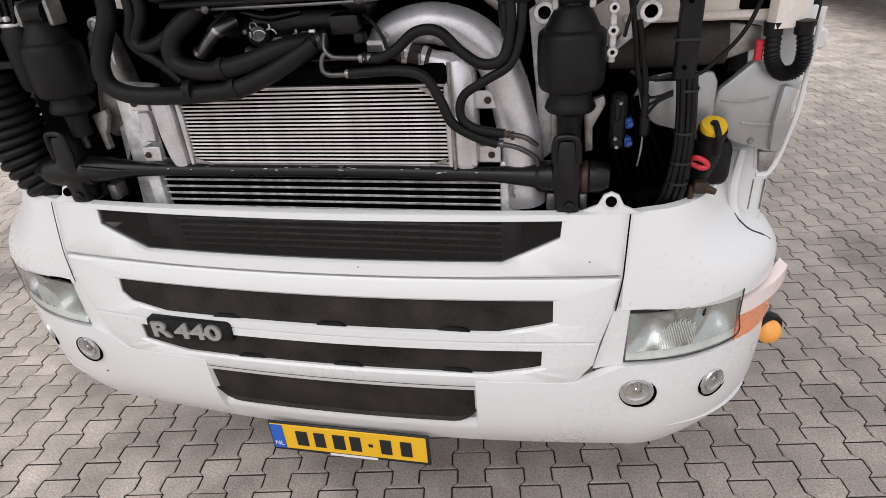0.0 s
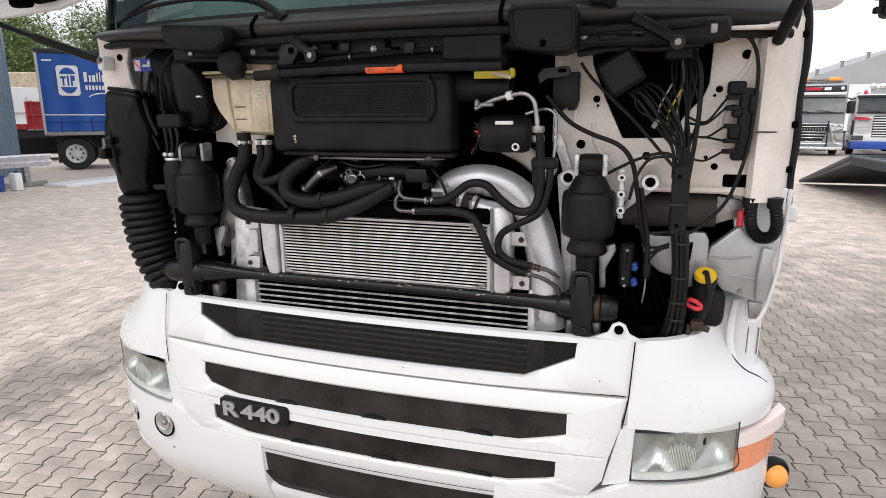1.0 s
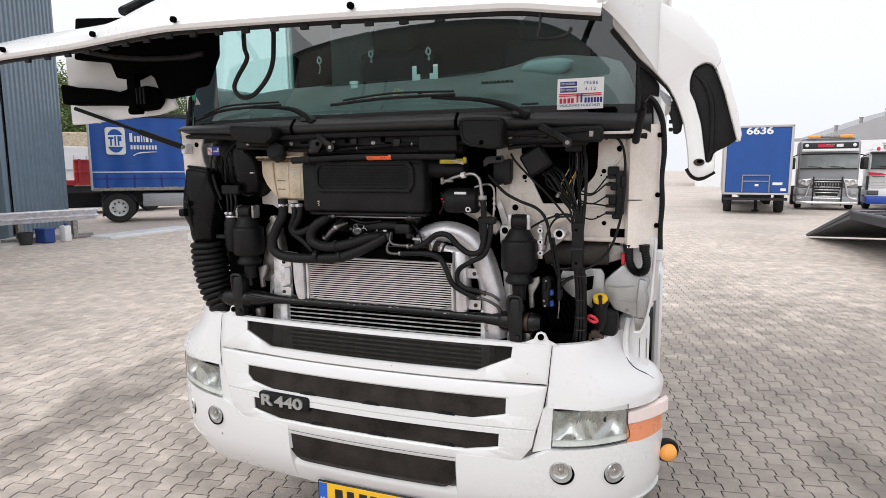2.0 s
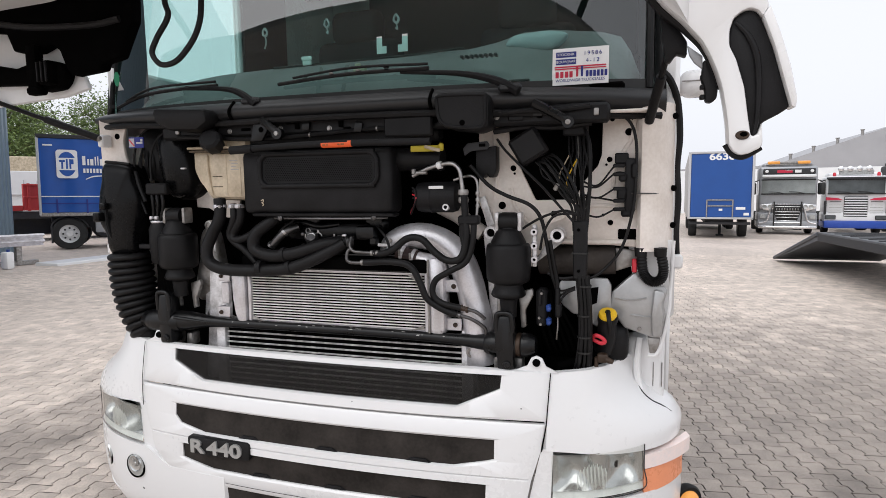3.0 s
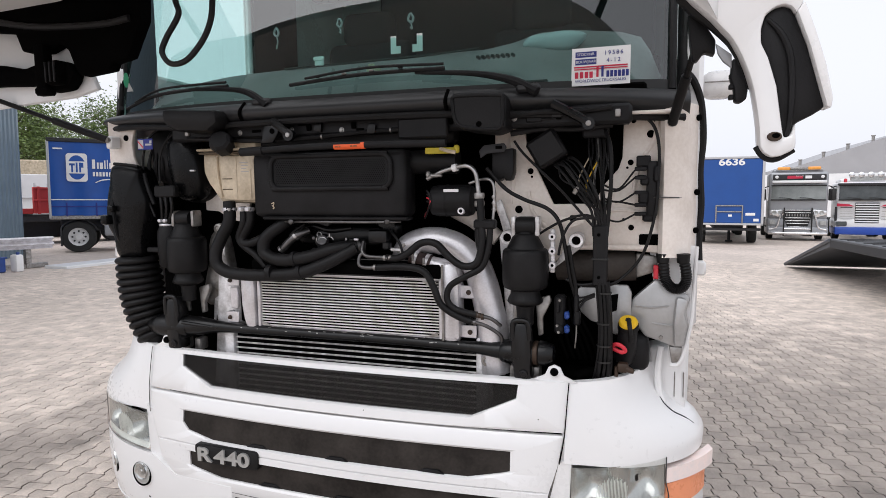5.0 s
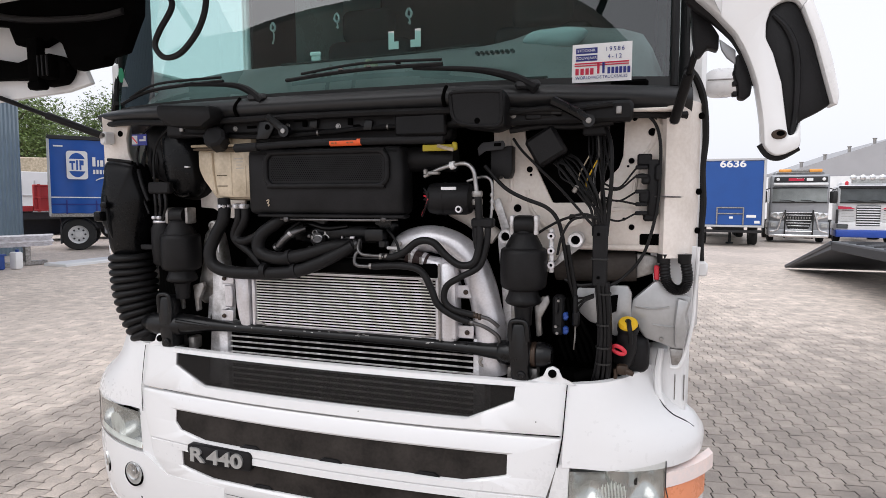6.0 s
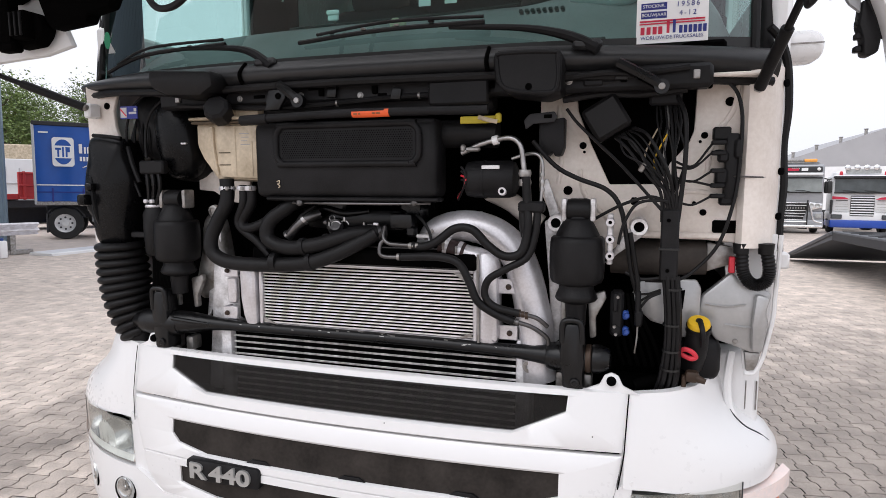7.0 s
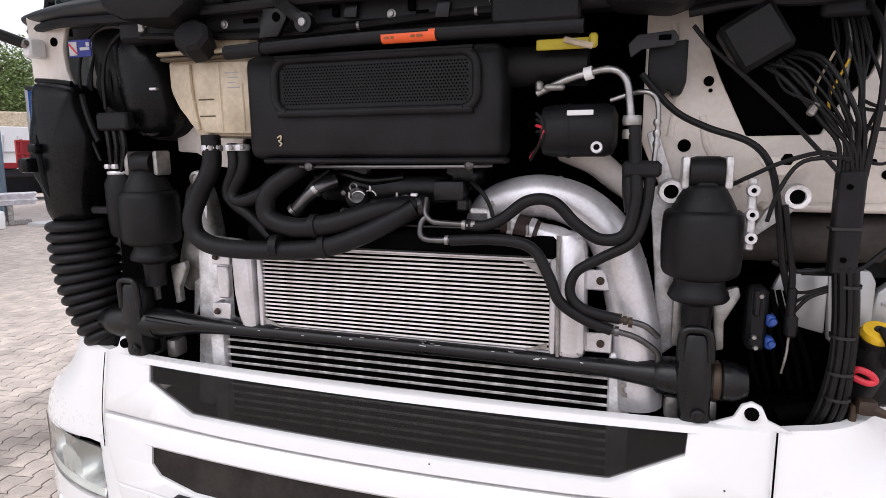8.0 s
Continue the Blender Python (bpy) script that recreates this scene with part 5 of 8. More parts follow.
for x in (-0.475, -0.452):
    part("bottle_rib", Geo().tube([P(x, 1.95, 0.083), P(x + 0.002, 1.88, 0.082), P(x + 0.014, 1.80, 0.085)], 0.007, 8), TANK, bot)
for z in (1.868, 1.83):
    part("level_mark", Geo().box(P(-0.425, z, 0.0735), (0.042, 0.003, 0.003)), BARK, bot)
for k in range(4):
    part("print_bar", Geo().box(P(-0.352 + 0.004 * (k % 2), 1.925 - 0.011 * k, 0.0735), (0.034 - 0.006 * (k % 3), 0.0016, 0.0022)), DOORG, bot)
for x, z0, z1 in ((-0.385, 1.945, 1.795), (-0.325, 1.90, 1.795)):
    part("bottle_rib", Geo().tube([P(x, z0, 0.0745), P(x, z1, 0.0745)], 0.0035, 6), TANK, bot)
part("bottle_cap", Geo().lathe([(0.030, -0.05), (0.046, -0.045), (0.049, -0.015), (0.047, 0.012), (0.036, 0.022), (0.001, 0.024)], pose(*P(-0.412, 1.998, 0.03)) @ pose(0, 0, 0, 68, 8, 12) @ Matrix.Scale(0.86, 4), 8), BLACK, bot, "black bottle cap", 20)
for x, r in ((-0.431, 0.0248), (-0.376, 0.0155), (-0.345, 0.0175)):
    part("neck_clamp", Geo().lathe([(r, -0.007), (r + 0.0015, 0), (r, 0.007)], pose(*P(x, 1.756, 0.085)), 16), ALU, bot)
    part("neck_screw", Geo().box(P(x + r * 0.7, 1.756, 0.085 - r), (0.010, 0.008, 0.012), 0.002), GREYM, bot)

# coolant hoses
for pts, r in (([(-0.431, 1.785, 0.085), (-0.430, 1.715, 0.078), (-0.462, 1.652, 0.07), (-0.486, 1.590, 0.062), (-0.466, 1.540, 0.06), (-0.37, 1.519, 0.055), (-0.15, 1.527, 0.05), (-0.03, 1.562, 0.055), (0.08, 1.618, 0.09)], 0.0225),
               ([(-0.17, 1.76, 0.12), (-0.20, 1.705, 0.08), (-0.262, 1.655, 0.06), (-0.268, 1.60, 0.055), (-0.195, 1.575, 0.05), (-0.09, 1.588, 0.05), (0.02, 1.618, 0.08), (0.10, 1.622, 0.12)], 0.0225),
               ([(-0.376, 1.765, 0.09), (-0.374, 1.71, 0.085), (-0.40, 1.655, 0.09), (-0.385, 1.625, 0.09), (-0.335, 1.59, 0.09), (-0.29, 1.545, 0.09)], 0.013),
               ([(-0.345, 1.765, 0.09), (-0.347, 1.71, 0.09), (-0.385, 1.655, 0.095), (-0.375, 1.630, 0.09), (-0.32, 1.640, 0.09), (-0.23, 1.69, 0.10), (-0.16, 1.72, 0.14)], 0.016)):
    h = part("coolant_hose", Geo().tube([P(*q) for q in pts], r, 14, 8), RUBBER, truck, "thick black rubber coolant hose")
for a, b in (((-0.255, 1.531, 0.05), (-0.235, 1.531, 0.05)), ((-0.13, 1.532, 0.052), (-0.115, 1.535, 0.052)), ((-0.15, 1.578, 0.05), (-0.135, 1.58, 0.05))):
    part("hose_clip", Geo().tube([P(*a), P(*b)], 0.0275, 14), BLACK, truck)
for a, b, r in (((0.076, 1.621, 0.100), (0.084, 1.622, 0.106), 0.0240),):
    clip_ob = part("end_clamp", Geo().tube([P(*a), P(*b)], r, 16), DULL, truck)
    part("clamp_screw", Geo().box(P(a[0] + 0.004, a[1] + 0.026, a[2] - 0.012), (0.016, 0.010, 0.008), 0.002), ALU, clip_ob)
thermo = part("thermostat_housing", Geo().lathe([(0.020, -0.03), (0.026, -0.02), (0.026, 0.02), (0.018, 0.03)], pose(*P(-0.085, 1.632, 0.15), 70, 0, 20), 16).box(P(-0.04, 1.615, 0.17), (0.07, 0.05, 0.03), 0.008, seg=2).tube([P(-0.12, 1.60, 0.14), P(-0.07, 1.592, 0.13), P(-0.02, 1.60, 0.14)], 0.013, 10), DULL, truck, "grimy cast thermostat housing")
for x, z in ((-0.105, 1.648), (-0.06, 1.612), (0.02, 1.634), (0.145, 1.66)):
    part("housing_bolt", Geo().lathe([(0.001, 0.008), (0.006, 0.007), (0.007, 0.0)], pose(*P(x, z, 0.125)) @ AY, 8), DULL, thermo)
part("branch_pipe", Geo().tube([P(-0.20, 1.68, 0.17), P(-0.12, 1.690, 0.15), P(-0.05, 1.675, 0.15), P(0.03, 1.682, 0.16)], 0.011, 10), STEEL, truck)
part("sensor_lead", Geo().tube([P(-0.14, 1.70, 0.12), P(-0.17, 1.672, 0.09), P(-0.185, 1.650, 0.085)], 0.004, 6), RUBBER, truck)
part("sensor_lead", Geo().tube([P(0.205, 1.675, 0.10), P(0.232, 1.655, 0.08), P(0.250, 1.628, 0.075), P(0.258, 1.604, 0.07)], 0.0045, 6), RUBBER, truck)
part("valve_block", Geo().box(P(0.155, 1.655, 0.12), (0.07, 0.05, 0.045), 0.008, seg=2).box(P(0.185, 1.625, 0.11), (0.03, 0.03, 0.03), 0.006), STEEL, truck, "black valve block with fittings")
elbow = part("outlet_elbow", Geo().tube([P(-0.212, 1.612, 0.09), P(-0.186, 1.638, 0.09), P(-0.160, 1.660, 0.10), P(-0.13, 1.675, 0.13)], [0.015, 0.0145, 0.015, 0.016], 14), DULL, truck, "cast aluminium outlet with clamps")
for a, b in (((-0.222, 1.606, 0.09), (-0.215, 1.613, 0.09)), ((-0.168, 1.654, 0.097), (-0.161, 1.660, 0.099))):
    part("elbow_clamp", Geo().tube([P(*a), P(*b)], 0.0175, 14), PIPE, elbow)
for x, z, q, a0, a1 in ((-0.070, 1.662, 0.009, 0.0, 6.2), (-0.058, 1.634, 0.019, 0.6, 2.6), (-0.030, 1.640, 0.015, 0.2, 2.2), (0.056, 1.626, 0.019, 0.9, 2.9)):
    part("wire_clip", Geo().tube([P(x + q * math.cos(a), z + q * math.sin(a), 0.10) for a in np.linspace(a0, a1, 9)], 0.0019, 5), PIPE, truck)
for x, z in ((-0.028, 1.660), (0.036, 1.645), (-0.08, 1.645)):
    part("clip_screw", Geo().box(P(x, z, 0.10), (0.006, 0.008, 0.014), 0.001), PIPE, truck)
part("engine_top", Geo().box(P(-0.02, 1.655, 0.22), (0.34, 0.14, 0.07), 0.02, seg=2).box(P(0.16, 1.68, 0.24), (0.10, 0.14, 0.08), 0.02).box(P(-0.1, 1.70, 0.2), (0.10, 0.1, 0.04), 0.01), STEEL, truck, "grimy engine parts under the housing")
part("engine_bracket", Geo().box(P(0.228, 1.612, 0.10), (0.05, 0.012, 0.012), 0.003).box(P(0.246, 1.604, 0.098), (0.012, 0.014, 0.024), 0.003), CAST, truck)

# black hydraulic and air hoses in front
for pts, r in (([(0.205, 1.589, 0.055), (0.245, 1.588, 0.05), (0.285, 1.605, 0.045), (0.335, 1.64, 0.045), (0.385, 1.638, 0.045), (0.43, 1.595, 0.045), (0.475, 1.567, 0.045), (0.52, 1.578, 0.045), (0.537, 1.64, 0.05), (0.535, 1.70, 0.055), (0.53, 1.78, 0.06)], 0.012),
               ([(0.172, 1.556, 0.05), (0.28, 1.560, 0.045), (0.345, 1.545, 0.04), (0.378, 1.49, 0.04), (0.40, 1.44, 0.04), (0.45, 1.405, 0.045), (0.50, 1.386, 0.05)], 0.0115),
               ([(0.562, 1.70, 0.06), (0.557, 1.63, 0.055), (0.535, 1.565, 0.05), (0.48, 1.532, 0.045), (0.43, 1.50, 0.045), (0.42, 1.455, 0.045), (0.45, 1.425, 0.045), (0.515, 1.409, 0.05)], 0.0105)):
    part("pressure_hose", Geo().tube([P(*q) for q in pts], r, 12, 8), RUBBER, truck, "black pressure hose")
for pts in ([(0.112, 1.640, 0.08), (0.114, 1.612, 0.062), (0.130, 1.595, 0.055), (0.160, 1.591, 0.055), (0.205, 1.589, 0.055)], [(0.120, 1.606, 0.06), (0.107, 1.592, 0.055), (0.105, 1.568, 0.05), (0.117, 1.557, 0.05), (0.142, 1.555, 0.05), (0.175, 1.556, 0.05)], [(0.50, 1.386, 0.05), (0.545, 1.372, 0.06), (0.585, 1.34, 0.08), (0.59, 1.315, 0.09)], [(0.515, 1.409, 0.05), (0.56, 1.397, 0.06), (0.588, 1.37, 0.08)]):
    part("hose_pipe", Geo().tube([P(*q) for q in pts], 0.0062, 10), DULL, truck, "bent metal hose end")
for x, z, m in ((0.50, 1.387, DULL), (0.212, 1.5885, GREYM), (0.174, 1.556, GREYM), (0.525, 1.407, BRASS)):
    for k in (-1, 0, 1):
        part("hose_ferrule", Geo().tube([P(x + k * 0.010 - 0.004, z - k * (0.003 if x > 0.4 else 0), 0.051), P(x + k * 0.010 + 0.004, z - k * (0.003 if x > 0.4 else 0), 0.051)], 0.0102 if k else 0.0088, 12), m, truck)

# blower motor and its lines
motor = part("blower_motor", Geo().lathe([(0.035, -0.075), (0.048, -0.07), (0.052, -0.05), (0.052, 0.05), (0.047, 0.066), (0.03, 0.074), (0.001, 0.075)], pose(*P(0.425, 1.775, 0.12)) @ AX, 26), BLACK, truck, "black round blower motor")
part("motor_label", Geo().box(P(0.43, 1.808, 0.075), (0.05, 0.006, 0.010), 0.001, None), PAPER, motor)
part("motor_seam", Geo().lathe([(0.0535, -0.004), (0.0545, 0), (0.0535, 0.004)], pose(*P(0.405, 1.775, 0.12)) @ AX, 26, caps=False), BLACK, motor)
part("motor_port", Geo().lathe([(0.006, 0.012), (0.011, 0.012), (0.013, 0)], pose(*P(0.462, 1.742, 0.085)) @ AY, 14, caps=False), ALU, motor)
for k in range(4):
    part("motor_wire", Geo().tube([P(0.345, 1.81 - k * 0.012, 0.08), P(0.36, 1.79 - k * 0.006, 0.07), P(0.352, 1.75, 0.075), P(0.33, 1.73 - k * 0.004, 0.10)], 0.0032, 6), RED if k == 2 else BLACK, motor)
acp = part("cooling_pipe", Geo().tube([P(0.345, 1.848, 0.09), P(0.40, 1.870, 0.08), P(0.45, 1.882, 0.075), P(0.49, 1.884, 0.07), P(0.513, 1.865, 0.068), P(0.52, 1.83, 0.068), P(0.524, 1.79, 0.068)], 0.0072, 12, 8), PIPE, truck, "bent aluminium cooling pipe")
part("pipe_clip", Geo().tube([P(0.437, 1.879, 0.077), P(0.452, 1.882, 0.075)], 0.0125, 12), PAPER, acp)
part("pipe_union", Geo().box(P(0.38, 1.858, 0.08), (0.04, 0.02, 0.012), 0.004).box(P(0.35, 1.862, 0.085), (0.014, 0.016, 0.02), 0.004), GREYM, acp)
for z in (1.79, 1.765):
    part("pipe_collar", Geo().lathe([(0.016, -0.009), (0.018, 0), (0.016, 0.009)], pose(*P(0.526, z, 0.068)), 12), GREYM, acp)
part("thin_pipe", Geo().tube([P(0.485, 1.83, 0.10), P(0.53, 1.842, 0.09), P(0.56, 1.838, 0.08), P(0.572, 1.81, 0.078), P(0.57, 1.74, 0.075), P(0.565, 1.69, 0.07)], 0.0048, 10), PIPE, truck)
for z in (1.785, 1.765, 1.745):
    part("pipe_collar", Geo().lathe([(0.006, -0.006), (0.0078, 0), (0.006, 0.006)], pose(*P(0.571, z, 0.077)), 10), PIPE, truck)
part("line_block", Geo().box(P(0.546, 1.70, 0.062), (0.07, 0.04, 0.03), 0.006), BLACK, truck)
part("line_pair", Geo().tube([P(0.527, 1.70, 0.065), P(0.527, 1.66, 0.062), P(0.533, 1.62, 0.06)], 0.016, 12), RUBBER, truck)
part("relay_pack", Geo().prism([(0.528, 1.939), (0.598, 1.947), (0.598, 1.868), (0.590, 1.845), (0.573, 1.842), (0.566, 1.855), (0.553, 1.842), (0.535, 1.845), (0.528, 1.88)], 0.135, 0.19, bevel=0.004), BLACK, truck, "black relay pack")
tabb = part("tab_bracket", Geo().prism([(0.489, 1.940), (0.505, 1.957), (0.572, 1.962), (0.580, 1.948), (0.572, 1.934), (0.515, 1.930), (0.494, 1.915)], 0.117, 0.124, bevel=0.003), CHASSIS, truck, "dark tab bracket")
part("bracket_slot", Geo().box((0.555, 0.1155, 1.949), (0.022, 0.003, 0.010), 0.001), DARK, tabb)

# relay box, cable fan, conduit
rb = part("relay_box", Geo().box((0, 0, 0), (0.10, 0.05, 0.095), 0.008, pose(*P(0.733, 1.931, 0.12), 0, -31, 0)), RUBBER, truck, "black relay box set askew")
part("box_lid", Geo().box((0, -0.027, 0), (0.086, 0.006, 0.08), 0.003, pose(*P(0.733, 1.931, 0.12), 0, -31, 0)), RUBBER, rb)
# near-black sheet that paints the shade in the opening behind the box
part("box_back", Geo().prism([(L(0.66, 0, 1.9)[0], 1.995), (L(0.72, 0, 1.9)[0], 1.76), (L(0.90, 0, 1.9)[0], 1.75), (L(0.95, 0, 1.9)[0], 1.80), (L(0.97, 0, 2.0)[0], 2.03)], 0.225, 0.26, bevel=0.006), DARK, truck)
part("window_plate", Geo().prism([(L(0.755, 0, 1.7)[0], 1.725), (L(0.85, 0, 1.7)[0], 1.728), (L(0.84, 0, 1.7)[0], 1.705), (L(0.80, 0, 1.7)[0], 1.69), (L(0.775, 0, 1.7)[0], 1.70)], 0.155, 0.163, bevel=0.002), CREAM, truck)
part("window_hole", Geo().lathe([(0.012, 0), (0.001, 0.001)], pose(*P(0.808, 1.712, 0.153)) @ AY, 6), DARK, truck)
cond = part("cable_conduit", Geo().box(P(0.897, 1.60, 0.10), (0.044, 0.030, 0.185), 0.004), BLACK, truck, "grey-black cable conduit")
for z in (1.665, 1.535):
    part("conduit_screw", Geo().lathe([(0.001, 0.004), (0.005, 0.003), (0.005, 0)], pose(*P(0.893, z, 0.084)) @ AY, 10), DARK, cond)
part("conduit_tie", Geo().box(P(0.896, 1.59, 0.10), (0.050, 0.034, 0.006), 0.001), INK, cond)
rnd = random.Random(5)
for k in range(10):
    f, w, u = k / 9, rnd.uniform(-0.016, 0.016), rnd.uniform(-0.02, 0.02)
    x1, z1 = 0.877 + 0.036 * ((k * 7) % 10) / 9, 1.70
    part("cable", Geo().tube([P(0.755 + 0.05 * f, 1.882 + 0.025 * f, 0.13), P(0.785 + 0.05 * f + w, 1.845 + 0.03 * f + w, 0.095 + u), P(0.835 + 0.045 * f + w, 1.785 + 0.02 * f - w, 0.075 + u), P(0.4 * x1 + 0.6 * (0.868 + 0.036 * f), 1.735, 0.088), P(x1, z1 - 0.04, 0.098)], rnd.choice((0.0026, 0.0034, 0.0042)), 7), RUBBER, truck, "black cable")
for k in range(9):
    f, w = k / 8, rnd.uniform(-0.012, 0.012)
    x1 = 0.880 + 0.034 * ((k * 5) % 9) / 8
    part("cable", Geo().tube([P(0.855 + 0.05 * f, 2.01 - 0.02 * f, 0.17), P(0.860 + 0.055 * f + w, 1.92, 0.13 + w), P(0.866 + 0.055 * f - w, 1.83, 0.095 + w), P(0.880 + 0.034 * f, 1.75, 0.10 - w), P(x1, 1.66, 0.10)], rnd.choice((0.0024, 0.0032, 0.004)), 7), GREYM if k == 3 else RUBBER, truck, "grey cable" if k == 3 else "black cable")
part("cable", Geo().tube([P(0.90, 2.0, 0.15), P(0.925, 1.93, 0.10), P(0.928, 1.83, 0.085), P(0.922, 1.74, 0.09), P(0.915, 1.66, 0.098)], 0.006, 8), RUBBER, truck, "thick black cable")
for k in range(9):
    dx, dy = 0.017 * math.cos(k * 0.7), 0.012 * math.sin(k * 0.7)
    part("cable", Geo().tube([P(0.902 + dx, 1.52, 0.10 + dy), P(0.910 + dx, 1.42, 0.10 + dy), P(0.911 + dx, 1.33, 0.105 + dy), P(0.905 + dx * 1.3, 1.24, 0.12 + dy), P(0.89 + dx * 1.4, 1.17, 0.15)], rnd.choice((0.005, 0.0065, 0.008)), 8), RUBBER, truck, "black cable")
for z in (1.485, 1.39, 1.32, 1.27):
    part("cable_tie", Geo().lathe([(0.0225, -0.003), (0.023, 0.003)], pose(*P(0.909, z, 0.102)), 12, caps=False), INK, truck)
for x1, z1, m in ((0.862, 1.90, TANK), (0.885, 1.885, YELLOW)):
    part("yellow_wire", Geo().tube([P(x1, z1, 0.12), P(x1 - 0.018, z1 - 0.035, 0.11), P(x1 - 0.03, z1 - 0.065, 0.105), P(x1 - 0.028, z1 - 0.10, 0.10)], 0.0022, 6), m, truck, "pale yellow wire")
part("plug", Geo().box((0, 0, 0), (0.014, 0.012, 0.024), 0.003, pose(*P(0.825, 1.80, 0.078), 0, 28, 0)), GREYM, truck)
# thin cables to the edge modules
for k, (z0, z1) in enumerate(((1.815, 1.862), (1.80, 1.838), (1.775, 1.79), (1.765, 1.752), (1.715, 1.725))):
    part("thin_cable", Geo().tube([P(0.905, z0, 0.11), P(0.95, z0 - 0.012 + 0.01 * (k % 2), 0.12), P(1.0, z1, 0.15), P(1.03, z1, 0.16)], 0.0032, 6), RUBBER, truck)
mods = part("edge_module", Geo().box(P(1.046, 1.80, 0.17), (0.034, 0.036, 0.17), 0.008, seg=2).box(P(1.020, 1.775, 0.16), (0.030, 0.034, 0.040), 0.006).box(P(1.024, 1.825, 0.16), (0.026, 0.03, 0.028), 0.006).box(P(1.058, 1.845, 0.16), (0.020, 0.034, 0.05), 0.006).box(P(1.035, 1.715, 0.17), (0.034, 0.03, 0.03), 0.006).box(P(1.02, 1.885, 0.17), (0.042, 0.03, 0.034), 0.004), BLACK, truck, "row of black connectors at the bay edge")
for z in (1.862, 1.835, 1.79, 1.752, 1.725):
    part("connector", Geo().box(P(1.012, z, 0.15), (0.036, 0.018, 0.012), 0.003), BLACK, mods)
part("edge_cable", Geo().tube([P(0.80, 2.025, 0.15), P(0.95, 2.032, 0.14), P(1.03, 2.01, 0.15), P(1.062, 1.94, 0.15), P(1.062, 1.80, 0.15), P(1.05, 1.70, 0.15), P(1.02, 1.60, 0.15), P(0.97, 1.535, 0.15), P(0.92, 1.505, 0.13), P(0.84, 1.50, 0.13)], 0.0048, 8, 8), RUBBER, truck, "thin black edge cable")
part("edge_stay", Geo().tube([P(1.05, 1.775, 0.15), P(1.12, 1.772, 0.18), P(1.165, 1.772, 0.245)], 0.0024, 6), DULL, truck)
part("sweep_cable", Geo().tube([P(0.54, 1.878, 0.11), P(0.60, 1.81, 0.12), P(0.66, 1.775, 0.12), P(0.735, 1.745, 0.11), P(0.772, 1.70, 0.11), P(0.79, 1.62, 0.11), P(0.805, 1.52, 0.12), P(0.825, 1.45, 0.13)], 0.0065, 8, 8), RUBBER, truck, "black sweeping cable")
part("sweep_cable", Geo().tube([P(0.70, 1.66, 0.13), P(0.74, 1.685, 0.10), P(0.79, 1.71, 0.09), P(0.85, 1.725, 0.09), P(0.89, 1.71, 0.09)], 0.0042, 8), RUBBER, truck)
part("sweep_cable", Geo().tube([P(0.77, 1.60, 0.10), P(0.785, 1.66, 0.09), P(0.82, 1.71, 0.09), P(0.89, 1.715, 0.09)], 0.004, 8), RUBBER, truck)
part("sweep_cable", Geo().tube([P(0.63, 1.96, 0.12), P(0.66, 1.92, 0.11), P(0.72, 1.86, 0.10), P(0.78, 1.80, 0.10), P(0.85, 1.72, 0.09), P(0.885, 1.68, 0.095)], 0.0042, 8), RUBBER, truck)
part("sweep_cable", Geo().tube([P(0.79, 1.52, 0.13), P(0.83, 1.505, 0.12), P(0.88, 1.51, 0.12)], 0.005, 8), RUBBER, truck)
part("cross_duct", Geo().tube([P(0.75, 1.55, 0.26), P(0.88, 1.55, 0.25), P(1.0, 1.555, 0.25)], 0.052, 14), DUCTB, truck, "dusty dark cross duct under the cab wall")
part("rear_reflector", Geo().box((1.040, 0.196, 1.552), (0.016, 0.012, 0.045), 0.003), RED, truck, "small red reflector behind the gaiter")
gait = [(1.082, 1.584), (1.086, 1.529), (1.100, 1.500), (1.120, 1.490), (1.142, 1.500), (1.149, 1.532), (1.140, 1.584)]
part("ribbed_gaiter", Geo().tube([P(x, z, 0.185) for x, z in gait], 0.0145, 14, 12, ribs=0.0026), RUBBER, truck, "black ribbed cable gaiter loop")
for x in (1.080, 1.139):
    part("gaiter_cuff", Geo().tube([P(x, 1.60, 0.185), P(x, 1.572, 0.185)], [0.021, 0.018], 14), RUBBER, truck)

# valves and small dark things low in the bay
valve = part("air_valve", Geo().box(P(0.770, 1.405, 0.145), (0.036, 0.05, 0.125), 0.008).box(P(0.766, 1.44, 0.118), (0.012, 0.02, 0.05), 0.003).lathe([(0.012, -0.02), (0.013, 0.01), (0.008, 0.014)], pose(*P(0.768, 1.36, 0.125)) @ AY, 12), BLACK, truck, "black air valve with blue collars")
for z in (1.405, 1.360):
    part("blue_collar", Geo().box(P(0.793, z, 0.13), (0.016, 0.03, 0.024), 0.004).lathe([(0.006, -0.006), (0.008, 0), (0.006, 0.006)], pose(*P(0.796, z, 0.116)) @ AY, 12), BLUE, valve)
for x, z in ((0.768, 1.352), (0.764, 1.373), (0.772, 1.455)):
    part("valve_nut", Geo().lathe([(0.004, -0.005), (0.0055, 0), (0.004, 0.005)], pose(*P(x, z, 0.112)) @ AY, 8), GREYM, valve)
hang = part("hanging_connector", Geo().box(P(0.824, 1.445, 0.115), (0.015, 0.02, 0.06), 0.004).box(P(0.826, 1.400, 0.115), (0.021, 0.024, 0.045), 0.005), BLACK, truck, "black plug hanging on a wire")
part("plug_wire", Geo().tube([P(0.824, 1.385, 0.115), P(0.823, 1.345, 0.117), P(0.818, 1.30, 0.125)], 0.0024, 6), GREYM, hang)
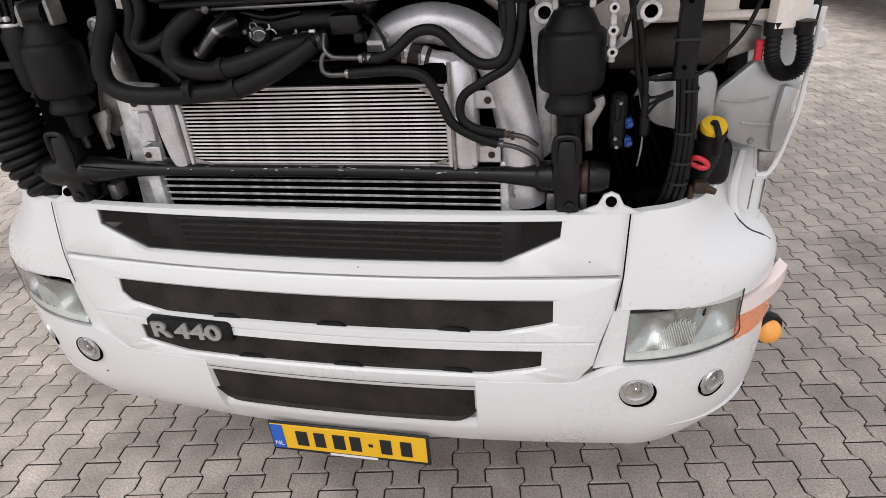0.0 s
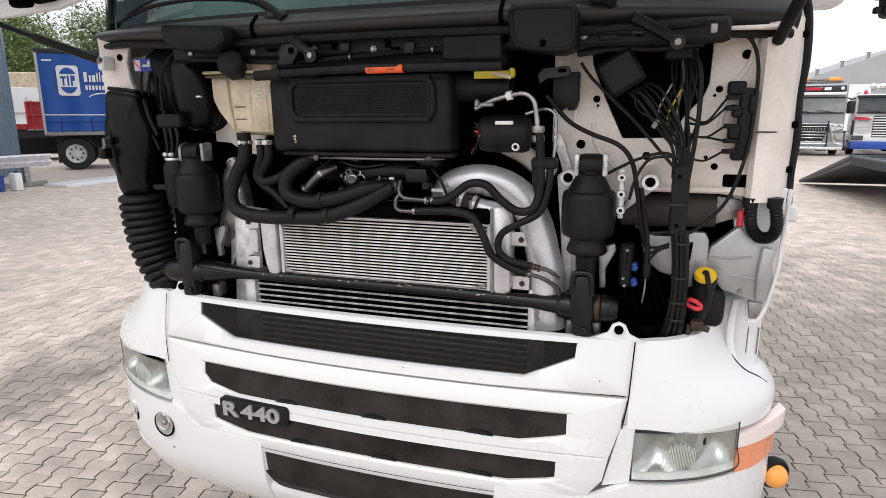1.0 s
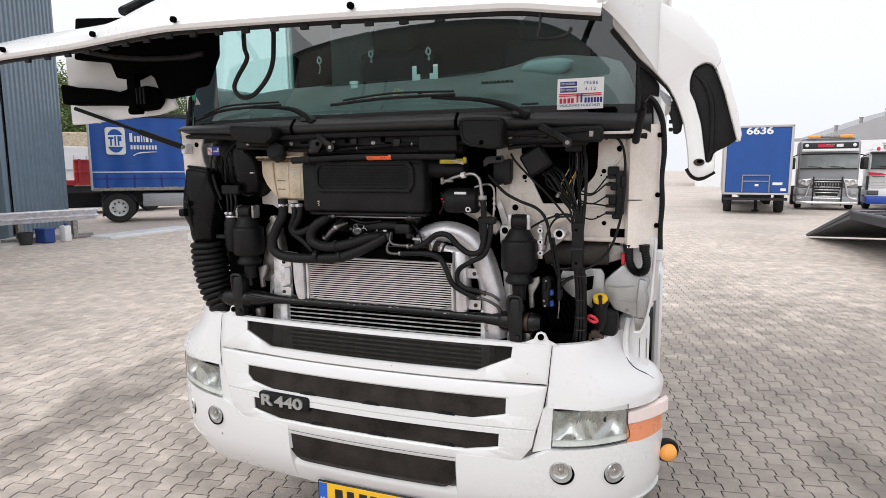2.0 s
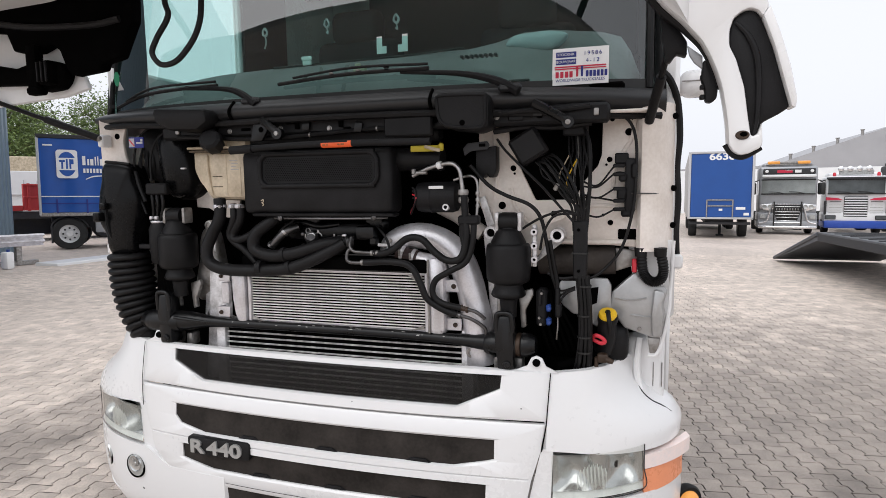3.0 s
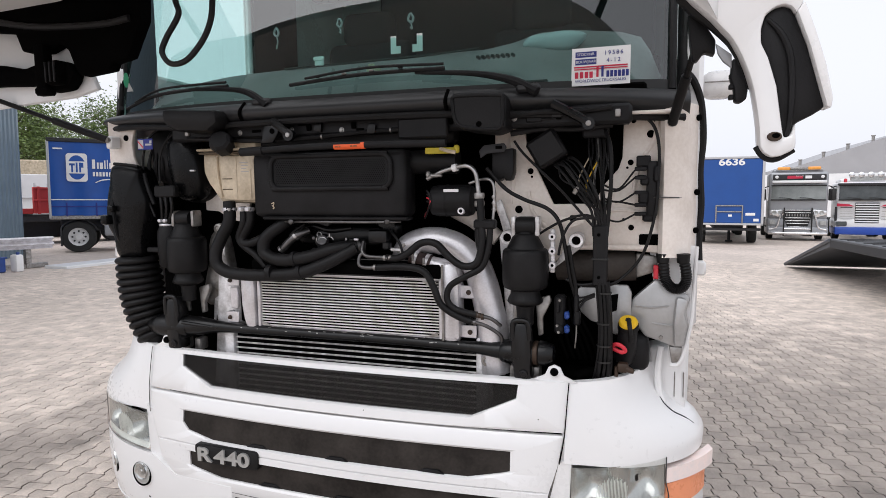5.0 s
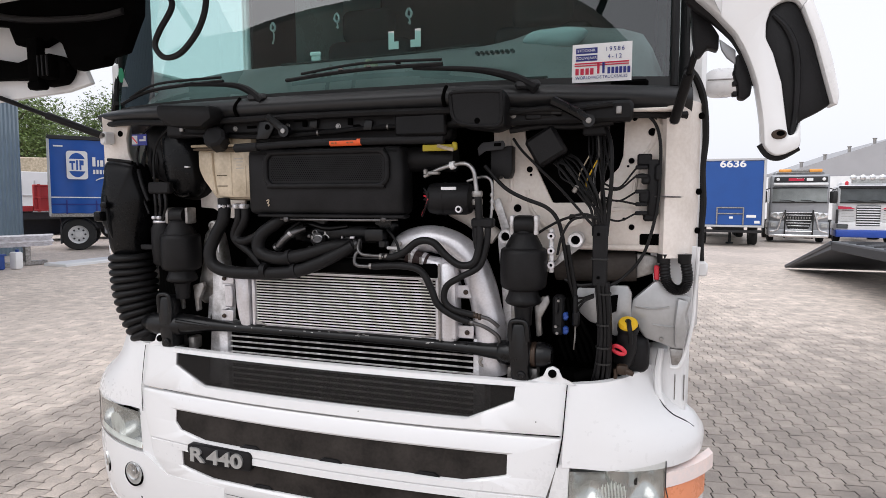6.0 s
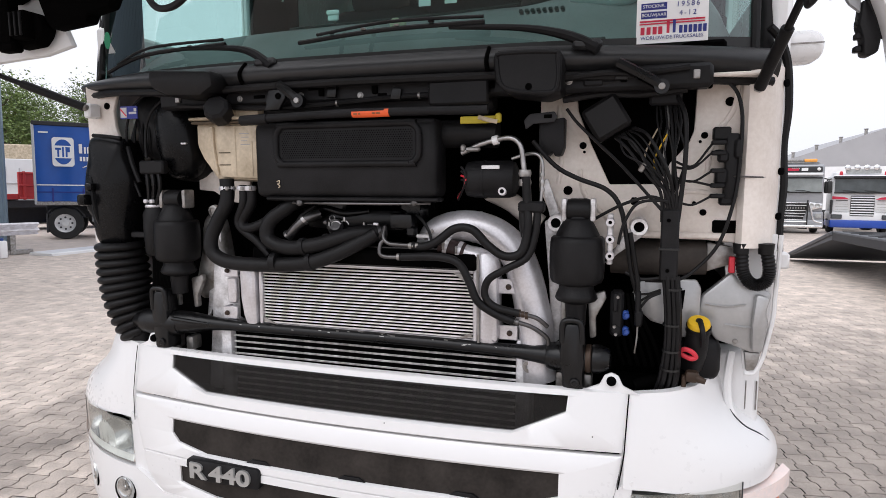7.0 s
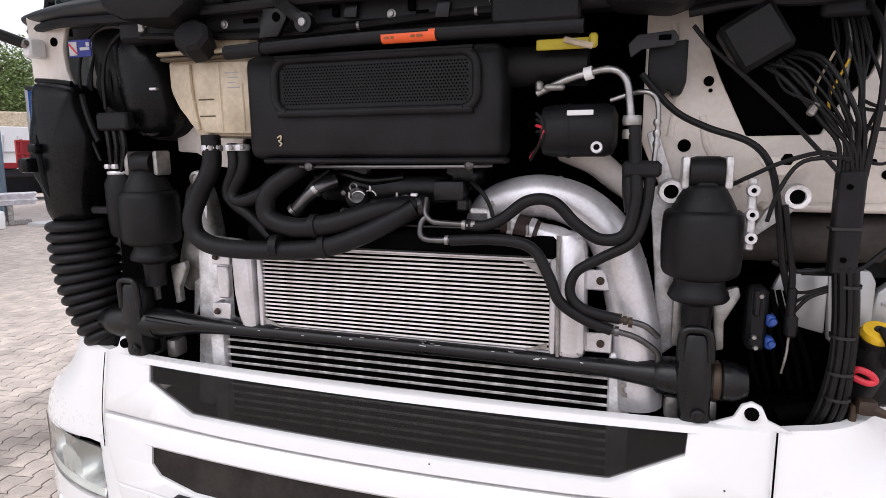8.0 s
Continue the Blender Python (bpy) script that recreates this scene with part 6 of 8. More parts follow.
part("plug_lead", Geo().tube([P(0.823, 1.47, 0.115), P(0.822, 1.50, 0.115), P(0.812, 1.56, 0.112), P(0.800, 1.63, 0.11)], 0.006, 8), RUBBER, hang)
for k in range(3):
    part("plug_lead", Geo().tube([P(0.828, 1.465 - 0.02 * k, 0.115), P(0.85, 1.468 - 0.006 * k, 0.11), P(0.88, 1.480 - 0.004 * k, 0.108)], 0.0036, 6), RUBBER, hang)
# lines deep in the bay, darkened below rubber by shade in their colour
for k in range(6):
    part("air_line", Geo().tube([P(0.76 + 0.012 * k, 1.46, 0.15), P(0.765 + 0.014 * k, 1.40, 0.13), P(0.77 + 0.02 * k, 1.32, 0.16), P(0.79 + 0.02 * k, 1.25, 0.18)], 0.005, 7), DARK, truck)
neck = part("filler_neck", Geo().tube([P(0.982, 1.385, 0.15), P(0.978, 1.35, 0.155), P(0.975, 1.31, 0.165), P(0.965, 1.26, 0.19)], [0.030, 0.029, 0.031, 0.033], 16), BLACK, truck, "black washer filler neck with a yellow cap")
cap_m = pose(*P(0.980, 1.388, 0.145), 26, 0, 0) @ Matrix.Scale(0.80, 4)
part("yellow_cap", Geo().lathe([(0.036, -0.012), (0.037, 0.0), (0.033, 0.008), (0.012, 0.010), (0.011, 0.004), (0.001, 0.004)], cap_m, 24), YELLOW, neck, "yellow filler cap")
part("cap_collar", Geo().lathe([(0.036, -0.04), (0.041, -0.03), (0.040, -0.010)], cap_m, 24), BLACK, neck)
part("cap_strap", Geo().tube([P(0.981, 1.398, 0.135), P(0.985, 1.378, 0.108), P(0.988, 1.352, 0.113), P(0.988, 1.33, 0.12)], 0.007, 8), BLACK, neck)
part("cap_button", Geo().lathe([(0.012, 0.008), (0.010, 0.014), (0.001, 0.015)], cap_m, 12), INK, neck)
part("washer_tank", Geo().box(P(0.995, 1.275, 0.225), (0.10, 0.08, 0.12), 0.03, seg=3), BLACK, truck, "black washer tank behind the cowl")
part("red_handle", Geo().tube([P(0.932, 1.312, 0.13), P(0.945, 1.322, 0.118), P(0.963, 1.316, 0.114), P(0.972, 1.303, 0.116), P(0.96, 1.298, 0.116), P(0.94, 1.304, 0.125), P(0.93, 1.31, 0.13)], 0.0065, 8), RED, truck, "red dipstick handle")
# two low hoses in the shade black, darker than the other rubber
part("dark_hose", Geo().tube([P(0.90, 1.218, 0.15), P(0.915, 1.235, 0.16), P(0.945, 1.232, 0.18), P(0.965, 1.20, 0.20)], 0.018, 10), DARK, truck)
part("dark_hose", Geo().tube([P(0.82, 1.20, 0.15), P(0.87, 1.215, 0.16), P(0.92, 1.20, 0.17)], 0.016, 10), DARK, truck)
part("drain_tap", Geo().box(P(0.965, 1.248, 0.125), (0.035, 0.03, 0.032), 0.009, seg=2).tube([P(0.975, 1.245, 0.12), P(0.998, 1.238, 0.115)], [0.011, 0.007], 10).box(P(0.945, 1.226, 0.13), (0.012, 0.02, 0.045), 0.003), BRASS, truck, "grimy brown tap low in the bay")
# block low in the bay, painted as black as the shade there
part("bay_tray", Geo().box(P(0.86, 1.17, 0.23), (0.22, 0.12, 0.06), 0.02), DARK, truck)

# left: snorkel duct, bellows, fan case
SN = Q(((-0.98, 1.942), (-0.862, 1.928), (-0.848, 1.885), (-0.822, 1.80), (-0.834, 1.72), (-0.855, 1.64), (-0.872, 1.565), (-0.978, 1.56), (-0.998, 1.64), (-1.03, 1.70), (-1.022, 1.80), (-1.0, 1.88)))
snork = part("intake_duct", Geo().prism(SN, 0.11, 0.19, bevel=0.014), GLOSSB, truck, "shiny black moulded air intake duct")
part("duct_bulge", Geo().dome([(x * 0.97 - 0.027, z * 0.97 + 0.053) for x, z in SN], 0.070, 0.115), GLOSSB, snork, smooth=70)
part("duct_rim", Geo().tube([P(-0.98, 1.942, 0.105), P(-0.92, 1.936, 0.10), P(-0.862, 1.928, 0.105)], 0.007, 8), GLOSSB, snork)
part("duct_fold", Geo().tube([P(-0.985, 1.88, 0.095), P(-0.968, 1.76, 0.072), P(-0.958, 1.66, 0.076), P(-0.94, 1.58, 0.10)], [0.005, 0.008, 0.008, 0.004], 8), GLOSSB, snork)
part("duct_flap", Geo().box(P(-0.985, 1.722, 0.055), (0.035, 0.04, 0.04), 0.010, seg=2).box(P(-0.965, 1.765, 0.065), (0.032, 0.03, 0.026), 0.008, seg=2), GLOSSB, snork)
part("duct_flange", Geo().tube([P(-0.85, 1.90, 0.12), P(-0.825, 1.84, 0.11), P(-0.80, 1.78, 0.11)], 0.008, 8), BLACK, snork)
bell = []
NB = 12
for k in range(NB * 8 + 1):
    t = k / (NB * 8)
    fold = abs(math.sin(t * NB * math.pi))
    bell.append((P(-0.922 + 0.006 * t + 0.060 * t ** 2.6, 1.572 - 0.335 * t, 0.13 + 0.010 * t), 0.069 + 0.006 * math.sin(t * 2.6) - 0.016 * t ** 4 + 0.014 * fold ** 0.6))
part("ribbed_bellows", Geo().tube([q for q, _ in bell], [r for _, r in bell], 32, 1), RUBBER, truck, "black ribbed intake bellows", 70)
part("bellows_end", Geo().tube([P(-0.860, 1.245, 0.14), P(-0.850, 1.205, 0.14)], [0.060, 0.050], 20), RUBBER, truck)
FAN = Q(((-0.902, 2.072), (-0.813, 2.095), (-0.690, 2.084), (-0.624, 2.033), (-0.592, 1.916), (-0.595, 1.821), (-0.653, 1.782), (-0.746, 1.785), (-0.80, 1.84), (-0.869, 1.870), (-0.898, 1.946)))
fan = part("fan_case", Geo().dome(FAN, 0.16, 0.30), RUBBER, truck, "black bulging fan case", 70)
part("case_lobe", Geo().dome(Q(((-0.76, 2.05), (-0.68, 2.07), (-0.62, 2.01), (-0.595, 1.91), (-0.60, 1.83), (-0.65, 1.79), (-0.72, 1.80), (-0.755, 1.90))), 0.115, 0.20), GLOSSB, fan, smooth=70)
for k in range(4):
    part("case_pleat", Geo().tube([P(-0.872 + 0.034 * k, 1.875, 0.185), P(-0.862 + 0.033 * k, 1.93, 0.160), P(-0.858 + 0.030 * k, 2.02, 0.185)], [0.006, 0.008, 0.001], 6), BLACK, fan)
part("case_clip", Geo().box(P(-0.618, 1.905, 0.122), (0.022, 0.012, 0.007), 0.002), ALU, fan)
part("case_wire", Geo().tube([P(-0.74, 2.09, 0.15), P(-0.81, 2.05, 0.13), P(-0.855, 1.98, 0.13), P(-0.862, 1.90, 0.13), P(-0.845, 1.82, 0.12), P(-0.80, 1.73, 0.11)], 0.0045, 7), RUBBER, fan)
part("case_wire", Geo().tube([P(-0.66, 2.08, 0.14), P(-0.735, 2.02, 0.12), P(-0.765, 1.95, 0.115), P(-0.765, 1.86, 0.11)], 0.0045, 7), RUBBER, fan)
lab = part("blue_label", Geo().box(P(-0.815, 2.012, 0.100), (0.072, 0.004, 0.042), 0.001), NAVY, truck, "small blue pictogram label")
part("label_field", Geo().box(P(-0.835, 2.012, 0.0975), (0.025, 0.002, 0.033)), HALL, lab)
part("label_slash", Geo().box((0, 0, 0), (0.034, 0.002, 0.004), 0, pose(*P(-0.835, 2.012, 0.096), 0, 45, 0)), RED, lab)
part("label_bar", Geo().box(P(-0.798, 2.010, 0.0975), (0.030, 0.002, 0.007)), HALL, lab)
part("label_spot", Geo().box(P(-0.787, 2.020, 0.0975), (0.010, 0.002, 0.010)), HALL, lab)
can = part("filter_can", Geo().lathe([(0.036, -0.10), (0.042, -0.09), (0.045, -0.02), (0.045, 0.04), (0.036, 0.06), (0.030, 0.075), (0.034, 0.08)], pose(*P(-0.755, 1.63, 0.13)), 20), BLACK, truck, "black dryer can")
part("can_clamp", Geo().lathe([(0.034, -0.005), (0.036, 0), (0.034, 0.005)], pose(*P(-0.755, 1.698, 0.13)), 18, caps=False), ALU, can)
part("can_bracket", Geo().box(P(-0.728, 1.828, 0.10), (0.10, 0.03, 0.045), 0.006), BLACK, can)
for x in (-0.758, -0.735, -0.71):
    part("can_line", Geo().tube([P(x, 1.81, 0.10), P(x + 0.003, 1.76, 0.10), P(-0.752 + (x + 0.735) * 0.6, 1.70, 0.11)], 0.007, 8), STEEL, can)
part("can_nut", Geo().lathe([(0.008, -0.006), (0.010, 0), (0.008, 0.006)], pose(*P(-0.74, 1.715, 0.095)), 8), ALU, can)
part("can_nut", Geo().lathe([(0.008, -0.006), (0.010, 0), (0.008, 0.006)], pose(*P(-0.768, 1.715, 0.10)), 8), ALU, can)
part("can_arm", Geo().box(P(-0.81, 1.60, 0.11), (0.07, 0.02, 0.02), 0.004), BLACK, can)
# lines behind the can, with the shade there put into their colour
for k in range(5):
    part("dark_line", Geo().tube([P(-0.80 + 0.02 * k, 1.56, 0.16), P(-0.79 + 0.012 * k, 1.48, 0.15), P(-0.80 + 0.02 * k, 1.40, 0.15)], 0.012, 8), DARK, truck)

# added backing sheets, coloured as the shade at the rear of the bay
part("bay_back", Geo().box((-0.66, 0.46, 1.42), (0.86, 0.03, 0.95), 0.004), DARK, truck, "near-black backing sheet with the engine bay's shade painted in")
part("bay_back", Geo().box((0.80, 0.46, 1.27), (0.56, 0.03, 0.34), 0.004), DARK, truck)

# dark shelf under the scuttle
shelf = part("under_shelf", Geo().box((0.13, 0.11, 2.035), (1.66, 0.06, 0.06), 0.01).box((-0.02, 0.16, 1.995), (0.84, 0.08, 0.05), 0.012), BLACK, truck, "black shelf and brackets below the scuttle")
for x in np.linspace(-0.62, 0.92, 10):
    part("shelf_clip", Geo().box((x, 0.076, 2.035), (0.016, 0.01, 0.022), 0.002), DARK if int(x * 20) % 3 else GREYM, shelf)
rnd = random.Random(14)
for k in range(22):
    x = -0.60 + 0.068 * k + rnd.uniform(-0.02, 0.02)
    z = 2.035 + rnd.uniform(-0.02, 0.02)
    if k % 3 == 0:
        part("shelf_bolt", Geo().lathe([(0.001, 0.006), (0.006, 0.005), (0.007, 0.001), (0.010, 0)], pose(x, 0.078, z, 90), 10), GREYM, shelf)
    elif k % 3 == 1:
        part("shelf_slot", Geo().box((x, 0.079, z), (rnd.uniform(0.02, 0.045), 0.004, 0.010), 0.002), DARK, shelf)
    else:
        part("shelf_tab", Geo().prism([(x - 0.016, z - 0.018), (x + 0.014, z - 0.020), (x + 0.018, z + 0.010), (x - 0.008, z + 0.018)], 0.066, 0.076, bevel=0.002), STEEL, shelf)
part("shelf_harness", Geo().tube([(x, 0.07 + 0.008 * math.sin(9 * x), 2.004 + 0.010 * math.sin(7 * x)) for x in np.linspace(-0.62, 0.40, 16)], 0.008, 8), RUBBER, shelf)
for x in (-0.5, -0.28, -0.05, 0.2, 0.34):
    part("harness_tie", Geo().lathe([(0.0095, -0.003), (0.0095, 0.003)], pose(x, 0.07 + 0.008 * math.sin(9 * x), 2.004 + 0.010 * math.sin(7 * x)) @ AX, 10, caps=False), GREYM, shelf)
TRAY = [(0.425, 2.093), (0.438, 2.109), (0.59, 2.105), (0.604, 2.087), (0.603, 1.998), (0.562, 1.984), (0.464, 1.997), (0.433, 2.028)]
tray = part("open_tray", Geo().prism(TRAY, 0.0, 0.12, bevel=0.010), BLACK, truck, "black open tray below the scuttle")
TIN = [(0.514 + (x - 0.514) * 0.86, 2.046 + (z - 2.046) * 0.82) for x, z in TRAY]
part("tray_rim", Geo().tube([(x, -0.002, z) for x, z in TIN + TIN[:1]], 0.006, 8, 3), BLACK, tray)
part("tray_depth", Geo().prism(TIN, -0.003, 0.002), RUBBER, tray)
part("tray_notch", Geo().lathe([(0.010, 0), (0.008, 0.004), (0.001, 0.005)], pose(0.52, -0.001, 2.012, 90), 12), DARK, tray)
part("shelf_bump", Geo().prism([(-0.656, 2.116), (-0.422, 2.103), (-0.413, 2.053), (-0.463, 2.025), (-0.586, 2.03), (-0.648, 2.058)], -0.02, 0.10, bevel=0.022), RUBBER, shelf)
part("plate_box", Geo().box(P(0.345, 2.01, 0.06), (0.17, 0.02, 0.065), 0.006), BLACK, shelf)
br = part("hinge_bracket", Geo().prism([(L(x, 0, z)[0], L(x, 0, z)[2]) for x, z in ((-0.229, 2.045), (-0.176, 2.045), (-0.174, 2.02), (-0.198, 1.985), (-0.246, 1.985), (-0.24, 2.0))], 0.03, 0.045, bevel=0.003), STEEL, truck, "dark hinge bracket")
part("bracket_hole", Geo().lathe([(0.010, 0), (0.001, 0.001)], pose(*P(-0.197, 2.025, 0.028)) @ AY, 10), DARK, br)
lv = part("lever", Geo().tube([P(-0.20, 2.06, 0.04), P(-0.15, 2.025, 0.03), P(-0.13, 2.01, 0.03)], 0.014, 8).lathe([(0.02, -0.01), (0.02, 0.01)], pose(*P(-0.13, 2.008, 0.03)) @ AY, 14), STEEL, truck, "steel lever with a pin")
part("lever_pin", Geo().lathe([(0.001, 0.016), (0.008, 0.015), (0.009, 0.01)], pose(*P(-0.13, 2.008, 0.03)) @ AY, 10), GREYM, lv)
lv = part("lever", Geo().tube([P(0.76, 2.06, 0.05), P(0.83, 2.02, 0.05), P(0.86, 2.0, 0.05)], 0.014, 8).lathe([(0.018, -0.01), (0.018, 0.01)], pose(*P(0.865, 1.995, 0.05)) @ AY, 14), STEEL, truck, "steel lever with a pin")
part("lever_pin", Geo().lathe([(0.001, 0.016), (0.008, 0.015), (0.009, 0.01)], pose(*P(0.865, 1.995, 0.05)) @ AY, 10), GREYM, lv)
for y, z, r in ((0.10, 2.01, 0.013), (0.12, 1.985, 0.010), (0.07, 2.03, 0.008)):
    part("shelf_cable", Geo().tube([P(0.62, z, y), P(0.72, z + 0.008, y - 0.01), P(0.82, z + 0.004, y), P(0.93, z + 0.012, y)], r, 8), RUBBER, truck)
part("shelf_plate", Geo().box(P(0.88, 2.0, 0.14), (0.08, 0.02, 0.08), 0.006), BLACK, truck)
part("shelf_block", Geo().box(P(0.70, 2.02, 0.09), (0.05, 0.03, 0.02), 0.004), BLACK, truck)
part("sill_strip", Geo().box(P(1.0, 2.028, 0.15), (0.22, 0.06, 0.010), 0.003), CREAM, truck)
# ---- raised grille hatch over the bay ----
hatch = thing("grille_hatch", "raised white grille hatch with black inner brackets, held by gas struts", "truck hatch", pose(-0.0071, 0.0143, -0.0094, 1.35, -0.213, 0.005))
HY = -0.50


EDGE_X, EDGE_Z = (-1.75, -1.43, -0.5, 0.345, 0.775, 1.03), (2.400, 2.420, 2.446, 2.417, 2.405, 2.372)


def hatch_line(x, dy=0.0, dz=0.0):
    """A place on the hatch's lower edge."""
    return (x, HY + 0.07 * min(1.0, x * x) + dy, float(np.interp(x, EDGE_X, EDGE_Z)) + dz)


def hatch_skin(u, v):
    x = -1.75 + 2.78 * u
    _, y, low = hatch_line(x)
    rear = max(low + 0.06, 2.685 - 0.13 * (x - 0.15) ** 2 - 0.045 * min(1.0, x ** 4) - 0.11 * max(0.0, (x - 0.62) / 0.41) ** 2)
    return (x + 0.14 * v * max(0.0, x), y + 0.34 * v, low + (rear - low) * v + 0.05 * math.sin(v * 3.1))


skin = part("skin", Geo().sheet(hatch_skin, 44, 8, (0, 0.012, 0.02)), WHITE, hatch, "white curved outer skin")
LINE = np.linspace(-1.74, 1.02, 25)
part("flange", Geo().tube([hatch_line(x, 0, -0.014) for x in LINE], 0.018, 8), WHITE, hatch)
part("seal_strip", Geo().tube([hatch_line(x, 0.025, -0.032) for x in LINE], 0.009, 6), RUBBER, hatch)
for x in (-1.38, -0.85, -0.42, 0.28):
    part("flange_bolt", Geo().lathe([(0.011, 0), (0.011, 0.012), (0.004, 0.014)], pose(*hatch_line(x, -0.018, 0.002), 90), 10), DARK, hatch)
for k, x in enumerate(np.linspace(-1.3, 0.55, 17)):
    part("edge_clip", Geo().box(hatch_line(x, 0.02, -0.043), (0.03, 0.012, 0.018), 0.002), BLACK, hatch)
BAND = [(1.03, 2.36), (1.113, 2.257), (1.158, 2.214), (1.202, 2.164), (1.222, 2.128), (1.238, 2.09), (1.251, 2.05), (1.261, 1.998), (1.267, 1.958), (1.271, 1.908), (1.282, 1.892), (1.297, 1.883), (1.315, 1.886), (1.342, 1.9), (1.346, 1.909),
        (1.343, 1.961), (1.334, 1.932), (1.32, 1.927), (1.314, 1.962), (1.301, 2.047), (1.281, 2.113), (1.265, 2.146), (1.264, 2.18), (1.272, 2.209), (1.289, 2.223), (1.308, 2.229), (1.325, 2.222), (1.335, 2.206), (1.349, 2.232), (1.327, 2.29), (1.26, 2.366), (1.153, 2.425), (1.03, 2.463)]
VENT = [(1.264, 2.18), (1.272, 2.209), (1.289, 2.223), (1.308, 2.229), (1.325, 2.222), (1.335, 2.206), (1.362, 2.137), (1.404, 1.995), (1.379, 1.978), (1.344, 1.96), (1.334, 1.932), (1.32, 1.927), (1.314, 1.962), (1.301, 2.047), (1.281, 2.113), (1.265, 2.146)]
TIPE = [(1.335, 2.209), (1.35, 2.232), (1.374, 2.167), (1.398, 2.091), (1.415, 2.014), (1.412, 1.99), (1.403, 1.994), (1.362, 2.137)]
WY = -0.20
wing = part("end_wing", Geo().prism(BAND, WY, WY + 0.06, bevel=0.006), WHITE, hatch, "white curved end of the hatch")
part("wing_vent", Geo().prism(VENT, WY + 0.014, WY + 0.055, bevel=0.008), BLACK, wing, "black moulded vent")
part("vent_fold", Geo().tube([(x, WY + 0.008, z) for x, z in ((1.278, 2.199), (1.305, 2.168), (1.325, 2.122), (1.333, 2.058), (1.333, 1.981), (1.327, 1.932))], [0.004, 0.007, 0.008, 0.007, 0.006, 0.004], 8), BLACK, wing)
part("wing_tip", Geo().prism(TIPE, WY - 0.005, WY + 0.06, bevel=0.005), WHITE, wing)
part("wing_toe", Geo().tube([(x, WY + 0.03, z) for x, z in ((1.268, 1.912), (1.282, 1.891), (1.297, 1.882), (1.315, 1.884), (1.346, 1.903))], 0.009, 8), BLACK, wing)
part("wing_edge", Geo().tube([(x, WY + 0.055, z) for x, z in BAND[:7]], [0.016, 0.015, 0.012, 0.008, 0.006, 0.004, 0.002], 8), RUBBER, wing)
wh = part("wing_hole", Geo().lathe([(0.014, 0), (0.012, 0.003), (0.001, 0.0035)], pose(1.300, WY - 0.002, 1.931, 90) @ Matrix.Diagonal((1.15, 0.8, 1, 1)), 16), BRASS, wing)
part("hole_depth", Geo().lathe([(0.0085, 0.0), (0.007, 0.002), (0.001, 0.0025)], pose(1.3025, WY - 0.0045, 1.933, 90) @ Matrix.Diagonal((1.1, 0.75, 1, 1)), 12), DARK, wh)
part("wing_sweep", Geo().sheet(lambda u, v: (1.01 + 0.16 * u, HY + 0.065 + 0.232 * u - 0.03 * math.sin(v * 3.1) * (1 - u), 2.372 - 0.165 * u ** 1.3 + (0.075 + 0.14 * u) * v), 12, 8, (0, 0.012, 0.004)), WHITE, wing)
# black mouldings behind the wing
inner = part("inner_bracket", Geo().prism([(1.213, 2.126), (1.223, 2.121), (1.237, 2.09), (1.249, 2.051), (1.246, 2.027), (1.234, 2.019), (1.221, 2.022), (1.219, 2.053), (1.21, 2.079), (1.212, 2.105)], WY + 0.05, WY + 0.09, bevel=0.005), BLACK, hatch, "black moulded inner bracket")
part("bracket_root", Geo().prism([(1.11, 2.247), (1.145, 2.226), (1.176, 2.176), (1.175, 2.14), (1.15, 2.15), (1.135, 2.128), (1.124, 2.129), (1.116, 2.179)], WY + 0.07, WY + 0.11, bevel=0.006), BLACK, inner)
part("bracket_plate", Geo().prism([(1.174, 2.165), (1.211, 2.136), (1.212, 2.103), (1.192, 2.12), (1.18, 2.139)], WY + 0.055, WY + 0.068, bevel=0.003), GREYT, inner, "pale grey plate")
for z in (2.085, 2.06, 2.035):
    part("bracket_tooth", Geo().box((1.214, WY + 0.07, z), (0.012, 0.02, 0.012), 0.002), BLACK, inner)
# black moulded panel and arms on the far side
IY = -0.10
inner = part("inner_panel", Geo().prism([(-1.391, 2.62), (-0.605, 2.56), (-0.615, 2.403), (-0.644, 2.353), (-0.682, 2.283), (-0.757, 2.27), (-0.767, 2.246), (-0.902, 2.234), (-0.923, 2.263), (-0.948, 2.324), (-0.988, 2.353), (-1.064, 2.328), (-1.171, 2.338), (-1.2, 2.404), (-1.25, 2.416), (-1.424, 2.437)], IY, IY + 0.05, bevel=0.008), DARK, hatch, "black moulded inner panel")
part("panel_arm", Geo().prism([(-1.52, 2.33), (-1.441, 2.312), (-1.265, 2.295), (-1.159, 2.275), (-1.085, 2.291), (-0.986, 2.294), (-0.94, 2.278), (-0.922, 2.243), (-0.936, 2.215), (-0.963, 2.19), (-1.047, 2.184), (-1.061, 2.211), (-1.275, 2.221), (-1.452, 2.228), (-1.52, 2.235)], IY - 0.01, IY + 0.045, bevel=0.012), DARK, inner, "black arm of the inner panel")
part("arm_joint", Geo().box((-0.985, IY - 0.02, 2.245), (0.06, 0.05, 0.085), 0.012, seg=2).box((-1.055, IY - 0.012, 2.27), (0.05, 0.04, 0.16), 0.01, seg=2).box((-1.05, IY - 0.015, 2.185), (0.07, 0.04, 0.03), 0.008), DARK, inner)
for k in range(3):
    part("joint_rib", Geo().box((-1.005 + 0.020 * k, IY - 0.047, 2.245), (0.007, 0.008, 0.07), 0.002), BLACK, inner)
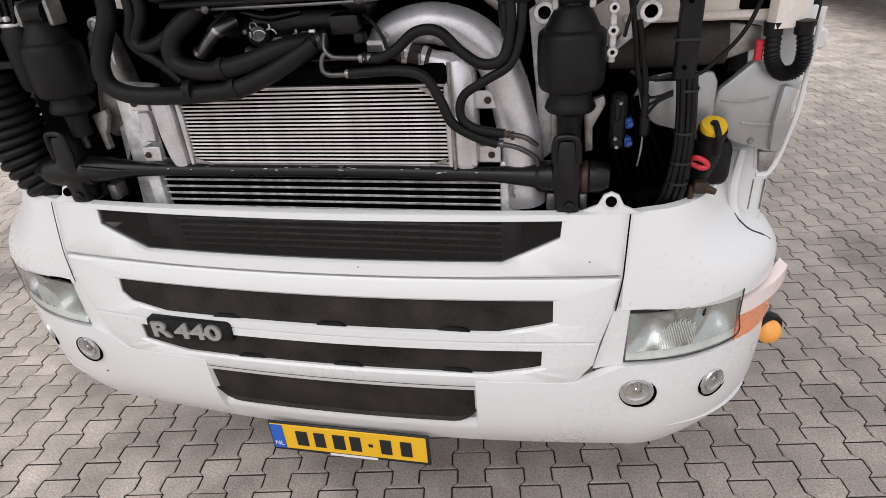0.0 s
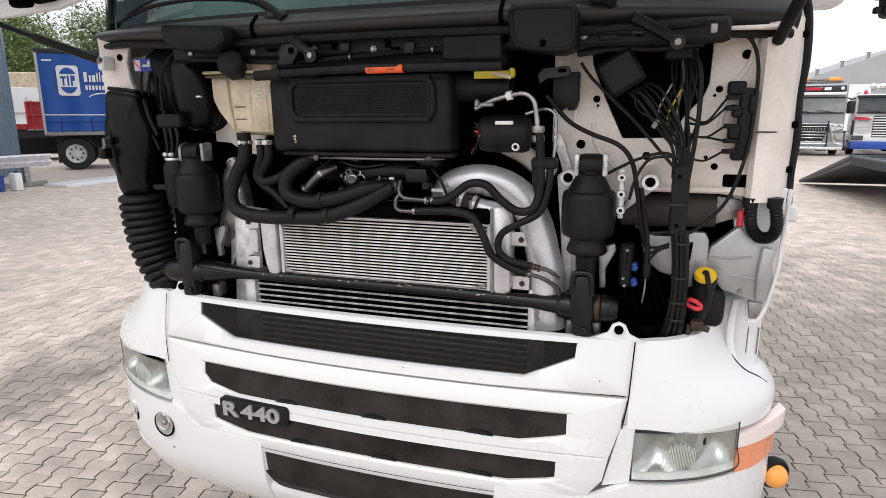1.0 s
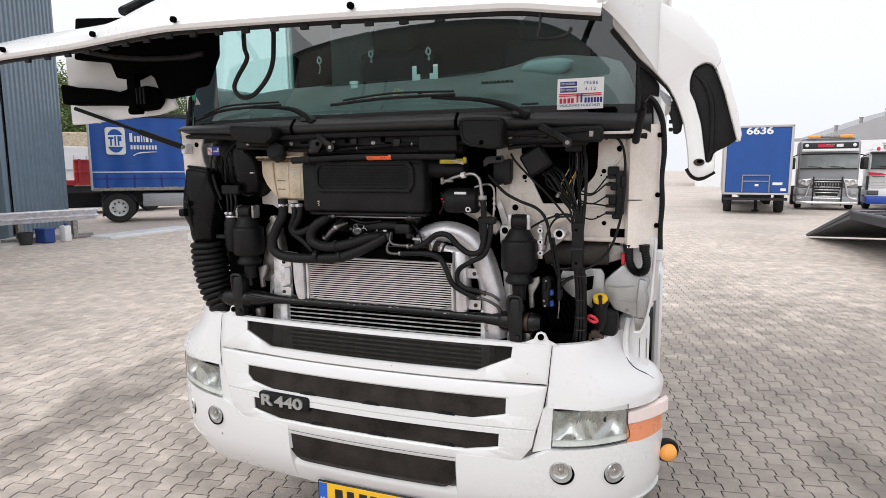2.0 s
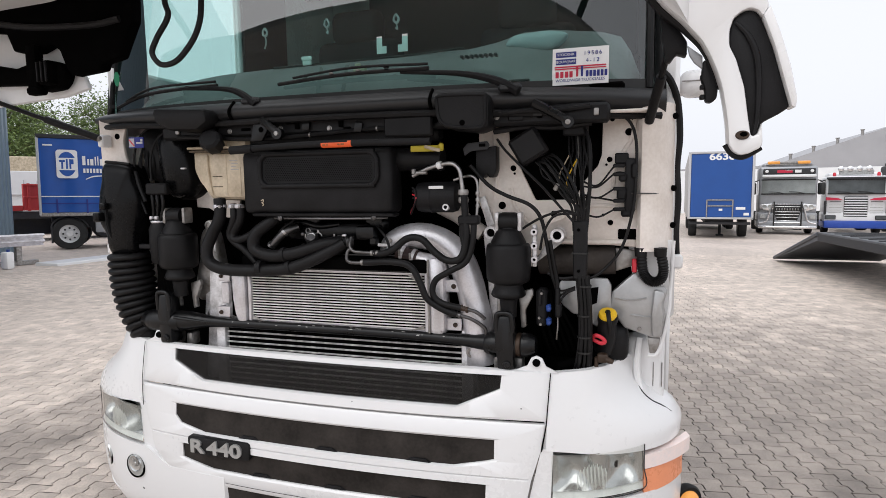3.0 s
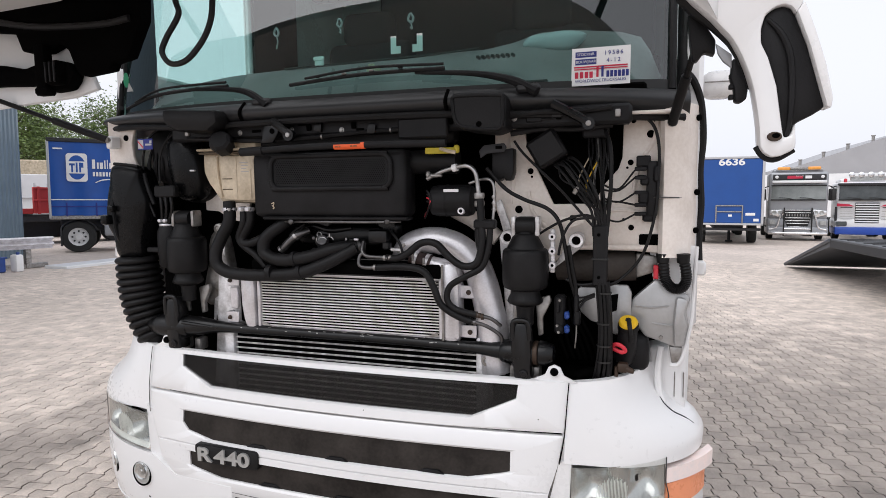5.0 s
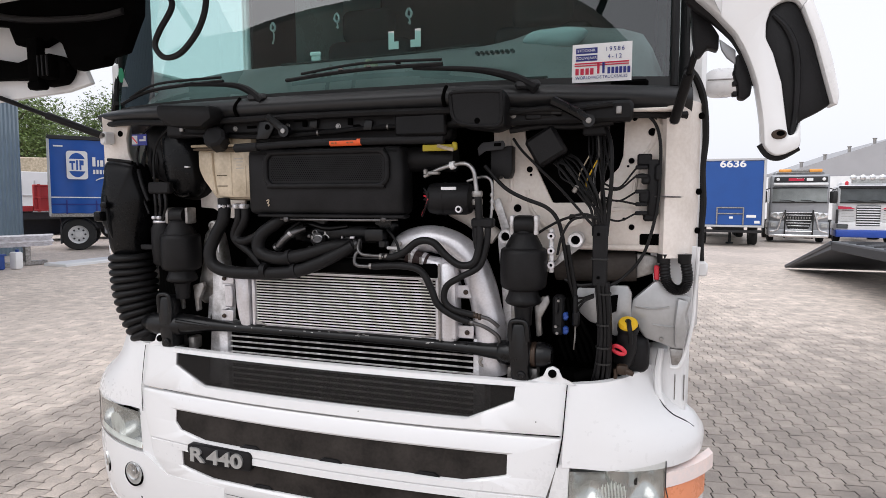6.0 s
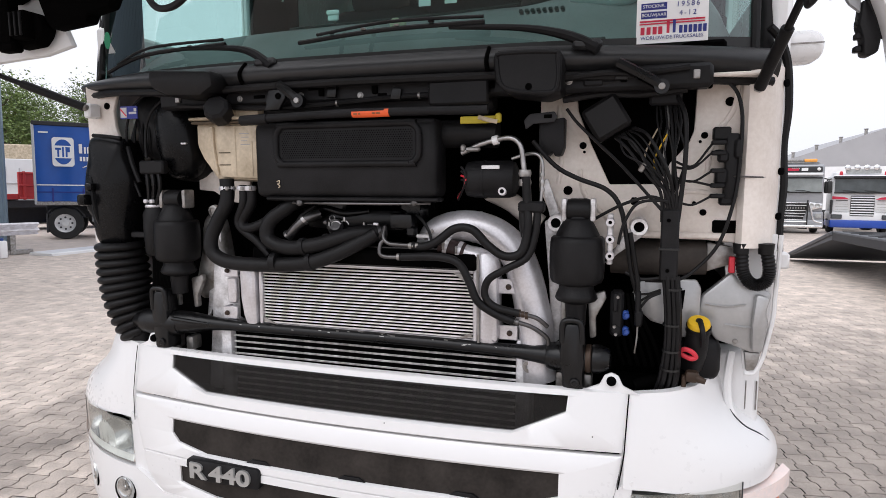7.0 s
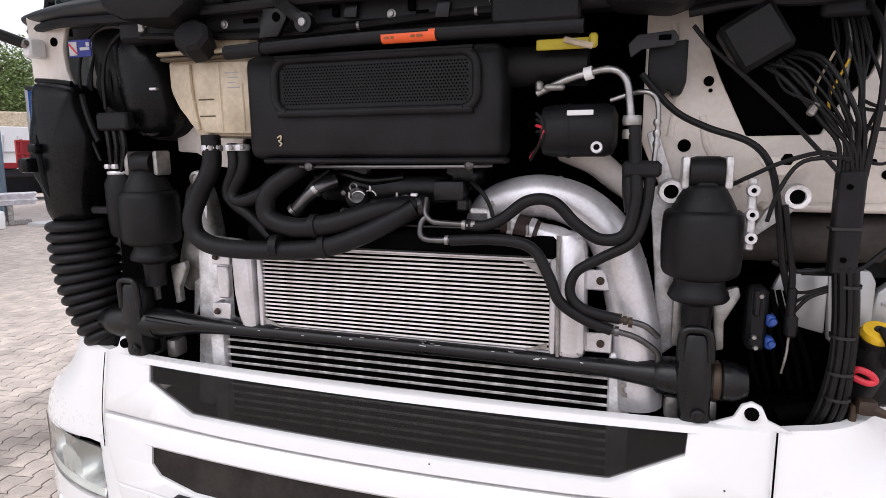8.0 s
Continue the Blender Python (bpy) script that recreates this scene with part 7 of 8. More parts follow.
part("panel_rib", Geo().tube([(-1.36, IY - 0.004, 2.47), (-1.1, IY - 0.004, 2.42), (-0.8, IY - 0.004, 2.40), (-0.66, IY - 0.004, 2.41)], 0.012, 8), BLACK, inner)
part("inner_liner", Geo().prism([(-1.55, 2.49), (-1.419, 2.478), (-1.247, 2.441), (-1.085, 2.385), (-0.954, 2.344), (-0.885, 2.195), (-1.0, 2.171), (-1.283, 2.155), (-1.464, 2.144), (-1.55, 2.142)], IY + 0.055, IY + 0.08, bevel=0.008), WPAINT, hatch, "pale grey inner liner")
for s in (-1, 1):
    part("hinge_arm", Geo().tube([(s * 1.02, -0.17, 2.60), (s * 1.06, 0.02, 2.70), (s * 1.10, 0.20, 2.78), (s * 1.12, 0.36, 2.76)], [0.020, 0.018, 0.018, 0.022], 8), BLACK, hatch, "black hinge arm")
    p0, p1 = (Vector((1.094, 0.15, 2.007)), Vector((1.161, -0.18, 2.284))) if s > 0 else (Vector((-1.011, 0.10, 2.027)), Vector((-1.425, -0.12, 2.211)))
    strut = part("gas_strut", Geo().tube([p0.lerp(p1, 0.36), p1], 0.009, 8), RUBBER, hatch, "black gas strut")
    part("strut_tube", Geo().tube([p0, p0.lerp(p1, 0.40)], 0.0145, 10), RUBBER, strut)
    part("strut_ball", Geo().lathe([(0.008, -0.012), (0.013, 0), (0.008, 0.012)], Matrix.Translation(p0) @ AX, 10), GREYM, strut)
    if s < 0:
        part("strut_foot", Geo().box(p0 + Vector((0, 0.03, -0.01)), (0.03, 0.05, 0.05), 0.006), WHITE, strut)
# pull strap
part("pull_strap", Geo().tube([(x, -0.30, z) for x, z in ((-0.29, 2.50), (-0.294, 2.381), (-0.285, 2.333), (-0.333, 2.27), (-0.351, 2.229), (-0.32, 2.195), (-0.263, 2.202), (-0.205, 2.252), (-0.174, 2.306), (-0.164, 2.367), (-0.156, 2.50))], 0.0085, 8), RUBBER, hatch, "black fabric pull strap")
part("latch_wire", Geo().tube([(0.85, HY + 0.06, 2.40), (0.85, HY + 0.06, 2.33), (0.85, HY + 0.06, 2.295), (0.92, HY + 0.06, 2.295), (0.94, HY + 0.06, 2.315)], 0.005, 6), STEEL, hatch)
# ---- yard: lorries, trailers, halls, trees ----
def wheel(parent, x, y, z, r=0.5, w=0.28, hub=GREYM):
    t = part("wheel", Geo().lathe([(r * 0.58, -w / 2), (r * 0.94, -w / 2), (r, -w * 0.36), (r, w * 0.36), (r * 0.94, w / 2), (r * 0.58, w / 2)], pose(x, y, z) @ AX, 28, caps=False), TYRE, parent, "black lorry tyre")
    part("rim", Geo().lathe([(r * 0.60, -w * 0.46), (r * 0.54, -w * 0.40), (r * 0.48, -w * 0.15), (r * 0.22, -w * 0.15), (r * 0.20, -w * 0.40), (0.001, -w * 0.42)], pose(x, y, z) @ AX, 24, caps=False), hub, t)
    part("rim", Geo().lathe([(r * 0.60, w * 0.46), (r * 0.54, w * 0.40), (r * 0.48, w * 0.15), (r * 0.22, w * 0.15), (r * 0.20, w * 0.40), (0.001, w * 0.42)], pose(x, y, z) @ AX, 24, caps=False), hub, t)
    return t


def lorry(label, m, body, low, slots=5, h=3.3, roof=True, group="parked lorries", pane=None):
    """A parked lorry seen from its front, facing -y; its base at the middle of the front bumper."""
    t = thing("lorry", label, "truck", m, group)
    part("cab", Geo().box((0, 1.05, 0.95 + (h - 0.95) / 2), (2.40, 2.0, h - 0.95), 0.12, seg=3), body, t, "cab body")
    part("lower_front", Geo().box((0, 1.0, 0.80), (2.46, 2.1, 0.46), 0.08, seg=2), body, t)
    part("bumper", Geo().box((0, 0.9, 0.47), (2.48, 2.06, 0.36), 0.07, seg=2), low, t, "bumper")
    glass_ob = part("windscreen", Geo().sheet(lambda u, v: ((2 * u - 1) * 1.10, -0.045 + 0.06 * (2 * u - 1) ** 4 + 0.03 * v, 1.92 + 0.62 * v), 14, 4, (0, 0.03, 0)), pane or GLASSD, t, "windscreen")
    part("screen_surround", Geo().tube([(-1.12, 0.0, 1.90), (0.0, -0.055, 1.90), (1.12, 0.0, 1.90)], 0.03, 6).tube([(-1.12, 0.03, 2.57), (0.0, -0.03, 2.57), (1.12, 0.03, 2.57)], 0.03, 6), INK, glass_ob)
    for x in (-0.45, 0.40):
        part("wiper", Geo().tube([(x + 0.35, -0.07, 1.90), (x, -0.075, 1.98), (x - 0.35, -0.07, 2.00)], 0.016, 6), INK, glass_ob)
    for s in (-1, 1):
        mr = part("mirror", Geo().box((s * 1.42, 0.12, 2.15), (0.20, 0.16, 0.56), 0.06, seg=2), INK if roof else body, t, "door mirror")
        part("mirror_stay", Geo().tube([(s * 1.42, 0.14, 2.46), (s * 1.25, 0.2, 2.54), (s * 1.15, 0.25, 2.52)], 0.025, 6), INK, mr)
        part("side_window", Geo().box((s * 1.195, 0.75, 2.20), (0.03, 0.95, 0.70), 0.01), GLASSD, t)
        part("step", Geo().box((s * 1.13, 1.0, 0.62), (0.24, 0.6, 0.10), 0.02), BLACK, t)
        wheel(t, s * 1.05, 1.45, 0.5)
        wheel(t, s * 0.98, 4.9, 0.5, w=0.5)
    part("chassis", Geo().box((0, 4.0, 0.85), (0.9, 5.0, 0.3), 0.03), CHASSIS, t)
    part("roof_cap", Geo().box((0, 1.25, h + 0.06), (2.1, 1.5, 0.24), 0.10, seg=3), body, t)
    if slots:
        gr = part("grille", Geo().box((0, -0.045, 1.30), (0.92, 0.05, 0.94), 0.03), INK, t, "slatted grille")
        for k in range(slots):
            part("slat", Geo().box((0, -0.08, 0.90 + k * 0.80 / (slots - 1)), (0.90, 0.04, 0.42 / slots), 0.012), body, gr)
    return t


def classic_face(t, stripe):
    """Square headlights in the bumper line, side slits, a dark visor edge and a coloured stripe."""
    part("visor", Geo().box((0, -0.08, 2.62), (2.36, 0.24, 0.10), 0.03, seg=2), CHASSIS, t, "dark sun visor")
    for s in (-1, 1):
        hl = part("headlight", Geo().box((s * 0.98, -0.06, 0.80), (0.44, 0.10, 0.20), 0.03, seg=2), CHASSIS, t, "dark square headlight")
        part("lens", Geo().box((s * 0.98, -0.113, 0.80), (0.38, 0.01, 0.14), 0.003), GLASSD, hl)
        part("indicator", Geo().box((s * 1.20, -0.02, 1.25), (0.10, 0.10, 0.66), 0.03, seg=2), CHASSIS, t)
        part("face_slit", Geo().box((s * 0.80, -0.055, 1.55), (0.46, 0.02, 0.035), 0.005), CHASSIS, t)
        for k in range(4):
            part("face_line", Geo().box((s * 0.80, -0.054, 1.02 + 0.12 * k), (0.50, 0.014, 0.014)), GREYM, t)
        part("stripe", Geo().prism([(s * 0.48, 1.60), (s * 1.18, 1.60), (s * 1.18, 1.74), (s * 0.70, 1.70)], -0.062, -0.050), stripe, t)


silver = lorry("silver-grey lorry with a bull bar and amber roof beacons", pose(8.1, 30.0, 0, 0, 0, -7), GREYT, GREYT, 0, 3.2, True, pane=GLASSL)
sign = part("roof_sign", Geo().box((0, -0.12, 2.95), (2.14, 0.20, 0.27), 0.05, seg=2), CHASSIS, silver, "dark roof sign with red and white bars")
for x, w, c in ((-0.18, 0.62, REDINK), (0.36, 0.26, PAPER), (0.0, 0.30, PAPER)):
    part("sign_bar", Geo().box((x, -0.225, 2.95 if c is REDINK or x > 0.2 else 3.0), (w, 0.012, 0.13 if x else 0.03)), c, sign)
for s in (-1, 1):
    part("sign_lamp", Geo().lathe([(0.001, 0.03), (0.06, 0.02), (0.075, 0.0)], pose(s * 0.92, -0.22, 2.96, 90), 14), PAPER, sign)
    part("beacon", Geo().box((s * 0.62, 0.20, 3.37), (0.52, 0.22, 0.15), 0.04, seg=2), AMBER, silver, "amber roof beacon")
part("light_bar", Geo().box((0, 0.20, 3.36), (0.74, 0.20, 0.12), 0.03).box((0, 0.22, 3.28), (1.9, 0.24, 0.06), 0.02), GREYM, silver)
part("sun_visor", Geo().box((0, -0.16, 2.74), (2.20, 0.16, 0.13), 0.04, seg=2), WPAINT, silver, "white sun visor")
grille = part("grille", Geo().prism([(-0.62, 1.42), (0.62, 1.42), (0.52, 0.95), (0.40, 0.62), (-0.40, 0.62), (-0.52, 0.95)], -0.075, -0.03, bevel=0.01), INK, silver, "black mesh grille between bright rails")
for z, w in ((1.42, 1.24), (1.30, 1.16), (1.06, 1.04), (0.93, 1.0), (0.80, 0.90), (0.64, 0.78)):
    part("grille_rail", Geo().box((0, -0.095, z), (w, 0.04, 0.045), 0.012), BRIGHT, grille)
for k in range(9):
    part("grille_stud", Geo().box((-0.44 + 0.11 * k, -0.085, 1.18), (0.05, 0.03, 0.10), 0.01), GREYM, grille)
for s in (-1, 1):
    hl = part("headlight", Geo().prism([(s * 0.56, 1.46), (s * 1.16, 1.40), (s * 1.17, 1.22), (s * 0.80, 1.10), (s * 0.58, 1.18)], -0.085, -0.02, bevel=0.02), BRIGHT, silver, "bright headlight cluster")
    for x in (0.72, 0.96):
        part("lamp_bowl", Geo().lathe([(0.001, 0.004), (0.07, 0.012), (0.10, 0.03), (0.105, 0.0)], pose(s * x, -0.085, 1.30, 90), 14), LAMPG, hl)
    part("bright_frame", Geo().tube([(s * 0.60, -0.11, 1.44), (s * 0.74, -0.12, 1.02), (s * 0.86, -0.12, 0.62), (s * 1.16, -0.10, 0.52)], 0.045, 8, 4), BRIGHT, silver)
    part("fog_lamp", Geo().box((s * 1.02, -0.11, 0.84), (0.24, 0.04, 0.20), 0.03), LAMPG, silver)
    part("guard_post", Geo().tube([(s * 0.56, -0.20, 0.22), (s * 0.56, -0.26, 0.9), (s * 0.56, -0.20, 1.54)], 0.032, 8), INK, silver)
part("bull_bar", Geo().tube([(-1.18, -0.10, 0.34), (-0.7, -0.20, 0.34), (0.7, -0.20, 0.34), (1.18, -0.10, 0.34)], 0.075, 10, 3).tube([(-0.56, -0.22, 0.55), (0.56, -0.22, 0.55)], 0.03, 8, 1), BRIGHT, silver, "wide bright lower bar")
white_blue = lorry("white and blue lorry with round roof lamps", pose(11.0, 30.4, 0, 0, 0, -9), WPAINT, BPAINT, 8, 2.72, True)
classic_face(white_blue, REDINK)
rack = part("lamp_panel", Geo().box((0, 0.25, 2.90), (1.36, 0.10, 0.22), 0.03), LAMPG, white_blue, "roof panel with four round lamps")
for k in range(4):
    part("roof_lamp", Geo().lathe([(0.001, 0.05), (0.10, 0.045), (0.125, 0.03), (0.125, -0.05)], pose(-0.62 + 0.37 * k, 0.18, 3.06, 90), 18), BRIGHT, rack)
for s in (-1, 1):
    part("corner_beacon", Geo().lathe([(0.07, 0), (0.07, 0.12), (0.04, 0.17), (0.001, 0.18)], pose(s * 0.86, 0.2, 2.72), 12), RED, white_blue)

# blue box trailer with its closed rear doors
bt = thing("box_trailer", "blue box trailer with white number and closed rear doors", "trailer", pose(4.66, 25.9, -0.33, 0, 0, -4))
body = part("body", Geo().box((0, 6.8, 2.58), (2.55, 13.6, 2.85), 0.03), GREYM, bt, "grey box body")
part("rear_door", Geo().box((0, -0.015, 2.58), (2.34, 0.05, 2.66), 0.012), TRBLUE, bt, "blue rear door")
for s in (-1, 1):
    part("door_frame", Geo().box((s * 1.225, -0.03, 2.58), (0.10, 0.08, 2.85), 0.015), HALL, bt)
part("door_frame", Geo().box((0, -0.03, 3.97), (2.55, 0.08, 0.09), 0.015), HALL, bt)
part("door_frame", Geo().box((0, -0.03, 1.20), (2.55, 0.08, 0.08), 0.015), HALL, bt)
lettering("6636", 0.40, PAPER, bt, pose(0.02, -0.045, 3.78) @ FACE @ Matrix.Diagonal((1.25, 1, 1, 1)), "trailer_number", 0.004, bold=0.012)
hp = part("hatch_frame", Geo().box((-0.52, -0.07, 1.62), (0.05, 0.04, 0.74), 0.006).box((0.48, -0.07, 1.62), (0.05, 0.04, 0.74), 0.006).box((-0.02, -0.07, 1.97), (0.95, 0.04, 0.05), 0.006), GREYM, bt, "folded tail hatch frame")
part("frame_rail", Geo().box((-0.02, -0.06, 1.72), (0.95, 0.03, 0.05), 0.008), GREYM, hp)
part("small_sign", Geo().box((0.02, -0.045, 1.56), (0.14, 0.01, 0.09)), PAPER, bt)
part("logo_bar", Geo().box((0.78, -0.045, 1.62), (0.36, 0.01, 0.11)), PAPER, bt)
part("small_sign", Geo().box((1.0, -0.045, 1.38), (0.20, 0.01, 0.11)), PAPER, bt)
part("landing_leg", Geo().box((0.14, 2.2, 0.77), (0.12, 0.12, 0.84), 0.02).box((0.14, 2.2, 0.37), (0.3, 0.3, 0.06), 0.01), CHASSIS, bt)
part("underframe", Geo().box((0, 6.5, 1.05), (1.1, 12.5, 0.22), 0.02).box((0, 0.2, 0.98), (2.4, 0.14, 0.12), 0.02), CHASSIS, bt)
for y in (8.8, 10.1, 11.4, 1.9):
    for s in (-1, 1):
        wheel(bt, s * 1.02, y, 0.81, 0.48, 0.34)

classic_face(lorry("black lorry parked in the row", pose(14.6, 32.4, 0, 0, 0, 6), INK, INK, 6, 3.3), INK)
classic_face(lorry("white lorry with a slatted grille parked in the row", pose(17.0, 30.2, 0, 0, 0, 8), WPAINT, WPAINT, 7, 3.4, roof=False), WPAINT)
striped = lorry("white lorry with blue flank stripes in front of a grey trailer", pose(9.6, 18.2, 0, 0, 0, -72), WPAINT, WPAINT, 6, 3.4, roof=False)
classic_face(striped, WPAINT)
for k in range(3):
    part("stripe", Geo().prism([(0.25 + 0.2 * k, 1.25 + 0.1 * k), (1.75, 1.95 + 0.12 * k), (1.75, 2.0 + 0.12 * k), (0.25 + 0.2 * k, 1.28 + 0.1 * k)], -0.01, 0.01, pose(1.205, 0, 0, 0, 0, 90)), BPAINT, striped)
gt = thing("grey_trailer", "grey tarpaulin trailer behind the striped white lorry", "trailer", pose(12.2, 19.0, 0, 0, 0, -72))
part("body", Geo().box((0, 5.8, 2.55), (2.5, 9.5, 2.8), 0.04), HALL, gt, "grey tarpaulin body")
part("lettering_bar", Geo().box((1.26, 3.2, 2.4), (0.02, 2.4, 0.24)).box((1.26, 3.0, 2.0), (0.02, 1.8, 0.18)), BPAINT, gt)
part("underframe", Geo().box((0, 5.5, 1.0), (1.1, 9.0, 0.24), 0.02), CHASSIS, gt)
for y in (6.5, 7.8, 9.0):
    for s in (-1, 1):
        wheel(gt, s * 1.0, y, 0.48, 0.48, 0.34)

# flat trailer with a loading ramp
ft = thing("flat_trailer", "dark flat deck trailer on landing legs with a long loading ramp", "trailer", pose(5.15, 9.2, 0, 0, 0, 1.8))
DL, RL, DW = 4.1, 7.6, 2.5
deck = part("deck", Geo().box((DW / 2, DL / 2, 0.95), (DW, DL, 0.07), 0.012), DECKS, ft, "steel deck")
for a, b in (((0.03, DL / 2, 0.87), (0.07, DL, 0.17)), ((DW - 0.03, DL / 2, 0.87), (0.07, DL, 0.17)), ((DW / 2, 0.03, 0.87), (DW - 0.14, 0.07, 0.17))):
    part("side_rail", Geo().box(a, b, 0.01), CHASSIS, ft)
for k in range(9):
    part("deck_bar", Geo().box((DW / 2, 0.3 + k * 0.43, 0.99), (DW - 0.15, 0.05, 0.02), 0.004), CHASSIS, deck)
ramp = part("ramp", Geo().put([(0, DL, 0.98), (DW, DL, 0.98), (DW, RL, 0.10), (0, RL, 0.10), (0, DL, 0.80), (DW, DL, 0.80), (DW, RL, 0.04), (0, RL, 0.04)], [(0, 1, 2, 3), (7, 6, 5, 4), (0, 3, 7, 4), (1, 5, 6, 2), (2, 6, 7, 3)]), DECKS, ft, "long sloping steel ramp", smooth=0)
for x in (0.0, DW):
    part("ramp_edge", Geo().tube([(x, DL, 0.94), (x, (DL + RL) / 2, 0.51), (x, RL, 0.08)], 0.05, 6), DECKS, ramp)
for k in range(8):
    part("ramp_cleat", Geo().box((0, 0, 0), (DW - 0.1, 0.05, 0.03), 0.006, pose(DW / 2, DL + 0.25 + k * 0.42, 0.98 - (0.25 + k * 0.42) * 0.251 + 0.015, -14, 0, 0)), CHASSIS, ramp)
for x in (0.42, 1.98):
    lg = part("landing_leg", Geo().box((x, 0.25, 0.49), (0.14, 0.14, 0.74), 0.015), CHASSIS, ft, "landing leg with a foot")
    part("foot", Geo().box((x, 0.25, 0.05), (0.34, 0.34, 0.05), 0.01).box((x, 0.25, 0.12), (0.2, 0.2, 0.10), 0.03), BARK, lg)
for a, b in (((0.47, 0.25, 0.42), (1.1, 0.25, 0.83)), ((1.93, 0.25, 0.42), (1.3, 0.25, 0.83)), ((0.47, 0.25, 0.40), (1.93, 0.25, 0.40))):
    part("brace", Geo().tube([a, b], 0.03, 6, 1), CHASSIS, ft)
part("gearbox", Geo().box((1.2, 0.25, 0.72), (0.24, 0.2, 0.26), 0.03), CHASSIS, ft)

# big pale hall behind the row
hall = thing("pale_hall", "long pale grey industrial hall with a sloped roof line", "building")
hw = part("wall", Geo().put([(24.5, 64.2, 0), (44, 55.6, 0), (24.5, 64.2, 8.45), (44, 55.6, 8.3), (24.5, 90, 0), (44, 90, 0), (24.5, 90, 8.45), (44, 90, 8.3)], [(0, 1, 3, 2), (2, 3, 7, 6), (0, 2, 6, 4), (1, 5, 7, 3)]), HALL, hall, "pale cladding wall", smooth=0)
part("low_wall", Geo().put([(4, 69.6, 0), (24.4, 64.1, 0), (4, 69.6, 4.6), (24.4, 64.1, 4.6)], [(0, 1, 3, 2)]), WPAINT, hall, "white lower wall", smooth=0)
part("roof", Geo().put([(4, 69.7, 4.6), (24.4, 64.2, 4.6), (24.4, 64.2, 8.45), (14.8, 66.8, 4.95), (4, 69.7, 4.75), (4, 90, 4.75), (14.8, 90, 4.95), (24.4, 90, 8.45)], [(0, 1, 2, 3, 4), (4, 3, 6, 5), (3, 2, 7, 6)]), DOORG, hall, "grey rising roof edge", smooth=0)
for k in range(10):
    part("wall_joint", Geo().box((0, 0, 4.2), (0.08, 0.05, 8.3), 0, pose(25.4 + k * 1.95, 63.76 - k * 0.86, 0, 0, 0, -23.8)), DOORG, hw)
part("corner_strip", Geo().box((24.45, 64.1, 4.2), (0.5, 0.3, 8.5), 0.02), CHASSIS, hall)
part("roof_trim", Geo().box((0, 0, 0), (21.3, 0.16, 0.18), 0, pose(34.2, 59.8, 8.4, 0, 0, -23.8)), GREYM, hall)
for k in range(5):
    part("roof_vent", Geo().lathe([(0.14, 0), (0.14, 0.5), (0.2, 0.52), (0.2, 0.6)], pose(16.4 + 1.9 * k, 67 - 0.5 * k, 5.5 + 0.69 * k), 8), GREYM, hall)

# workshop with blue-grey cladding
ws = thing("workshop", "blue-grey clad workshop with a raised white sectional door", "building", pose(-16.40, 9.57, 0, 0, 0, 123.5))
EDGE = [(0.0, 0.0), (4.0, 0.0)]
def clad(a, b, z0, z1, pitch=0.30):
    g = Geo()
    ax, ay = a
    n = int(math.hypot(b[0] - ax, b[1] - ay) / pitch)
    d = Vector((b[0] - ax, b[1] - ay, 0)) / n
    out = Vector((d.y, -d.x, 0)).normalized()
    row = []
    for k in range(n):
        p = Vector((ax, ay, 0)) + d * k
        row += [p, p + d * 0.42, p + d * 0.5 + out * 0.05, p + d * 0.92 + out * 0.05]
    row.append(Vector((b[0], b[1], 0)))
    k = len(row)
    return g.put([(*q.xy, z0) for q in row] + [(*q.xy, z1) for q in row], [(i, i + 1, k + i + 1, k + i) for i in range(k - 1)])
part("wall", clad(EDGE[0], EDGE[1], 0, 9.8), CLADDING, ws, "ribbed blue-grey cladding", smooth=0)
part("wall", clad((-4.6, -0.05), (0.0, 0.0), 5.1, 9.8), CLADDING, ws, "ribbed blue-grey cladding", smooth=0)
part("wall", clad((-14, -0.05), (-9.6, -0.05), 0, 9.8), CLADDING, ws, "ribbed blue-grey cladding", smooth=0)
part("wall", clad((-9.6, -0.05), (-4.6, -0.05), 5.1, 9.8), CLADDING, ws, "ribbed blue-grey cladding", smooth=0)
part("pillar", Geo().box((-0.2, 0.22, 2.55), (0.3, 0.35, 5.1), 0.02).box((3.95, 2.0, 4.9), (0.1, 4.0, 9.8), 0.02), CLADDING, ws)
sd = part("sectional_door", Geo().box((-4.9, 0.25, 3.98), (9.2, 0.06, 2.3), 0.01), DOORW, ws, "raised white sectional door")
for k in range(4):
    part("door_line", Geo().box((-4.9, 0.212, 3.3 + 0.48 * k), (9.2, 0.015, 0.025)), HALL, sd)
part("door_handle", Geo().box((-2.2, 0.19, 2.95), (0.3, 0.04, 0.06), 0.01), INK, sd)
part("roof", Geo().box((-5.0, 1.95, 9.87), (18.1, 4.1, 0.14), 0.03), CLADDING, ws)
part("inner_wall", Geo().box((-5.0, 3.9, 4.9), (17.8, 0.15, 9.7), 0.02).box((-13.8, 1.9, 4.9), (0.2, 3.6, 9.7)).box((-6.9, 1.9, 5.3), (13.6, 3.5, 0.1)).box((0.3, 2.0, 2.6), (0.2, 3.6, 5.2)), HALL, ws, "dim inner walls")
part("inner_floor", Geo().box((-7.6, 1.9, 0.02), (12.0, 3.5, 0.06)), CONC, ws)
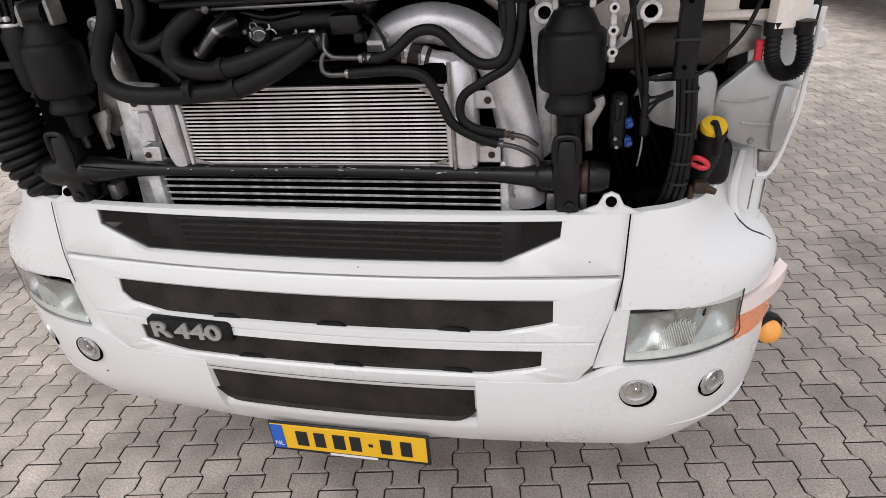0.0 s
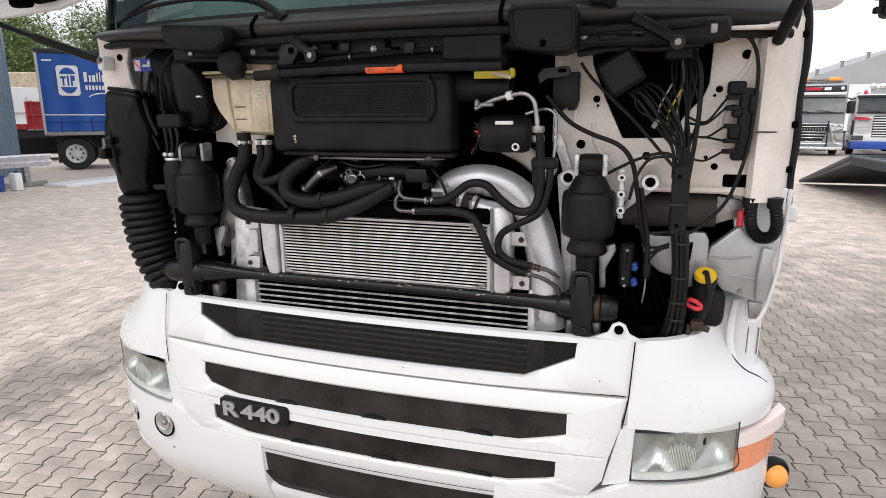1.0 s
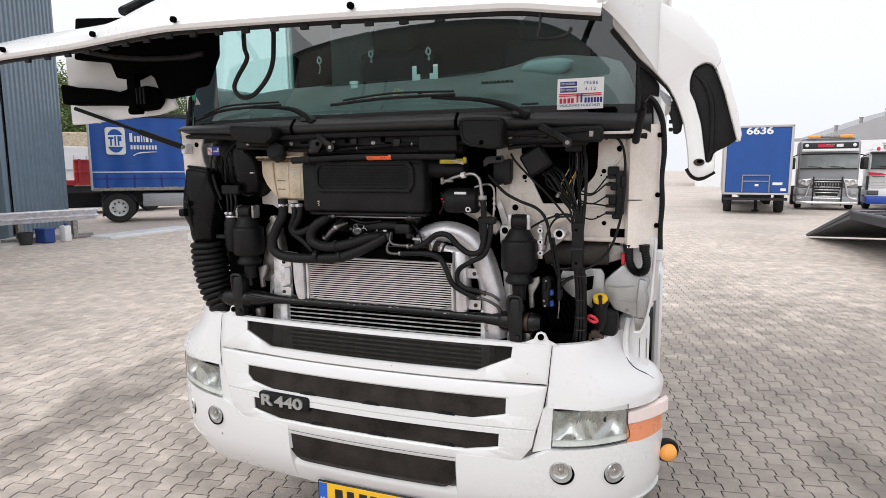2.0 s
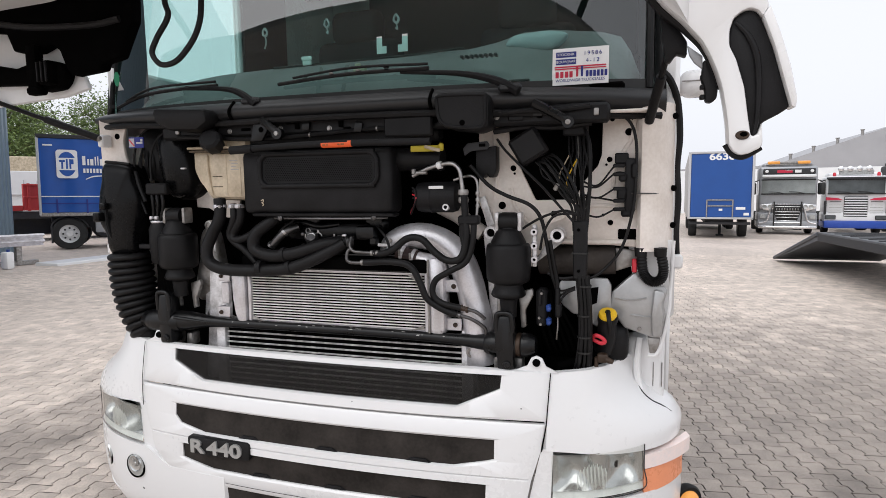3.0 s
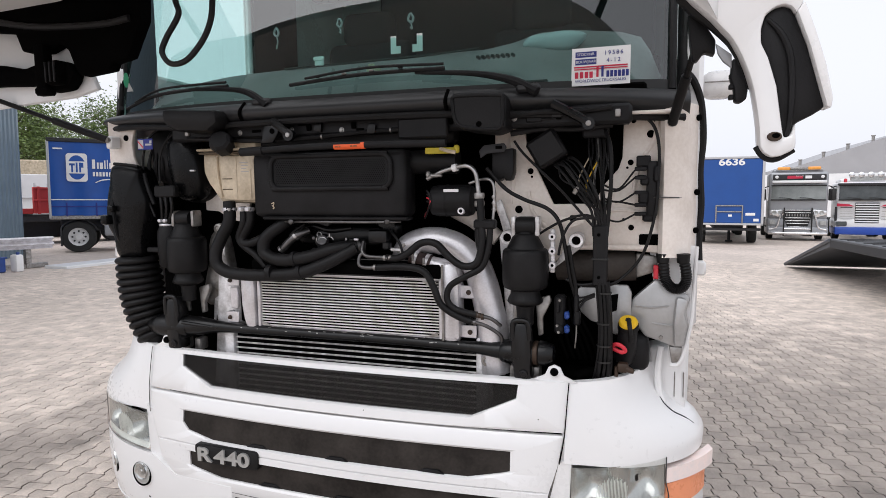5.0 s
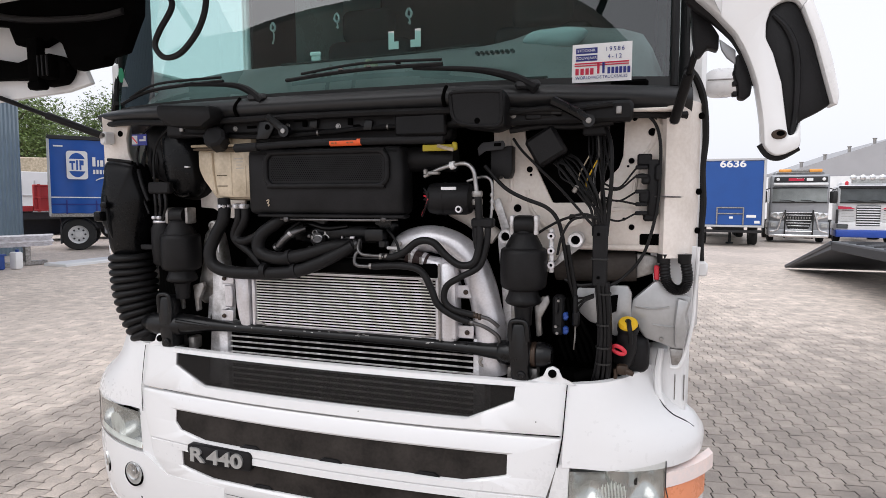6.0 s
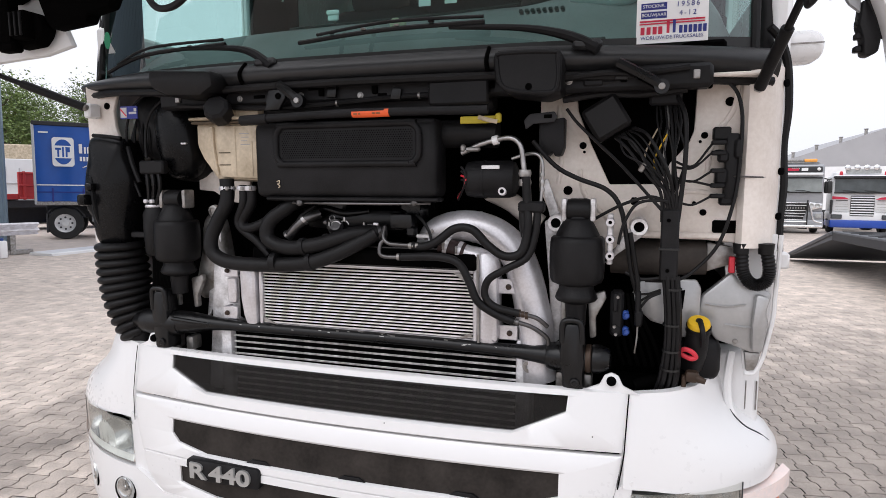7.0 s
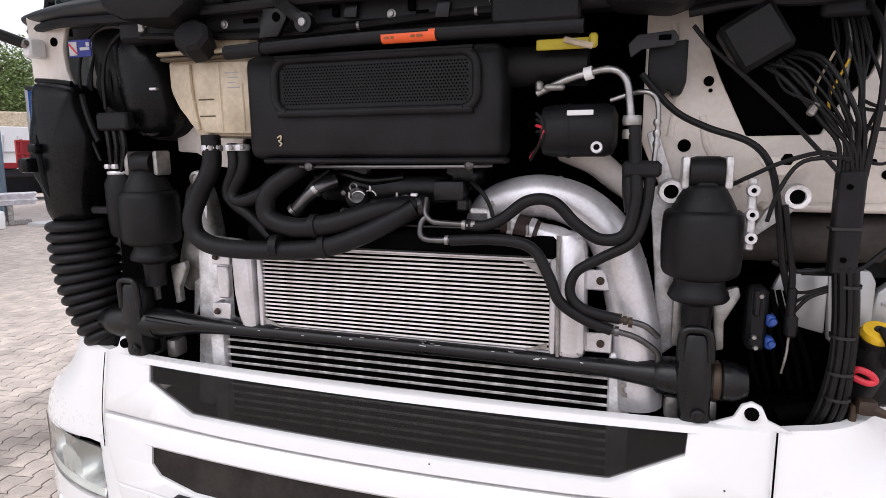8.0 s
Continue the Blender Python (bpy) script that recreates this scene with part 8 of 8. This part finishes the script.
part("orange_rack", Geo().box((-3.6, 3.0, 0.9), (1.9, 0.7, 0.08), 0.02).box((-4.4, 3.0, 0.5), (0.12, 0.6, 1.9), 0.02).box((-2.8, 3.0, 0.5), (0.12, 0.6, 1.9), 0.02).box((-3.6, 3.0, 1.6), (1.9, 0.7, 0.08), 0.02), ORANGE, ws, "orange metal rack")
part("machine", Geo().box((-2.6, 1.8, 0.55), (0.9, 0.6, 0.7), 0.06, seg=2).tube([(-3.0, 1.5, 0.15), (-3.05, 1.45, 0.6), (-2.9, 1.45, 0.9), (-2.3, 1.45, 0.9), (-2.15, 1.45, 0.6), (-2.2, 1.5, 0.15)], 0.04, 8), CHASSIS, ws, "dark compressor")
part("machine_panel", Geo().box((-2.9, 1.48, 0.65), (0.25, 0.05, 0.35), 0.02), YELLOW, ws)
part("air_hose", Geo().tube([(-1.35, 0.5, 3.2), (-1.3, 0.5, 1.6), (-1.45, 0.45, 0.7), (-1.8, 0.4, 0.25), (-2.1, 0.5, 0.2)], 0.03, 8), YELLOW, ws, "yellow hanging hose")
alone("doorstep", Geo().box((-4.9, -0.5, 0.02), (9.8, 0.9, 0.07), 0.01, pose(-16.40, 9.57, 0, 0, 0, 123.5)), CONC, "pale concrete doorstep in front of the workshop", "pavement", "structure")

# guard rail in front of the workshop, and the odds and ends under it
gr = thing("guard_rail", "galvanised guard rail on two posts", "guard rail", pose(-14.8, 8.2, 0, 0, 0, 80))
def wbeam(u, v):
    return (2.5 * u - 0.1, 0.05 * math.sin(v * 4 * math.pi) - 0.05, 0.52 + 0.32 * v)
part("beam", Geo().sheet(wbeam, 2, 16, (0, 0.03, 0)), ALU, gr, "corrugated beam")
for x in (0.4, 1.8):
    part("post", Geo().box((x, 0.1, 0.35), (0.14, 0.14, 0.70), 0.01), GREYM, gr)
part("foot_beam", Geo().box((1.15, 0.15, 0.06), (2.3, 0.2, 0.12), 0.01), GREYM, gr)
alone("dark_bucket", Geo().lathe([(0.14, 0), (0.19, 0.32), (0.17, 0.32), (0.12, 0.02)], pose(-14.4, 8.45, 0), 16), CHASSIS, "dark grey bucket by the guard rail", "bucket")
alone("blue_crate", Geo().box((-14.35, 8.95, 0.19), (0.4, 0.3, 0.38), 0.03).box((-14.35, 8.95, 0.37), (0.44, 0.34, 0.04), 0.01), BLUE, "blue plastic crate by the guard rail", "crate")
can2 = thing("jerrycan", "white plastic jerrycan by the guard rail", "jerrycan", pose(-14.05, 9.3, 0))
part("body", Geo().box((0, 0, 0.22), (0.24, 0.2, 0.44), 0.04, seg=2), PAPER, can2)
part("cap", Geo().lathe([(0.04, 0.44), (0.04, 0.50), (0.001, 0.50)], pose(0.04, 0, 0), 12), BLUE, can2)
alone("kerb_slab", Geo().box((-13.75, 11.7, 0.03), (0.8, 3.2, 0.10), 0.02), WPAINT, "white-painted concrete slab at the yard edge", "kerb", "structure")

# blue curtain trailer with a tractor's rear wheels
tip = thing("curtain_trailer", "blue curtain-side trailer with a white round logo", "trailer", pose(-18.3, 13.7, 0, 0, 0, 44))
part("curtain", Geo().sheet(lambda u, v: (13.0 * u, -0.03 * math.sin(u * 90) * (1 - v * 0.6), 1.30 + 2.55 * v), 120, 4, (0, 2.45, 0)), TIPBLUE, tip, "blue tarpaulin curtain")
part("top_rail", Geo().box((6.5, 1.22, 3.92), (13.05, 2.54, 0.14), 0.02), CHASSIS, tip)
part("white_line", Geo().box((6.5, -0.045, 1.86), (12.9, 0.01, 0.035)), PAPER, tip)
for k in range(14):
    part("curtain_strap", Geo().box((0.5 + 0.9 * k, -0.05, 1.52), (0.05, 0.012, 0.48), 0.004), NAVY, tip)
part("strap_line", Geo().box((6.5, -0.05, 1.62), (12.9, 0.012, 0.03), 0.003), NAVY, tip)
part("curtain_mark", Geo().box((0.30, -0.045, 3.62), (0.28, 0.01, 0.05)), PAPER, tip)
part("bottom_rail", Geo().box((6.5, 0.02, 1.24), (13.05, 0.10, 0.14), 0.02), GREYM, tip)
part("corner_post", Geo().box((0.0, 0.02, 2.55), (0.08, 0.12, 2.7), 0.02), HALL, tip)
lp = part("logo_plate", Geo().prism([(0.85 + x, 2.98 + z) for x, z in rounded(0.64, 0.98, 0.10)], -0.055, -0.045), PAPER, tip, "white logo square with a blue disc")
part("logo_disc", Geo().prism([(0.85 + 0.28 * math.cos(a), 2.98 + 0.42 * math.sin(a)) for a in np.linspace(0, 6.10, 30)], -0.061, -0.056), TIPBLUE, lp)
part("logo_band", Geo().box((0.85, -0.064, 2.98), (0.62, 0.004, 0.42)), PAPER, lp)
for x, z, w, v in ((0.71, 2.96, 0.055, 0.30), (0.71, 3.08, 0.17, 0.07), (0.85, 2.98, 0.055, 0.34), (0.95, 2.98, 0.055, 0.34), (1.01, 3.06, 0.08, 0.17)):
    part("logo_bar", Geo().box((x, -0.068, z), (w, 0.004, v)), TIPBLUE, lp)
for k, (x, w, v) in enumerate(((1.36, 0.12, 0.32), (1.49, 0.07, 0.22), (1.60, 0.12, 0.22), (1.71, 0.05, 0.30), (1.79, 0.04, 0.32), (1.89, 0.11, 0.22), (2.02, 0.08, 0.22))):
    part("lettering_bar", Geo().box((x, -0.05, 3.06 + 0.5 * v - 0.11), (w * 0.8, 0.012, v)), PAPER, tip)
for k in range(9):
    part("lettering_bar", Geo().box((1.36 + 0.1 * k, -0.05, 2.76), (0.065, 0.012, 0.15)), PAPER, tip)
part("logo_swoosh", Geo().tube([(1.40, -0.05, 2.46), (1.65, -0.05, 2.56), (2.2, -0.05, 2.60)], [0.015, 0.025, 0.012], 6), PAPER, tip)
part("underframe", Geo().box((6.5, 1.2, 1.05), (12.6, 0.9, 0.24), 0.02), CHASSIS, tip)
part("side_skirt", Geo().box((5.8, 0.12, 0.72), (2.4, 0.06, 0.55), 0.02), GREYM, tip)
tw = thing("tractor_unit", "grey tractor unit coupled to the blue trailer", "truck", pose(-18.3, 13.7, 0, 0, 0, 44))
for y in (0.25, 2.2):
    wheel(tw, 0.0, 0.0, 0.0, 0.55, 0.3, RIMW).matrix_basis = pose(0.80, y, 0.55, 0, 0, 90)
part("mudguard", Geo().tube([(0.80 + 0.62 * math.cos(a), 0.25, 0.55 + 0.62 * math.sin(a)) for a in np.linspace(0.35, 2.6, 9)], 0.03, 6), CHASSIS, tw)
for k in range(8):
    part("wheel_hole", Geo().lathe([(0.035, 0), (0.03, 0.004), (0.001, 0.005)], pose(0.80 + 0.20 * math.cos(k * 0.785), 0.25 - 0.066, 0.55 + 0.20 * math.sin(k * 0.785), 90), 8), CHASSIS, tw)
part("mudflap", Geo().box((0.28, 1.2, 0.55), (0.05, 2.3, 0.62), 0.01), CHASSIS, tw)
part("fender", Geo().box((2.35, 1.2, 0.82), (1.5, 2.2, 0.5), 0.05, seg=2), GREYT, tw, "grey side tank")
part("frame", Geo().box((3.5, 1.2, 0.85), (5.0, 0.9, 0.25), 0.02), CHASSIS, tw)
for y in (0.25, 2.2):
    wheel(tip, 0.0, 0.0, 0.0, 0.5, 0.3).matrix_basis = pose(9.6, y, 0.5, 0, 0, 90)

# red low trailer and a cream shed beyond
rt = thing("red_trailer", "red open trailer with a white load parked at the yard edge", "trailer", pose(-22.85, 16.6, 0, 0, 0, 75))
part("low_side", Geo().box((-2.0, 0.02, 1.40), (4.0, 0.10, 0.22), 0.02), TREDC, rt, "low red side board")
part("deck", Geo().box((-2.0, 1.2, 1.30), (4.0, 2.3, 0.08), 0.01), CHASSIS, rt)
for x in (-2.6, -1.2):
    part("tail_lamp", Geo().box((x, -0.02, 1.02), (0.34, 0.08, 0.26), 0.02), RED, rt)
part("side", Geo().box((3.0, 0, 1.85), (6.0, 0.10, 1.1), 0.02), TREDC, rt, "red side boards")
for k in range(5):
    part("stake", Geo().box((0.2 + 1.4 * k, -0.07, 1.85), (0.10, 0.06, 1.15), 0.01), TREDC, rt)
part("frame", Geo().box((1.0, 1.2, 1.10), (10.2, 2.2, 0.30), 0.02).box((1.0, 1.6, 0.62), (9.0, 1.2, 0.72), 0.05), CHASSIS, rt)
for z in (2.36, 1.86, 1.34):
    part("side_rib", Geo().box((3.0, -0.08, z), (6.0, 0.06, 0.07), 0.01), TREDC, rt)
for x in (2.0, 3.4):
    wheel(rt, 0, 0, 0, 0.5, 0.3).matrix_basis = pose(x, 0.3, 0.5, 0, 0, 90)
alone("cream_container", Geo().box((0, 0, 3.1), (13, 2.4, 2.0), 0.05, pose(-33.0, 22.5, 0, 0, 0, 40)), TANK, "cream container behind the red trailer", "container")
load = thing("white_load", "white corrugated container behind the red trailer", "container", pose(-31, 16, 0, 0, 0, math.degrees(math.atan2(6, 5))))
part("body", Geo().box((3.9, 1.2, 1.6), (7.8, 2.4, 3.1), 0.03), WPAINT, load)
for k in range(14):
    part("rib", Geo().box((0.3 + 0.56 * k, -0.02, 2.55), (0.05, 0.05, 1.1), 0.01, pose(0, 0, 0, 0, 4, 0)), HALL, load)
part("ledge", Geo().box((3.9, -0.03, 1.98), (7.8, 0.08, 0.06), 0.01), HALL, load)
alone("cream_shed", Geo().box((-47, 40, 2.6), (26, 6, 5.2), 0.1), TANK, "low cream-coloured shed beyond the trailers", "building")


def tree(x, y, h, r, seed, label):
    rnd = random.Random(seed)
    t = thing("tree", label, "tree", pose(x, y, 0), "trees behind the yard")
    g = Geo().tube([(0, 0, 0), (0.15, 0.1, h * 0.3), (0.05, -0.1, h * 0.6), (0.1, 0, h * 0.9)], [0.35, 0.26, 0.16, 0.04], 8)
    tips = []
    for k in range(14):
        a, z = rnd.uniform(0, 6.3), h * rnd.uniform(0.25, 0.8)
        q = (r * 0.8 * math.cos(a) * (1.1 - z / h * 0.6), r * 0.8 * math.sin(a) * (1.1 - z / h * 0.6), z + h * 0.12)
        g.tube([(0.08, 0, z), (q[0] * 0.5, q[1] * 0.5, z + h * 0.08), q], [0.10, 0.06, 0.02], 6, 3)
        tips.append(q)
    part("trunk", g, BARK, t, "brown trunk and limbs")
    c = Geo()
    for k in range(12000):
        b = rnd.choice(tips) if k % 3 else (0.3 * rnd.gauss(0, 1), 0.3 * rnd.gauss(0, 1), h * rnd.uniform(0.4, 0.98))
        p = Vector((b[0] + rnd.gauss(0, r * 0.24), b[1] + rnd.gauss(0, r * 0.24), b[2] + rnd.gauss(0, h * 0.07)))
        m = Matrix.Translation(p) @ Euler((rnd.uniform(-1, 1), rnd.uniform(-1, 1), rnd.uniform(0, 6.3))).to_matrix().to_4x4()
        s = rnd.uniform(0.06, 0.14)
        c.put([(0, -s, 0), (s * 0.55, 0, s * 0.1), (0, s * 1.2, 0), (-s * 0.55, 0, s * 0.1)], [(0, 1, 2, 3)], m)
    me = bpy.data.meshes.new("crown")
    me.from_pydata(c.v, [], c.f)
    me.materials.append(LEAF)
    ob = new("crown", me)
    ob.parent = t
    tagged(ob, "green leafy crown")
    return t


for k, (x, y, h, r) in enumerate(((-39, 28, 8.6, 3.2), (-44, 26, 10, 3.6), (-50, 29, 9.5, 3.4), (-39, 36, 9.6, 2.8), (-41, 41, 10.5, 3.2), (-48, 37, 10, 3.6))):
    tree(x, y, h, r, 11 + k, "leafy green tree behind the parked trailers")
# ---- paving: wavy interlocking concrete blocks ----
PW, PL, GAP, AMP = 0.125, 0.165, 0.0028, 0.011


def wave(y):
    """The step of a joint line, once for each block."""
    t = (y / PL) % 1.0
    return AMP * float(np.interp(t, [0, 0.12, 0.5, 0.62, 1.0], [-1, 1, 1, -1, -1]))


def paver_outline():
    """Long sides that step in and out along y, offset by half a block from side to side."""
    h, w = PL / 2 - GAP, PW / 2 - GAP
    ts = [-0.5, -0.38, 0.0, 0.12, 0.5]
    rows = sorted({max(-h, min(h, t * PL)) for t in ts})
    right = [(w + wave(y), y) for y in rows]
    left = [(-w + wave(y + PL / 2), y) for y in rows]
    return left + right[::-1]


OUT = paver_outline()
K = len(OUT)


def paver_points(cx, cy, z, e=0.003):
    top = [(cx + x * (1 - e / (PW / 2)), cy + y * (1 - e / (PL / 2)), z) for x, y in OUT]
    rim = [(cx + x, cy + y, z - e) for x, y in OUT]
    low = [(cx + x, cy + y, z - 0.012) for x, y in OUT]
    return top + rim + low


QUADS = [tuple(range(K))[::-1]] + [(a * K + i, a * K + (i + 1) % K, (a + 1) * K + (i + 1) % K, (a + 1) * K + i) for a in range(2) for i in range(K)]
one = bpy.data.meshes.new("paver")
one.from_pydata(paver_points(0, 0, 0), [], QUADS)
one.materials.append(PAVER)
one.materials.append(JOINT)
SIDES = [0] * (1 + K) + [1] * K
one.polygons.foreach_set("material_index", SIDES)
paving = tagged(new("paving"), "pavement of wavy interlocking grey-brown concrete blocks, worn and dusty", "pavement", "", "structure")
paving.matrix_world = pose(0, 0, 0, 0, 0, 10)
rest_v, rest_f = [], []
rnd = random.Random(3)
singles = 0
for i in range(-92, 108):
    x = i * PW
    for j in range(-44, 104):
        y = (j + 0.5 * (i % 2)) * PL
        z = rnd.uniform(-0.0015, 0.0015)
        if 1.45 < x < 3.0 and 0.4 < y < 2.0 and singles < 150 or -2.8 < x < -1.3 and 0.5 < y < 2.2 and singles < 300:
            ob = new("paver", one)
            ob.parent, ob.location = paving, (x, y, z)
            singles += 1
            continue
        k = len(rest_v)
        rest_v += paver_points(x, y, z)
        rest_f += [tuple(k + q for q in f) for f in QUADS]
me = bpy.data.meshes.new("paver_field")
me.from_pydata(rest_v, [], rest_f)
me.materials.append(PAVER)
me.materials.append(JOINT)
me.polygons.foreach_set("material_index", SIDES * (len(rest_f) // len(QUADS)))
fieldp = new("paver_field", me)
fieldp.parent = paving
tagged(fieldp, kind="stuff")
# the same blocks farther off, as one worn sheet
FAR = mat("far_paving", (0.565, 0.487, 0.428), 0.62, vary=0.24, scale=5.0, bump=0.5, fine=60)
damp(FAR, 0.40, 0.89)
far_sheet = Geo()
X0, X1, Y0, Y1 = -92 * PW + PW / 2, 107 * PW - PW / 2, -44 * PL + PL, 103 * PL
for a, b, c2, d in ((-390, Y1, 390, 590), (-390, -390, X0, Y1), (X1, -390, 390, Y1), (X0, -390, X1, Y0)):
    far_sheet.put([(a, b, -0.005), (c2, b, -0.005), (c2, d, -0.005), (a, d, -0.005)], [(0, 1, 2, 3)])
part("far_paving", far_sheet, FAR, paving, smooth=0)
